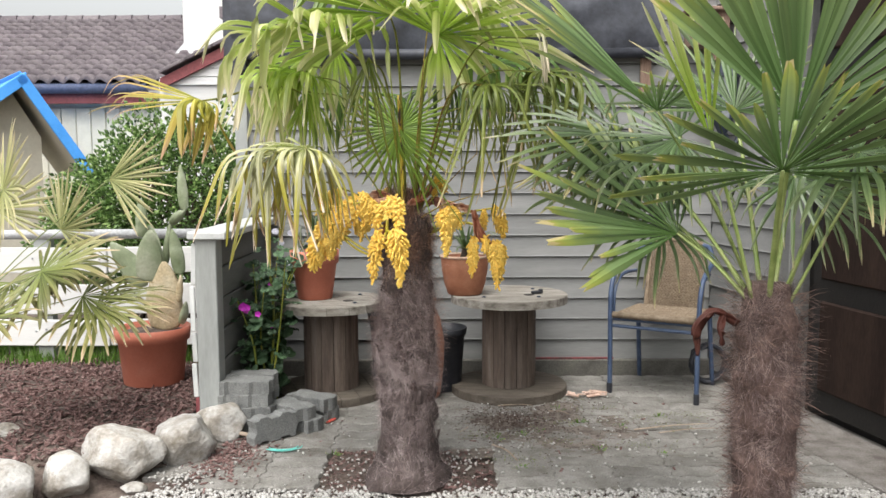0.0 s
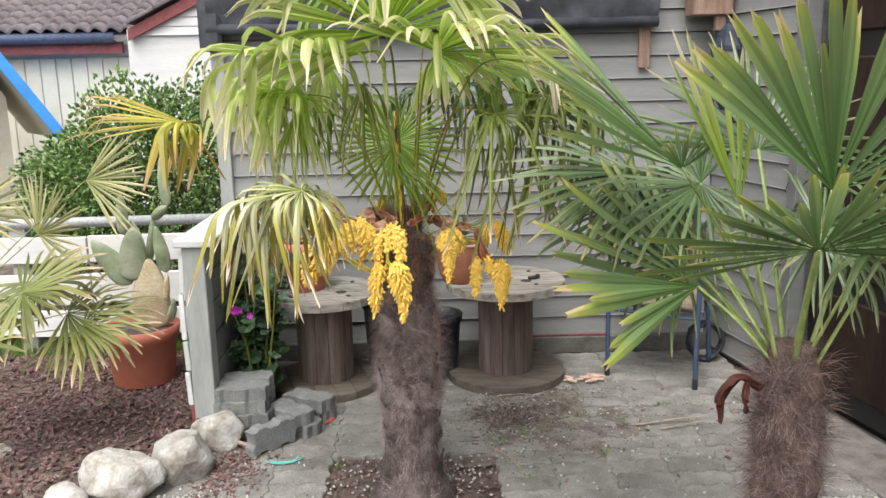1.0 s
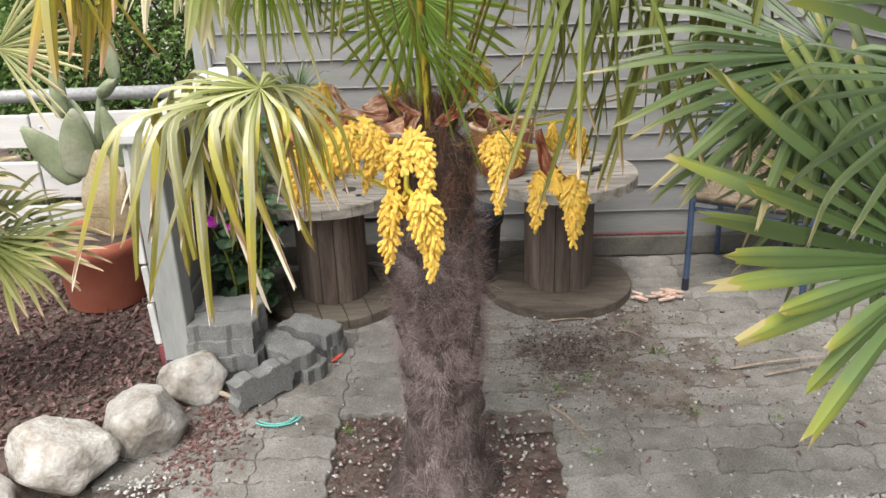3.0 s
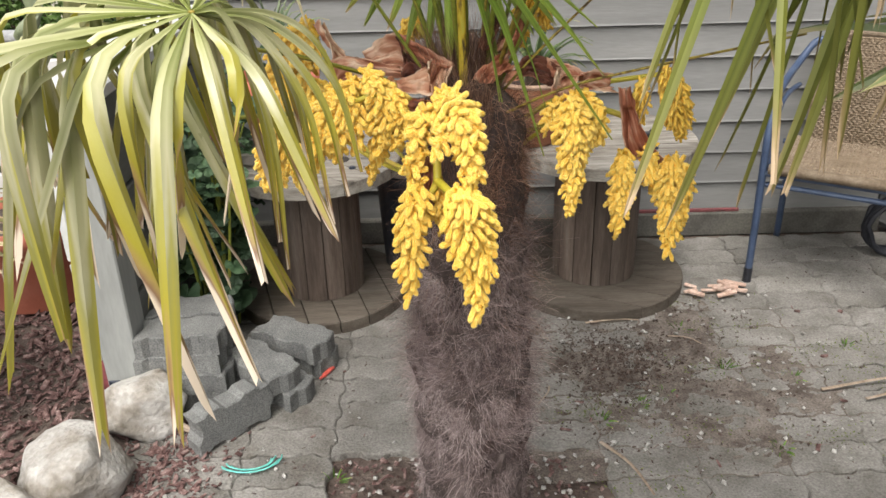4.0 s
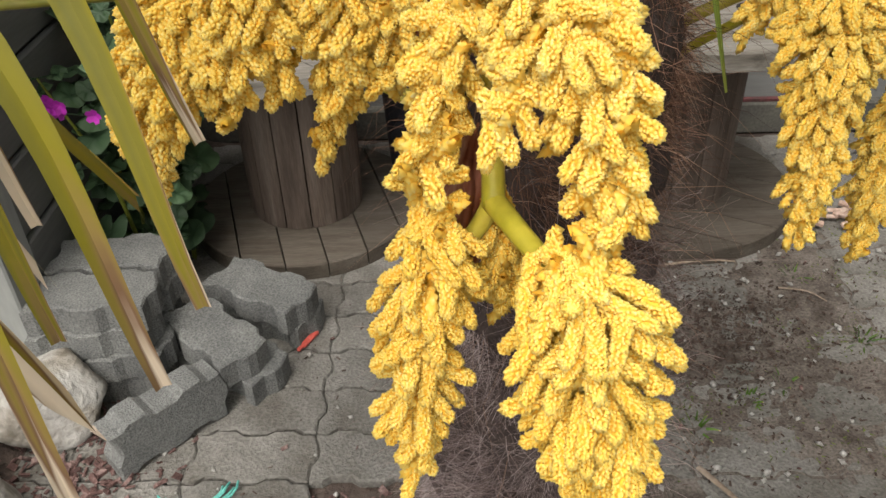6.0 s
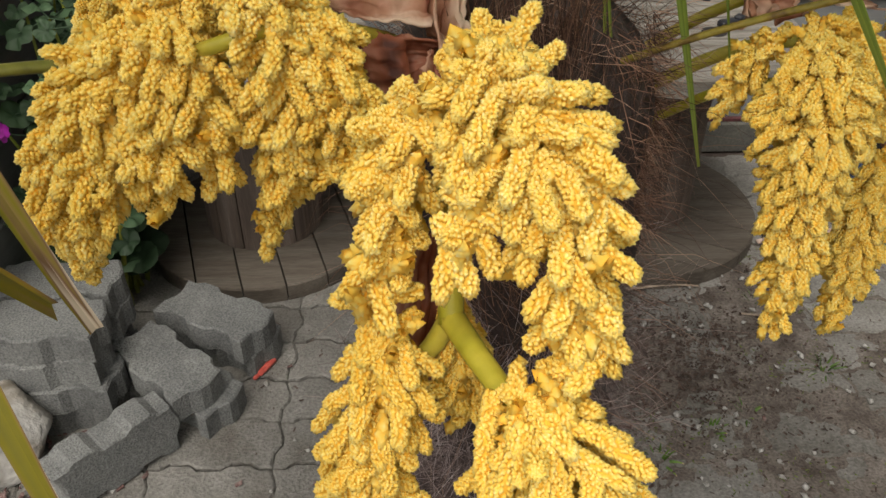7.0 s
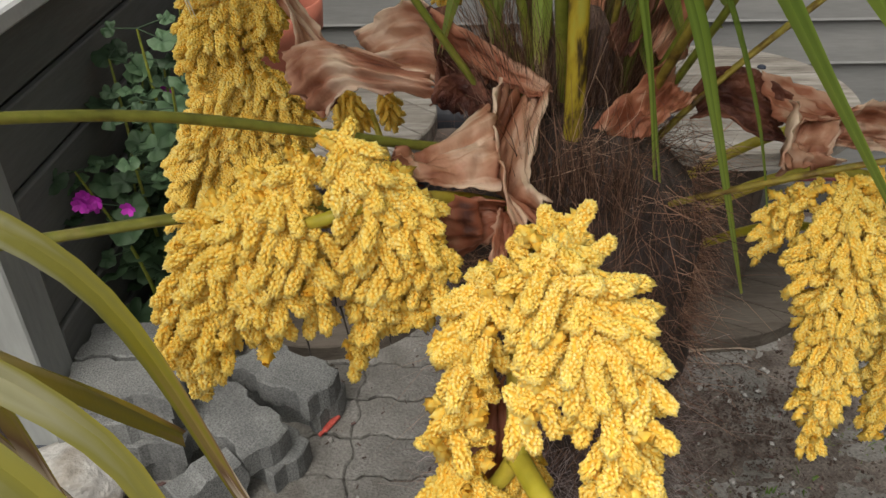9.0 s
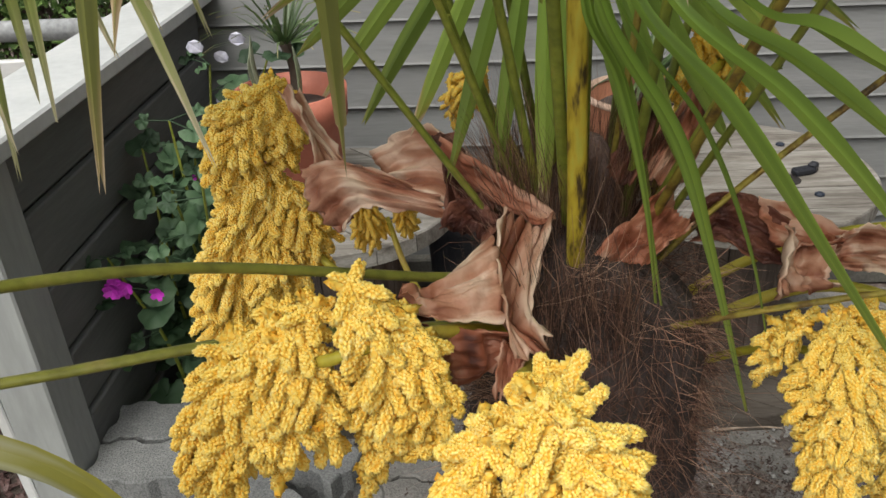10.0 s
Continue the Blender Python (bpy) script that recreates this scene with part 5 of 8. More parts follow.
def old_leaf_base(palm, at, p, out, L, seed, material="bract"):
    sh = Shape(at)
    o = Vector(out).normalized()
    s = o.cross(Vector((0, 0, 1))).normalized()
    pts = []
    for k in range(4):
        u = k / 3
        c = Vector(p) + o * L * u * 0.25 + Vector((0, 0, L * u))
        wd = 0.016 * (1 - 0.6 * u)
        pts += [c - s * wd, c + o * 0.005, c + s * wd, c - o * 0.004]
    f = []
    for k in range(3):
        for q in range(4):
            f.append((4 * k + q, 4 * k + (q + 1) % 4, 4 * k + 4 + (q + 1) % 4, 4 * k + 4 + q))
    f += [(3, 2, 1, 0), (12, 13, 14, 15)]
    sh.add(pts, f)
    part("leaf_base", sh, M[material], palm, "torn stub of an old leaf base")


def finger_kind(L, rad, bud, seed, round_buds=False):
    """One flower branchlet along u (0 root, 1 tip): a thin core set all round with small round buds."""
    r = rng(seed)
    vs, fs, al = [], [], []
    rings, cs = 6, 6
    for i in range(rings + 1):
        q = (rad - bud * 1.25) * (0.5, 0.9, 1, 1, 1, 0.9, 0.55)[i]
        for k in range(cs):
            w = 2 * math.pi * k / cs
            vs.append((q * math.cos(w), q * math.sin(w), 0.97 * i / rings))
            al.append(0.3)
        if i:
            for k in range(cs):
                j = (k + 1) % cs
                m = (i - 1) * cs
                fs += [(m + k, m + j, m + cs + j), (m + k, m + cs + j, m + cs + k)]
    n = int(2 * math.pi * rad * (L + rad) / (bud * bud * 3.3))
    top = L - rad * 0.9
    for i in range(n):
        v = (i + 0.5) / n * (L + rad * 0.55)
        w = i * 2.39996 + r.uniform(-0.3, 0.3)
        rr = (rad - bud * 1.35) * (1 + 0.13 * noise.noise(Vector((v * 190, seed, 0))))
        if v < top:
            rr *= min(1.0, 0.55 + v / (rad * 1.6))
            o, c = Vector((math.cos(w), math.sin(w), 0.2)).normalized(), Vector((rr * math.cos(w), rr * math.sin(w), v))
        else:
            t = min(1.0, (v - top) / (L + rad * 0.55 - top)) ** 0.8 * 1.5
            o = Vector((math.cos(w) * math.cos(t), math.sin(w) * math.cos(t), math.sin(t)))
            c = Vector((0, 0, top)) + o * rr
        bs = bud * r.uniform(0.78, 1.22)
        t1 = o.orthogonal().normalized()
        t2 = o.cross(t1)
        k0, spin = len(vs), r.uniform(0, 6.28)
        h = bs * (r.uniform(1.3, 2.1) if round_buds else r.uniform(1.0, 1.8))
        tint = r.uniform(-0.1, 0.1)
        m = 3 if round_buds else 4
        # tones rise from bud foot to top, painting shade into the gaps
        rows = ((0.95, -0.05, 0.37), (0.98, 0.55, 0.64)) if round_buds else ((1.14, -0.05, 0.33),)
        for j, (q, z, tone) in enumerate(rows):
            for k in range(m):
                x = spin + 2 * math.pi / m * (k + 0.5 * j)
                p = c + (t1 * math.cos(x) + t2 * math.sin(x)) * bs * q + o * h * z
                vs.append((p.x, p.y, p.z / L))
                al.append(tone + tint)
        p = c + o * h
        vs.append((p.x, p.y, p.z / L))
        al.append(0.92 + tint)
        k1 = k0 + m * (len(rows) - 1)
        fs += [(k1 + k, k1 + (k + 1) % m, k1 + m) for k in range(m)]
        if round_buds:
            for k in range(m):
                fs += [(k0 + k, k0 + (k + 1) % m, k0 + m + k), (k0 + (k + 1) % m, k0 + m + (k + 1) % m, k0 + m + k)]
    return np.array(vs), np.array(fs), np.array(al)


FINE = [finger_kind(0.03, 0.0049, 0.0012, 50 + i, True) for i in range(7)]
SEMI = [finger_kind(0.03, 0.0049, 0.0016, 90 + i, True) for i in range(6)]
MEDIUM = [finger_kind(0.03, 0.0049, 0.00155, 60 + i) for i in range(6)]
ROUGH = [finger_kind(0.03, 0.0049, 0.0021, 70 + i) for i in range(6)]
INNER = [finger_kind(0.03, 0.0049, 0.0028, 80 + i) for i in range(4)]


class Buds:
    """Gathers many branchlets into one mesh, each bent along a curve of its own."""

    def __init__(self, at):
        self.at, self.v, self.f, self.a, self.s, self.k = np.array(tuple(at)), [], [], [], [], 0

    def add(self, kind, p0, p1, p2, thick, spin, shade):
        vs, fs, al = kind
        a, b, c = (np.array(tuple(p)) for p in (p0, p1, p2))
        u = vs[:, 2:3]
        pos = a * (1 - u) ** 2 + b * 2 * u * (1 - u) + c * u ** 2
        t = (b - a) * (1 - u) + (c - b) * u
        t /= np.linalg.norm(t, axis=1, keepdims=True) + 1e-9
        ref = np.array(tuple(Vector(c - a).orthogonal().normalized()))
        n = ref - t * (t @ ref)[:, None]
        n /= np.linalg.norm(n, axis=1, keepdims=True) + 1e-9
        m = np.cross(t, n)
        cs, sn_ = math.cos(spin) * thick, math.sin(spin) * thick
        x, y = vs[:, :1] * cs - vs[:, 1:2] * sn_, vs[:, :1] * sn_ + vs[:, 1:2] * cs
        self.v.append(pos + n * x + m * y - self.at)
        self.f.append(fs + self.k)
        self.a.append(al)
        self.s.append(np.full(len(vs), shade))
        self.k += len(vs)

    def mesh(self, name):
        me = bpy.data.meshes.new(name)
        v, f = np.concatenate(self.v).astype(np.float32), np.concatenate(self.f).astype(np.int32)
        me.vertices.add(len(v))
        me.vertices.foreach_set("co", v.ravel())
        me.loops.add(f.size)
        me.loops.foreach_set("vertex_index", f.ravel())
        me.polygons.add(len(f))
        me.polygons.foreach_set("loop_start", np.arange(0, f.size, 3, dtype=np.int32))
        for key, vals in (("along", self.a), ("shade", self.s)):
            at = me.attributes.new(key, "FLOAT", "POINT")
            at.data.foreach_set("value", np.concatenate(vals).astype(np.float32))
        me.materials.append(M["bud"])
        me.polygons.foreach_set("use_smooth", np.ones(len(f), dtype=bool))
        me.update(calc_edges=True)
        return me


def lobe(b, r, line, widths, kinds, th=1.0, tone=0.5, flare=1.0, gap=1.0, hang=1.0):
    """A hanging panicle along line, as wide as widths tell from its root to its tip. Branchlets start within it,
    turn outwards and hang; each keeps clear of its neighbours, so that their ends stay apart."""
    c = curve(line, 10)
    n = len(c) - 1
    seed = r.uniform(0, 50)

    def centre(s):
        q = min(max(s, 0.0), 1.0) * n
        i = min(int(q), n - 1)
        return c[i].lerp(c[i + 1], q - i), (c[min(i + 1, n)] - c[max(i - 1, 0)]).normalized()

    def wide(s):
        q = min(max(s, 0.0), 1.0) * (len(widths) - 1)
        i = min(int(q), len(widths) - 2)
        return widths[i] + (widths[i + 1] - widths[i]) * (q - i)

    H = sum((c[i + 1] - c[i]).length for i in range(n))
    most = max(widths)
    # the inner layer gets a lower tone, as shade within the panicle
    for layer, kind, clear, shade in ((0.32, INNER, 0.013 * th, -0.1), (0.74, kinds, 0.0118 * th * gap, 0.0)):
        tips, cells = [], {}
        for i in range(int(9.0 * H * most * 6.28 / (clear * clear))):
            s = r.random()
            W = wide(s)
            if r.random() > W / most + 0.1:
                continue
            p, ax = centre(s)
            a1 = ax.orthogonal().normalized()
            w = r.uniform(0, 6.283)
            o = a1 * math.cos(w) + ax.cross(a1) * math.sin(w)
            lump = noise.noise(Vector((o.x * 1.7 + seed, o.y * 1.7, o.z * 1.7 + s * 4.0)))
            tip = p + o * W * layer * (1 + 0.35 * lump) * r.uniform(0.8, 1.12)
            key = tuple(int(math.floor(q / clear)) for q in tip)
            near = [t for dx in (-1, 0, 1) for dy in (-1, 0, 1) for dz in (-1, 0, 1) for t in cells.get((key[0] + dx, key[1] + dy, key[2] + dz), ())]
            if any((t - tip).length < clear for t in near):
                continue
            cells.setdefault(key, []).append(tip)
            L = th * r.uniform(0.025, 0.046)
            wild = Vector((r.gauss(0, 1), r.gauss(0, 1), r.gauss(0, 0.7))) * 0.36
            d = (ax * 0.5 * hang + DOWN * 0.5 * hang + o * flare * (1.1 * (1 - s) ** 1.2 + 0.3) + wild).normalized()
            e = (o * 0.85 * flare + ax * 0.55 * hang + DOWN * 0.2 * hang + wild * 0.5).normalized()
            tip = tip + d * L * r.uniform(0.2, 0.42)
            mid = tip - d * L * 0.55
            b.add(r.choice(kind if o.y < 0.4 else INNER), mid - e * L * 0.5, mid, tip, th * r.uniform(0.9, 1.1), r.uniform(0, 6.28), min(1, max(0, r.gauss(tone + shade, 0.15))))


def cluster(palm, at, lobes, stalk, seed, kinds, th=1.0, tone=0.5, fingers=(), label="hanging yellow inflorescence of bud-covered branchlets"):
    """Lobes of branchlets on their stalks; fingers are single branchlets that stand out, each from root to tip."""
    r = rng(seed)
    b = Buds(at)
    for lb in lobes:
        lobe(b, r, lb[0], lb[1], kinds, th, tone, *lb[2:])
    for p, q in fingers:
        p, q = Vector(p), Vector(q)
        mid = p.lerp(q, 0.5) + Vector((r.uniform(-1, 1), r.uniform(-1, 1), 1)) * 0.002
        b.add(r.choice(kinds), p, mid, q, th * r.uniform(0.95, 1.1), r.uniform(0, 6.28), min(1, max(0, r.gauss(tone, 0.1))))
    ob = part("inflorescence", b.mesh("inflorescence"), None, palm, label)
    for line, r0, r1 in stalk:
        sh = Shape(at)
        c = curve(line, 6)
        sh.tube(c, [r0 + (r1 - r0) * k / (len(c) - 1) for k in range(len(c))], 12)
        part("stalk", sh, M["stalk"], ob, "smooth yellow-green flower stalk", True)
    return ob


def husk(palm, at, left, right, seed, material="bract", depth=0.012, crumple=0.006):
    """A dry papery husk: a sheet between two edge lines, bellied by depth, pleated along and crumpled."""
    L, R = curve(left, 8), curve(right, 8)
    n = min(len(L), len(R))
    W = 33
    vs, fs, al = [], [], []
    for i in range(n):
        u = i / (n - 1)
        p, q = L[int(round(u * (len(L) - 1)))], R[int(round(u * (len(R) - 1)))]
        e = q - p
        d = (L[min(len(L) - 1, i + 1)] - L[max(0, i - 1)])
        nr = e.cross(d)
        nr = nr.normalized() if nr.length > 1e-7 else Vector((0, 0, 1))
        if nr.z < 0:
            nr = -nr
        for k in range(W):
            v = k / (W - 1)
            pleat = abs(noise.noise(Vector((v * 4.2 + seed, u * 0.9, seed * 1.7)))) * 2.2 - 0.5
            fine_ = noise.noise(Vector((v * 9, u * 7, seed + 3.3))) + 0.5 * noise.noise(Vector((v * 22, u * 15, seed)))
            off = -depth * math.sin(math.pi * v) + crumple * (pleat * 1.7 + fine_ * 1.3 + 1.5 * abs(noise.noise(Vector((v * 3.1 + u * 2.0, u * 4.4 - v, seed * 4.1)))))
            ragged = 0.007 * noise.noise(Vector((v * 9, seed, u))) * (1 if i in (0, n - 1) else 0)
            side = e.normalized() * 0.005 * noise.noise(Vector((u * 8, seed, v))) if k in (0, W - 1) else Vector((0, 0, 0))
            vs.append(p + e * v + nr * off + d.normalized() * ragged + side)
            streak = 0.58 + 0.24 * noise.noise(Vector((v * 19 + seed, u * 2.2, seed * 2.1))) + 0.75 * noise.noise(Vector((v * 2.6, u * 3.2, seed * 5.3))) + 0.2 * noise.noise(Vector((v * 9, u * 11, seed * 3.1))) + 0.12 * (pleat - 0.3)
            al.append(min(1.0, max(0.0, streak + (0.25 if min(v, 1 - v) < 0.04 else 0))))
    for i in range(n - 1):
        for k in range(W - 1):
            q = i * W + k
            fs.append((q, q + 1, q + W + 1, q + W))
    sh = Shape(at)
    sh.add(vs, fs, al)
    ob = part("bract", sh, M[material], palm, "dry brown papery flower husk", True)
    so = ob.modifiers.new("thickness", "SOLIDIFY")
    so.thickness = 0.0012
    return ob


def bract(palm, at, line, width, seed, material="bract", cup=0.6, roll=0.0, crumple=0.011):
    """A papery husk: a leathery strip along line, cupped across and creased along, with torn ends."""
    r = rng(seed)
    c = curve(line, 10)
    n, W = len(c), 15
    vs, fs = [], []
    up0 = Vector((0, 0, 1))
    for i, p in enumerate(c):
        u = i / (n - 1)
        d = (c[min(i + 1, n - 1)] - c[max(i - 1, 0)]).normalized()
        s = d.cross(up0)
        s = s.normalized() if s.length > 0.05 else Vector((1, 0, 0))
        nr = s.cross(d)
        wd = width * (0.35 + 0.65 * math.sin(math.pi * min(1, 0.12 + 0.8 * u))) * (1 - 0.35 * max(0, u - 0.8) * 5 * r.uniform(0.6, 1.2))
        ra = roll + 0.5 * math.sin(u * 4 + seed)
        for k in range(W):
            v = k / (W - 1) * 2 - 1
            a = v * cup * 1.6
            off = s * math.sin(a) / max(0.3, cup * 1.6) * wd + nr * (1 - math.cos(a)) / max(0.3, cup * 1.6) * wd * 1.1
            off = Matrix.Rotation(ra, 3, d) @ off
            cr = crumple * (noise.noise(Vector((v * 5 + seed, u * 2.2, seed * 1.3))) * 1.6 + noise.noise(Vector((v * 12, u * 5, seed))) * 0.6)
            edge = 0.008 * noise.noise(Vector((k * 0.9, seed, 1))) if i in (0, n - 1) else 0
            vs.append(p + off + nr * cr + d * edge)
    for i in range(n - 1):
        for k in range(W - 1):
            q = i * W + k
            fs.append((q, q + 1, q + W + 1, q + W))
    sh = Shape(at)
    sh.add(vs, fs, 0.4)
    ob = part("bract", sh, M[material], palm, "dry brown papery flower husk", True)
    so = ob.modifiers.new("thickness", "SOLIDIFY")
    so.thickness = 0.0012
    return ob


# palm in the paved yard, in flower
P1 = Vector((0.257, 3.49, 0.0))
palm = thing("palm_tree", P1, "windmill palm with drooping fan leaves and yellow flower clusters", "palm tree", "palms")
hairy_trunk(palm, P1, [(0.165, 0.0), (0.142, 0.03), (0.118, 0.07), (0.103, 0.14), (0.1, 0.35), (0.106, 0.5), (0.094, 0.66), (0.084, 0.8), (0.09, 0.9), (0.092, 0.96), (0.07, 1.01), (0.03, 1.05)],
            [(0.5, 0.0), (0.3, 0.1), (0.35, 0.25), (0.8, 0.4), (1.2, 0.6), (0.9, 0.72), (0.4, 0.8), (0.3, 1.0), (0.3, 1.05)], 5, "trunk", "fibre", 30000, 0.3, "fibre_red", 0.82)
r = rng(77)
for k in range(22):
    a = r.uniform(3.4, 6.2)
    z = r.uniform(0.08, 0.55)
    old_leaf_base(palm, P1, P1 + Vector((math.cos(a) * 0.106, math.sin(a) * 0.106, z)), (math.cos(a), math.sin(a), 0), r.uniform(0.03, 0.06), k, "trunk" if k % 3 == 0 else "fibre_mauve")
# woven sheath that holds the leaf stalks together
sh = Shape(P1)
sh.lathe(P1 + Vector((0.004, 0.05, 0)), [(0.05, 0.93), (0.052, 0.99), (0.046, 1.03), (0.036, 1.06), (0.022, 1.09), (0.01, 1.11)], 28, 0.22)
part("sheath", sh, M["trunk_red"], palm, "reddish-brown fibrous leaf sheath", True)
# upright wisps of fibre round the crown's foot
sh = Shape(P1)
for k in range(2600):
    a = r.uniform(0, 6.283)
    p = P1 + Vector((math.cos(a) * 0.055 - 0.008, 0.05 + math.sin(a) * 0.04, r.uniform(0.98, 1.07)))
    d = Vector((math.cos(a) * r.uniform(-0.1, 0.45), math.sin(a) * r.uniform(-0.1, 0.45), r.uniform(0.6, 1))).normalized()
    L = r.uniform(0.03, 0.125)
    s = d.orthogonal().normalized() * r.uniform(0.00012, 0.0003)
    q = p + d * L * 0.5
    e = q + (d + Vector((r.uniform(-0.3, 0.3), r.uniform(-0.3, 0.3), -0.2))).normalized() * L * 0.5
    sh.add([p - s, p + s, q - s, q + s, e], [(0, 1, 3, 2), (2, 3, 4)], 0.5, r.random() * 0.8)
for k in range(450):
    a = r.uniform(0, 6.283)
    z = r.uniform(0.6, 1.0)
    p = P1 + Vector((math.cos(a) * 0.085, math.sin(a) * 0.085, z))
    d = Vector((math.cos(a), math.sin(a), r.uniform(-0.9, 0.4))).normalized()
    L = r.uniform(0.03, 0.13)
    s = d.orthogonal().normalized() * 0.00016
    q = p + d * L * 0.5
    e = q + (d + Vector((r.uniform(-0.7, 0.7), r.uniform(-0.7, 0.7), -0.5))).normalized() * L * 0.5
    sh.add([p - s, p + s, q - s, q + s, e], [(0, 1, 3, 2), (2, 3, 4)], 0.5, r.random() * 0.9)
for k in range(1500):
    a = r.uniform(-1.3, 1.0) if k % 3 else r.uniform(0, 6.283)
    p = P1 + Vector((math.cos(a) * 0.085, math.sin(a) * 0.085, r.uniform(0.86, 1.03)))
    d = Vector((math.cos(a) * r.uniform(0.1, 0.8), math.sin(a) * r.uniform(0.1, 0.8), r.uniform(-0.7, 0.5))) + Vector((-math.sin(a), math.cos(a), 0)) * r.gauss(0, 0.6)
    d.normalize()
    L = r.uniform(0.025, 0.065)
    s = d.orthogonal().normalized() * r.uniform(0.00012, 0.0003)
    q = p + d * L * 0.5
    e = q + (d + Vector((r.uniform(-0.5, 0.5), r.uniform(-0.5, 0.5), -0.4))).normalized() * L * 0.5
    sh.add([p - s, p + s, q - s, q + s, e], [(0, 1, 3, 2), (2, 3, 4)], 0.5, r.random() * 0.8)
for k in range(500):
    p = P1 + Vector((r.uniform(-0.045, 0.03), r.uniform(-0.09, -0.05), r.uniform(0.96, 1.03)))
    d = Vector((r.uniform(-0.25, 0.25), r.uniform(-0.15, 0.1), 1)).normalized()
    L = r.uniform(0.03, 0.09)
    s = d.orthogonal().normalized() * 0.0003
    q = p + d * L * 0.5
    e = q + (d + Vector((r.uniform(-0.4, 0.4), r.uniform(-0.3, 0.3), -0.2))).normalized() * L * 0.5
    sh.add([p - s, p + s, q - s, q + s, e], [(0, 1, 3, 2), (2, 3, 4)], 0.5, r.random() * 0.8)
part("crown_fibre", sh, M["fibre_red"], palm, "upright reddish-brown crown fibre")
sh = Shape(P1)
for k in range(5200):
    a, z = r.uniform(0, 6.283), min(0.78, max(0.04, r.gauss(0.56, 0.12) if k % 4 else r.uniform(0.03, 0.5)))
    o = Vector((math.cos(a), math.sin(a), 0))
    tan = Vector((-o.y, o.x, 0))
    p = P1 + o * 0.1 + Vector((0, 0, z))
    lock = noise.noise(Vector((math.cos(a) * 3, math.sin(a) * 3, z * 16)))
    way = (o * r.uniform(0.1, 0.6) + tan * (1.8 * lock + r.gauss(0, 0.35)) + Vector((0, 0, r.uniform(-0.7, 0.5)))).normalized()
    L, curl, wd = r.uniform(0.035, 0.08) * (0.7 + 0.6 * smooth(0.35, 0.55, z)), r.uniform(-3.0, 3.0), r.uniform(0.00012, 0.00028)
    pts = []
    for i in range(5):
        pts += [p - Vector((0, 0, wd)), p + Vector((0, 0, wd)) + tan * wd * 0.5]
        way = (Matrix.Rotation(curl * 0.25, 3, o) @ way + DOWN * 0.16 - o * 0.1).normalized()
        p = p + way * L / 4
    sh.add(pts, [(2 * i, 2 * i + 1, 2 * i + 3, 2 * i + 2) for i in range(4)], 0.5, min(1, max(0, r.gauss(0.6, 0.2) + 0.4 * lock)))
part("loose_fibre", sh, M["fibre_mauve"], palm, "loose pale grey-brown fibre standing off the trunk")

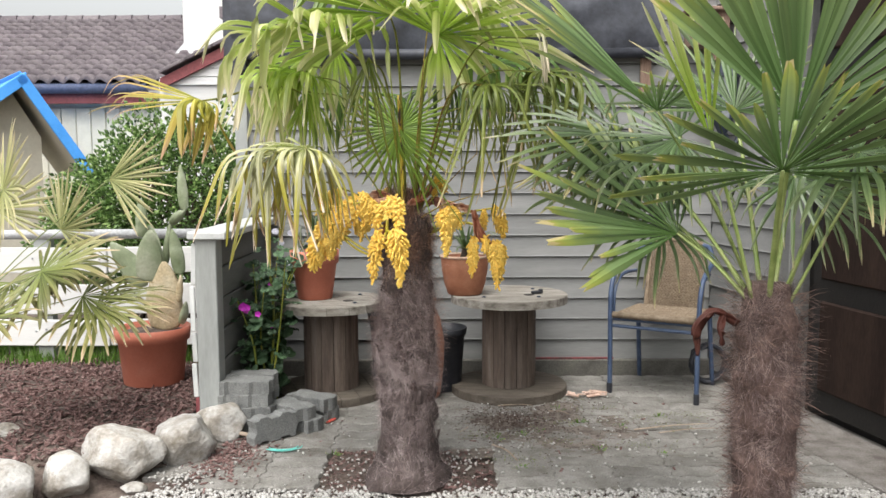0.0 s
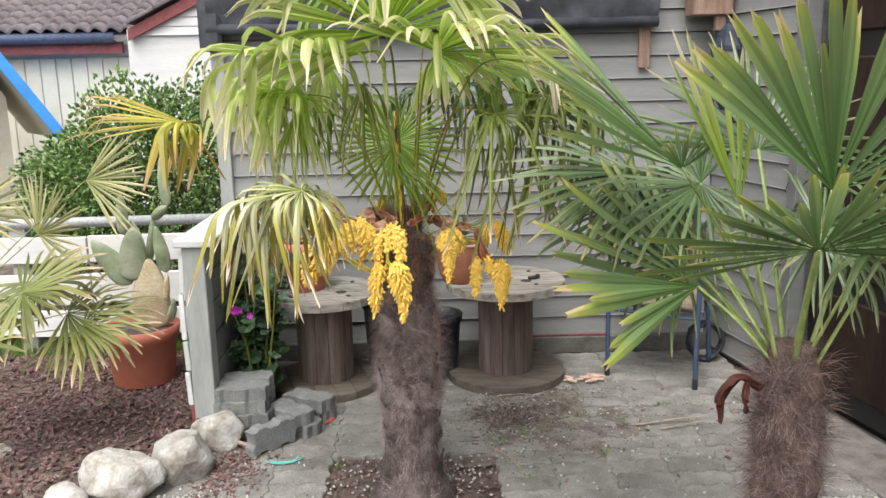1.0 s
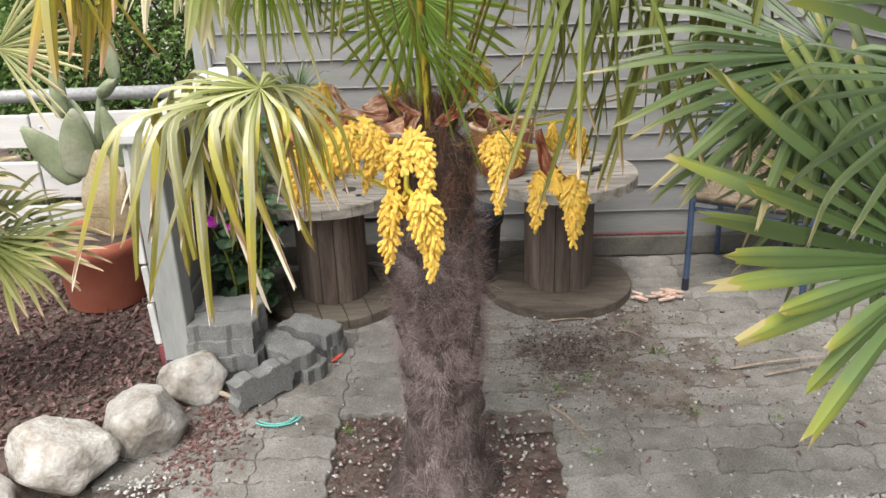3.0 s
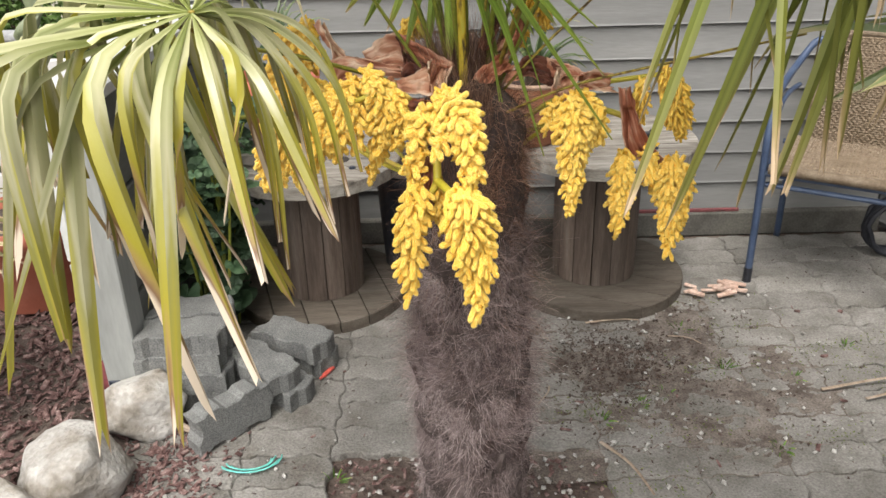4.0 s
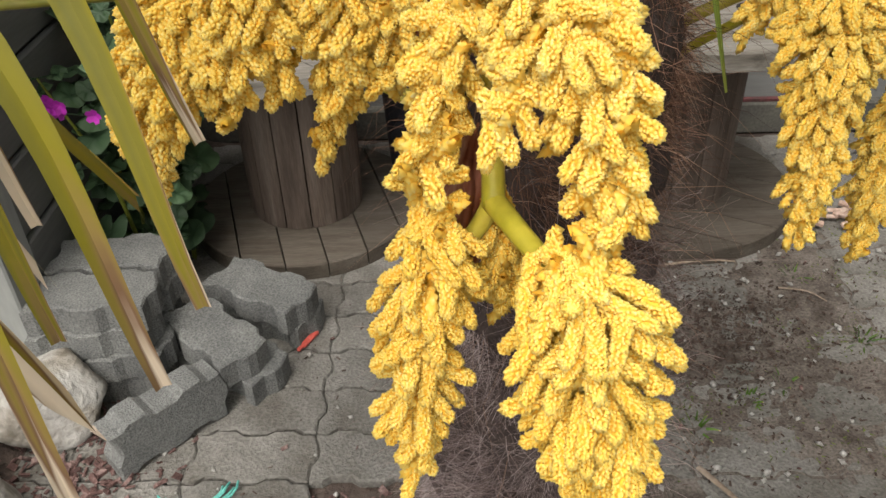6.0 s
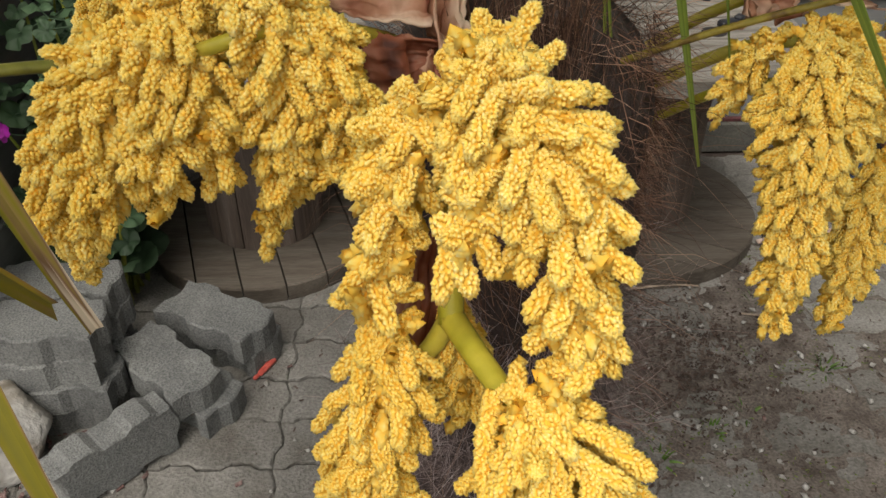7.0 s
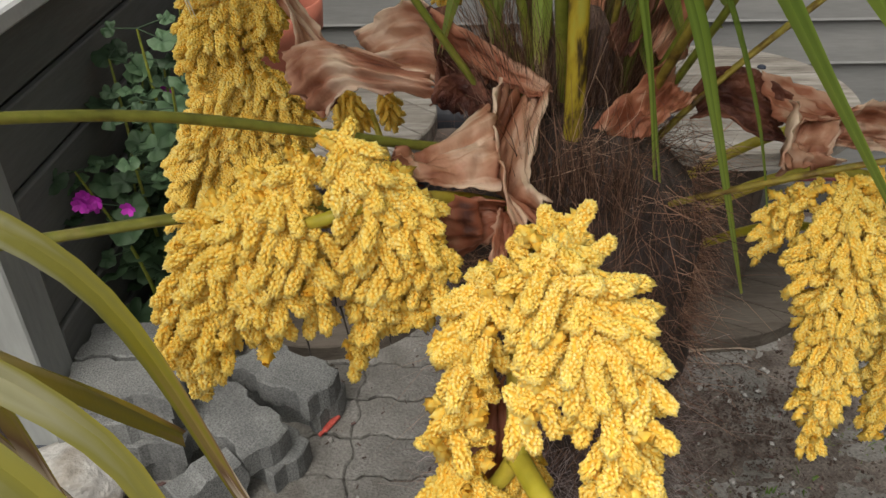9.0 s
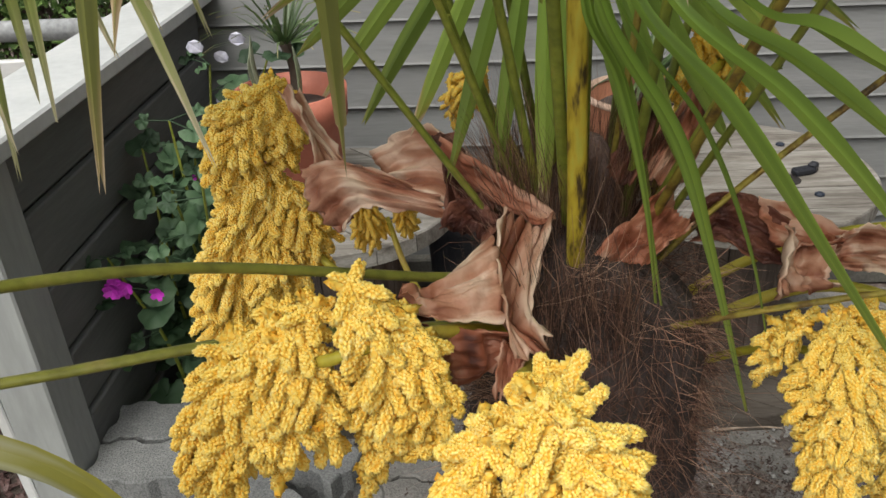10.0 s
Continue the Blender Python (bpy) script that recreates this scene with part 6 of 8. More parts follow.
LEAVES1 = [
    # crown, hub, axis, normal, R, n, spread, droop, material, seed, bend, messy
    ((-0.09, -0.04, 1.03), (-0.025, 2.97, 1.25), (-1, -0.12, 0.06), (-0.05, -0.1, 1), 0.43, 31, 240, 1.1, "leaf_front", 1, (0.16, 0.5), 0.8),
    ((-0.09, -0.04, 1.03), (-0.07, 2.985, 1.235), (-0.85, -0.45, -0.05), (-0.1, -0.2, 1), 0.38, 20, 190, 1.1, "leaf_front", 22, (0.25, 0.5), 0.8),
    ((-0.04, -0.02, 1.0), (-0.47, 3.41, 1.43), (-1, -0.1, 0.14), (0.1, -0.75, 0.6), 0.36, 11, 46, 0.55, "leaf_yellow", 2, (0.7, 0.95), 0.5),
    ((-0.04, -0.02, 1.0), (-0.465, 3.412, 1.428), (-0.3, -0.5, 0.1), (0.1, -0.3, 1), 0.27, 18, 300, 1.2, "leaf_yellow", 18, (0.08, 0.3), 0.8),
    ((0.0, -0.03, 0.98), (0.23, 3.58, 1.335), (0.05, -0.25, -1), (0, -1, 0.1), 0.27, 40, 330, 0.12, "leaf_mid", 3, (0.4, 0.8), 0.2),
    ((0.05, -0.02, 1.0), (0.72, 3.16, 1.5), (0.8, -0.1, -0.05), (0.1, -0.2, 1), 0.44, 30, 280, 1.1, "leaf_olive", 17, (0.15, 0.45), 0.8),
    ((0.04, -0.03, 1.0), (0.545, 3.08, 1.45), (0.7, -0.1, -0.1), (0.2, -0.2, 1), 0.46, 40, 290, 1.1, "leaf_olive", 4, (0.12, 0.4), 0.8),
    ((0.04, -0.03, 1.0), (0.38, 3.3, 1.64), (0.85, -0.25, 0.02), (-0.1, 0.35, 1), 0.52, 40, 240, 0.5, "leaf_bright", 5, (0.5, 0.9), 0.35),
    ((0.0, -0.02, 1.0), (0.22, 3.25, 1.7), (-0.1, -0.6, 0.55), (0, 0.7, 0.6), 0.5, 40, 250, 0.6, "leaf_bright", 6, (0.5, 0.9), 0.4),
    ((-0.03, 0.0, 1.0), (0.02, 3.36, 1.62), (-0.85, -0.2, 0.1), (0.1, 0.3, 1), 0.52, 38, 240, 0.9, "leaf_bright", 7, (0.45, 0.85), 0.5),
    ((-0.03, 0.03, 1.0), (-0.17, 3.6, 1.58), (-0.6, 0.1, 0.0), (0, -0.3, 1), 0.4, 34, 270, 1.05, "leaf_bright", 8, (0.15, 0.5), 0.7),
    ((0.04, 0.03, 1.0), (0.6, 3.7, 1.6), (0.7, 0.25, 0.1), (0, -0.3, 1), 0.45, 36, 270, 0.9, "leaf_green", 9, (0.3, 0.7), 0.4),
    ((-0.02, 0.05, 1.0), (0.05, 3.85, 1.5), (-0.2, 0.8, 0.0), (0, 0.2, 1), 0.45, 34, 270, 1.0, "leaf_green", 10, (0.25, 0.6), 0.4),
    ((0.03, 0.05, 1.0), (0.4, 3.9, 1.52), (0.3, 0.8, 0.1), (0, 0.2, 1), 0.45, 34, 270, 0.9, "leaf_dark", 11, (0.25, 0.6), 0.4),
    ((0.02, 0.0, 1.0), (0.42, 3.42, 1.9), (0.4, -0.2, 0.9), (-0.5, 0.6, 0.3), 0.5, 40, 260, 0.4, "leaf_bright", 12, (0.5, 0.9), 0.3),
    ((-0.02, 0.0, 1.0), (0.1, 3.6, 1.95), (-0.4, 0.2, 0.9), (0.5, -0.6, 0.3), 0.5, 40, 260, 0.4, "leaf_green", 13, (0.5, 0.9), 0.3),
    ((0.04, 0.0, 1.0), (0.68, 3.06, 1.6), (0.5, -0.5, 0.1), (0.0, 0.1, 1), 0.17, 5, 60, 1.2, "leaf_dead", 14, (0.15, 0.3), 0.5),
    ((-0.03, 0.0, 1.0), (-0.09, 3.4, 1.46), (0.05, 0.05, -1), (0.1, -1, 0.1), 0.29, 13, 75, 0.6, "leaf_bright", 20, (0.3, 0.6), 0.5),
    ((-0.01, -0.03, 1.0), (0.15, 3.2, 1.55), (-0.02, 0.0, -1), (0.1, -1, 0.1), 0.27, 9, 60, 0.6, "leaf_olive", 21, (0.3, 0.6), 0.5),
    ((-0.04, 0.02, 1.0), (-0.1, 3.4, 1.52), (-0.5, -0.3, 0.1), (0.1, -0.1, 1), 0.39, 30, 260, 1.05, "leaf_bright", 15, (0.2, 0.5), 0.7),
]
for c, hub, ax_, nr_, R, n, spread, droop, m_, seed, bend, messy in LEAVES1:
    fan_leaf(palm, P1, Vector((-0.07, 3.17, 1.19)) if seed in (1, 22) else P1 + Vector((c[0] * 0.6, 0.055 + c[1] * 0.5, 0.98)), hub, ax_, nr_, R, n, spread, droop, m_, seed, {3: 0.6, 5: 0.6, 6: 0.6, 7: 0.6, 12: 0.6, 13: 0.55, 8: 0.5, 15: 0.5, 9: 0.5}.get(seed, 0.4), arch=0.02 if seed in (1, 22) else 0.3, pr=0.0038, petiole="petiole_old" if seed in (1, 22, 3, 4, 12) else "petiole", bend=bend, messy=messy, tip=0.5 if seed in (1, 22, 4, 17) else 0.2, width={1: 0.8, 3: 0.66, 4: 0.5, 5: 1.0, 8: 0.9, 15: 0.9, 13: 1.0, 9: 0.9, 6: 1.0, 7: 0.95, 12: 1.0, 17: 0.5, 20: 0.85, 21: 0.7, 22: 0.6}.get(seed, 0.75))
sh = Shape(P1)
sh.tube(curve([(0.25, 3.475, 0.97), (0.247, 3.46, 1.03), (0.246, 3.458, 1.1), (0.243, 3.455, 1.2), (0.235, 3.45, 1.45)], 8), 0.0068, 10, flat=0.6)
part("petiole", sh, M["petiole_yellow"], palm, "stout yellow leaf stalk with dark flecks", True)
# long folded segments that bow out of the lowest leaf and hang
r = rng(313)
for line in ([(0.03, 3.045, 1.225), (0.09, 3.075, 1.155), (0.116, 3.065, 1.05)], [(0.015, 3.03, 1.222), (0.062, 3.045, 1.135), (0.083, 3.03, 1.0)], [(0.0, 3.0, 1.235), (0.03, 3.0, 1.12), (0.036, 2.98, 0.97)],
             [(0.03, 3.07, 1.228), (0.075, 3.11, 1.18), (0.105, 3.12, 1.07)], [(0.01, 3.06, 1.215), (0.045, 3.085, 1.14), (0.06, 3.085, 1.02)], [(0.02, 3.05, 1.218), (0.075, 3.07, 1.135), (0.098, 3.065, 1.02)], [(0.0, 3.07, 1.222), (0.03, 3.11, 1.16), (0.045, 3.12, 1.04)], [(0.0, 3.02, 1.22), (0.015, 3.04, 1.12), (0.02, 3.03, 0.98)], [(-0.02, 3.05, 1.25), (0.0, 3.1, 1.17), (0.01, 3.12, 1.03)]):
    sh = Shape(P1)
    c = curve([(-0.025, 2.97, 1.25)] + line, 8)
    w0, turn = r.uniform(0.0042, 0.0056), r.uniform(-0.5, 0.5)
    pts, al = [], []
    for k, p in enumerate(c):
        u = k / (len(c) - 1)
        q = (c[min(k + 1, len(c) - 1)] - c[max(k - 1, 0)]).normalized()
        t = q.cross(Vector((0.35, -0.75, 0.55))).normalized()
        nl = q.cross(t)
        t = t * math.cos(turn * u) + nl * math.sin(turn * u)
        nl = q.cross(t)
        wd = w0 * min(1.0, 0.3 + 2 * u) * (1 - 0.55 * max(0, u - 0.55) / 0.45)
        pts += [p + t * wd * e - nl * wd * 0.5 * abs(e) for e in (-1, -0.5, 0, 0, 0.5, 1)]
        al += [u * 0.97 + 0.03 * abs(e) for e in (-1, -0.5, 0, 0, 0.5, 1)]
    s0 = r.uniform(0.3, 0.7)
    cols = [s0 + r.uniform(-0.25, 0.25) for e in range(6)]
    sh.add(pts, [(6 * k + e, 6 * k + e + 1, 6 * k + e + 7, 6 * k + e + 6) for k in range(len(c) - 1) for e in (0, 1, 3, 4)], al, cols * len(c))
    part("leaf_segment", sh, M["leaf_front"], palm, "long folded leaf segment with a dry tip", True)
# segments of the fan before the crown that hang down past it
for line, wide in (
        ([(0.245, 3.355, 1.322), (0.238, 3.37, 1.253), (0.263, 3.4, 1.198), (0.289, 3.43, 1.104), (0.308, 3.45, 0.99)], 0.0028),
        ([(0.245, 3.355, 1.322), (0.241, 3.37, 1.253), (0.269, 3.41, 1.188), (0.293, 3.435, 1.088), (0.321, 3.455, 0.95)], 0.002),
        ([(0.245, 3.355, 1.322), (0.245, 3.36, 1.255), (0.296, 3.39, 1.167), (0.328, 3.41, 1.081), (0.374, 3.43, 0.933)], 0.0048),
        ([(0.245, 3.355, 1.322), (0.254, 3.35, 1.254), (0.308, 3.38, 1.178), (0.35, 3.4, 1.086), (0.382, 3.42, 0.982)], 0.0016),
        ([(0.245, 3.355, 1.322), (0.26, 3.34, 1.259), (0.31, 3.335, 1.204), (0.367, 3.345, 1.125), (0.466, 3.355, 0.983)], 0.005),
        ([(0.245, 3.355, 1.322), (0.273, 3.32, 1.263), (0.329, 3.315, 1.217), (0.385, 3.32, 1.158), (0.442, 3.33, 1.087)], 0.005),
        ([(0.245, 3.355, 1.322), (0.284, 3.31, 1.265), (0.325, 3.3, 1.24), (0.367, 3.3, 1.208), (0.423, 3.3, 1.161)], 0.0048),
        ([(0.245, 3.355, 1.322), (0.295, 3.29, 1.269), (0.319, 3.27, 1.262), (0.342, 3.26, 1.25), (0.378, 3.25, 1.229)], 0.0052)):
    sh = Shape(P1)
    c = curve(line, 8)
    pts, al = [], []
    for k, p in enumerate(c):
        u = k / (len(c) - 1)
        q = (c[min(k + 1, len(c) - 1)] - c[max(k - 1, 0)]).normalized()
        t = q.cross(Vector((-0.2, 0.75, 0.6))).normalized()
        nl = q.cross(t)
        wd = wide * min(1.0, 0.25 + 1.6 * u) * (1 - 0.8 * max(0, u - 0.6) / 0.4)
        pts += [p + t * wd * e - nl * wd * 0.45 * abs(e) for e in (-1, -0.5, 0, 0, 0.5, 1)]
        al += [u * 0.9 + 0.02 * abs(e) for e in (-1, -0.5, 0, 0, 0.5, 1)]
    s0 = r.uniform(0.4, 0.7)
    cols = [s0 + r.uniform(-0.38, 0.38) for e in range(6)]
    sh.add(pts, [(6 * k + e, 6 * k + e + 1, 6 * k + e + 7, 6 * k + e + 6) for k in range(len(c) - 1) for e in (0, 1, 3, 4)], al, cols * len(c))
    part("leaf_segment", sh, M["leaf_mid"], palm, "long green leaf segment hanging past the crown", True)
# bare older petioles
for line in ([(0.19, 3.46, 1.04), (0.153, 3.42, 1.059), (0.025, 3.33, 1.122), (-0.05, 3.25, 1.158), (-0.072, 3.16, 1.195)], [(0.2, 3.45, 1.0), (0.03, 3.4, 1.023), (-0.102, 3.34, 1.036), (-0.234, 3.28, 1.049)], [(0.26, 3.48, 0.95), (0.3, 3.445, 0.995), (0.39, 3.4, 1.049), (0.486, 3.37, 1.082), (0.7, 3.28, 1.15)], [(0.26, 3.5, 0.96), (0.31, 3.5, 1.02), (0.372, 3.5, 1.089), (0.52, 3.48, 1.24)]):
    sh = Shape(P1)
    c = curve(line, 8)
    thick = 0.0055 if line[-1][0] < 0 else 0.004
    sh.tube(c, [thick - 0.00004 * k for k in range(len(c))], 8, flat=0.65)
    part("petiole", sh, M["petiole_bare" if line[-1][0] < 0 else "petiole_old"], palm, "bare speckled yellow-brown leaf stalk", True)

# flower clusters: front pair, sides and back
cluster(palm, P1, [
    ([(0.218, 3.288, 1.078), (0.222, 3.255, 1.068), (0.237, 3.228, 1.052), (0.246, 3.207, 1.03), (0.247, 3.19, 1.0), (0.243, 3.172, 0.972)], [0.012, 0.027, 0.031, 0.027, 0.018, 0.005], 1.1, 1.1, 0.95),
    ([(0.207, 3.282, 1.066), (0.189, 3.264, 1.053), (0.179, 3.25, 1.025), (0.171, 3.238, 0.998), (0.159, 3.228, 0.97)], [0.007, 0.015, 0.018, 0.015, 0.004], 1.1, 1.08, 0.95),
    ([(0.214, 3.268, 1.062), (0.212, 3.238, 1.05), (0.208, 3.218, 1.034), (0.199, 3.204, 1.014)], [0.01, 0.018, 0.014, 0.004], 1.1, 1.1, 0.95),
], [([(0.225, 3.46, 0.95), (0.212, 3.385, 1.01), (0.204, 3.32, 1.04), (0.202, 3.278, 1.03), (0.202, 3.25, 0.99), (0.202, 3.236, 0.968)], 0.005, 0.006)], 101, FINE, 0.93, 0.6, [
    ((0.222, 3.276, 1.07), (0.237, 3.287, 1.096)), ((0.226, 3.268, 1.066), (0.247, 3.272, 1.084)), ((0.216, 3.28, 1.068), (0.214, 3.29, 1.092)), ((0.205, 3.275, 1.065), (0.197, 3.284, 1.076)),
    ((0.235, 3.245, 1.063), (0.262, 3.233, 1.067)), ((0.232, 3.255, 1.066), (0.256, 3.25, 1.074)), ((0.185, 3.26, 1.052), (0.16, 3.253, 1.057)), ((0.182, 3.25, 1.04), (0.159, 3.242, 1.033)), ((0.19, 3.26, 1.055), (0.181, 3.262, 1.074)),
    ((0.207, 3.225, 1.045), (0.196, 3.202, 1.009))])
cluster(palm, P1, [
    ([(0.176, 3.23, 0.962), (0.171, 3.224, 0.938), (0.164, 3.217, 0.9), (0.16, 3.212, 0.853), (0.158, 3.206, 0.798)], [0.014, 0.026, 0.027, 0.021, 0.006], 0.9, 1.12),
    ([(0.206, 3.25, 0.95), (0.21, 3.25, 0.92), (0.207, 3.25, 0.89)], [0.012, 0.016, 0.004], 0.7, 0.95),
    ([(0.228, 3.182, 0.968), (0.238, 3.168, 0.95), (0.245, 3.165, 0.92), (0.25, 3.162, 0.867), (0.254, 3.154, 0.792)], [0.018, 0.037, 0.041, 0.029, 0.007], 0.9, 1.12),
], [([(0.202, 3.238, 0.97), (0.212, 3.216, 0.968), (0.226, 3.187, 0.964), (0.234, 3.16, 0.955), (0.242, 3.14, 0.94)], 0.0062, 0.004), ([(0.202, 3.24, 0.968), (0.193, 3.237, 0.953), (0.178, 3.23, 0.94)], 0.0055, 0.004)], 102, FINE, 0.84, 0.5)
cluster(palm, P1, [
    ([(0.108, 3.35, 1.088), (0.12, 3.335, 1.07), (0.125, 3.33, 1.04), (0.119, 3.338, 0.995), (0.1, 3.354, 0.93)], [0.015, 0.026, 0.026, 0.02, 0.006]),
    ([(0.125, 3.348, 1.078), (0.143, 3.335, 1.058), (0.15, 3.322, 1.032), (0.143, 3.322, 0.99)], [0.012, 0.018, 0.017, 0.006]),
    ([(0.08, 3.348, 1.083), (0.072, 3.338, 1.06), (0.086, 3.325, 1.03), (0.084, 3.33, 0.985)], [0.012, 0.022, 0.022, 0.007]),
    ([(0.06, 3.352, 1.072), (0.042, 3.337, 1.042), (0.033, 3.327, 1.012), (0.026, 3.313, 0.988), (0.018, 3.306, 0.964)], [0.012, 0.024, 0.026, 0.02, 0.006]),
    ([(0.065, 3.332, 1.05), (0.06, 3.322, 1.015), (0.054, 3.32, 0.972)], [0.018, 0.021, 0.006]),
    ([(0.035, 3.36, 1.05), (0.01, 3.35, 1.01), (0.0, 3.34, 0.965), (-0.004, 3.34, 0.92)], [0.014, 0.026, 0.026, 0.007]),
], [([(0.22, 3.45, 0.99), (0.17, 3.382, 1.042), (0.127, 3.334, 1.068), (0.096, 3.322, 1.064), (0.07, 3.332, 1.05), (0.05, 3.345, 1.02)], 0.0052, 0.0028)], 103, SEMI, 0.9, 0.55, [
    ((0.02, 3.34, 1.0), (-0.008, 3.333, 0.985)), ((0.15, 3.325, 1.055), (0.162, 3.311, 1.03)), ((0.12, 3.345, 1.078), (0.11, 3.348, 1.098))])
cluster(palm, P1, [
    ([(-0.045, 3.71, 1.0), (-0.072, 3.71, 0.955), (-0.103, 3.703, 0.885), (-0.122, 3.695, 0.82), (-0.136, 3.7, 0.782)], [0.026, 0.05, 0.052, 0.036, 0.01]),
    ([(-0.028, 3.71, 0.985), (-0.012, 3.705, 0.95), (0.0, 3.7, 0.905)], [0.024, 0.036, 0.012]),
    ([(-0.05, 3.7, 0.96), (-0.05, 3.695, 0.9), (-0.062, 3.69, 0.83)], [0.03, 0.044, 0.012]),
], [([(0.24, 3.53, 0.85), (0.16, 3.59, 0.85), (0.08, 3.65, 0.87), (0.0, 3.69, 0.92), (-0.04, 3.7, 0.97)], 0.005, 0.004)], 104, SEMI, 1.0, 0.6)
cluster(palm, P1, [
    ([(-0.036, 3.72, 1.086), (-0.062, 3.72, 1.062), (-0.086, 3.715, 1.02), (-0.096, 3.71, 0.985)], [0.022, 0.04, 0.038, 0.01]),
    ([(-0.035, 3.72, 1.085), (-0.03, 3.72, 1.05), (-0.04, 3.72, 1.01)], [0.018, 0.03, 0.012]),
], [([(0.24, 3.53, 0.85), (0.16, 3.6, 0.84), (0.06, 3.68, 0.86), (-0.03, 3.72, 0.93), (-0.04, 3.725, 1.0), (-0.045, 3.72, 1.07)], 0.005, 0.004)], 105, SEMI, 1.0, 0.65)
cluster(palm, P1, [
    ([(0.412, 3.395, 1.034), (0.412, 3.377, 1.015), (0.409, 3.362, 0.978), (0.407, 3.347, 0.93), (0.405, 3.334, 0.87)], [0.014, 0.033, 0.033, 0.022, 0.006], 1.05),
    ([(0.43, 3.395, 1.04), (0.442, 3.387, 1.02), (0.45, 3.387, 0.985), (0.452, 3.385, 0.965)], [0.01, 0.017, 0.016, 0.006], 1.05),
    ([(0.392, 3.405, 1.03), (0.38, 3.41, 1.01), (0.373, 3.413, 0.98)], [0.01, 0.014, 0.005], 1.05),
], [([(0.28, 3.52, 0.88), (0.34, 3.49, 0.93), (0.385, 3.44, 0.985), (0.41, 3.405, 1.005)], 0.0038, 0.0032)], 106, SEMI, 0.74, 0.5)
cluster(palm, P1, [
    ([(0.507, 3.445, 0.925), (0.504, 3.44, 0.893), (0.502, 3.434, 0.848), (0.5, 3.427, 0.785)], [0.014, 0.024, 0.022, 0.005], 0.9),
    ([(0.583, 3.452, 0.905), (0.59, 3.45, 0.87), (0.594, 3.446, 0.82), (0.595, 3.442, 0.742)], [0.018, 0.034, 0.031, 0.006], 0.9),
    ([(0.548, 3.458, 0.925), (0.554, 3.455, 0.89), (0.556, 3.45, 0.86)], [0.012, 0.018, 0.005], 0.9),
    ([(0.605, 3.46, 0.9), (0.617, 3.46, 0.87), (0.616, 3.455, 0.83)], [0.01, 0.016, 0.005], 0.9),
], [([(0.27, 3.52, 0.88), (0.37, 3.53, 0.95), (0.46, 3.53, 0.98), (0.53, 3.5, 0.965), (0.555, 3.478, 0.92)], 0.005, 0.005)], 107, SEMI, 0.8, 0.5)
cluster(palm, P1, [
    ([(0.59, 3.54, 1.035), (0.605, 3.535, 1.0), (0.616, 3.53, 0.96), (0.622, 3.53, 0.925)], [0.016, 0.03, 0.028, 0.008], 0.7),
    ([(0.55, 3.53, 1.02), (0.546, 3.53, 0.99), (0.552, 3.53, 0.955)], [0.012, 0.02, 0.006], 0.7),
], [([(0.27, 3.53, 0.88), (0.36, 3.56, 0.96), (0.46, 3.56, 1.01), (0.59, 3.54, 1.035)], 0.005, 0.004)], 108, ROUGH, 0.7, 0.45)
cluster(palm, P1, [
    ([(0.367, 3.66, 1.148), (0.39, 3.66, 1.122), (0.405, 3.66, 1.092)], [0.016, 0.026, 0.007], 0.7),
    ([(0.355, 3.66, 1.13), (0.36, 3.66, 1.06)], [0.018, 0.008], 0.7),
], [([(0.3, 3.52, 1.02), (0.34, 3.6, 1.1), (0.39, 3.66, 1.135)], 0.0062, 0.004)], 109, ROUGH, 0.7, 0.4)
cluster(palm, P1, [
    ([(0.05, 3.7, 0.97), (0.052, 3.705, 0.945), (0.046, 3.71, 0.922)], [0.016, 0.024, 0.008], 0.6),
    ([(0.092, 3.7, 0.965), (0.094, 3.71, 0.935)], [0.016, 0.007], 0.6),
], [([(0.24, 3.53, 0.85), (0.16, 3.6, 0.86), (0.1, 3.67, 0.9), (0.072, 3.71, 0.955)], 0.004, 0.003)], 110, ROUGH, 0.7, 0.4)
cluster(palm, P1, [
    ([(0.17, 3.74, 1.092), (0.155, 3.74, 1.075), (0.145, 3.74, 1.05)], [0.018, 0.024, 0.008], 0.8),
], [([(0.24, 3.55, 1.02), (0.19, 3.68, 1.07), (0.168, 3.74, 1.09)], 0.006, 0.004)], 111, ROUGH, 0.7, 0.5)

# papery husks, front ones first
husk(palm, P1, [(0.195, 3.48, 1.078), (0.187, 3.43, 1.071), (0.192, 3.385, 1.059), (0.203, 3.352, 1.04)], [(0.234, 3.485, 1.073), (0.221, 3.44, 1.06), (0.215, 3.39, 1.051), (0.224, 3.358, 1.056)], 1, "bract", 0.016, 0.005)
husk(palm, P1, [(0.188, 3.44, 1.079), (0.163, 3.41, 1.07), (0.142, 3.385, 1.06), (0.128, 3.37, 1.07)], [(0.195, 3.375, 1.05), (0.17, 3.37, 1.056), (0.148, 3.365, 1.064), (0.131, 3.362, 1.072)], 2, "bract", -0.008, 0.003)
husk(palm, P1, [(0.148, 3.375, 1.06), (0.13, 3.362, 1.077), (0.11, 3.352, 1.098)], [(0.152, 3.365, 1.054), (0.132, 3.355, 1.072), (0.112, 3.35, 1.093)], 18, "bract_dark", 0.01, 0.0015)
husk(palm, P1, [(0.152, 3.37, 1.053), (0.173, 3.372, 1.049), (0.2, 3.378, 1.042)], [(0.16, 3.37, 1.003), (0.179, 3.375, 1.008), (0.2, 3.37, 1.033)], 3, "bract_rust", 0.01, 0.002)
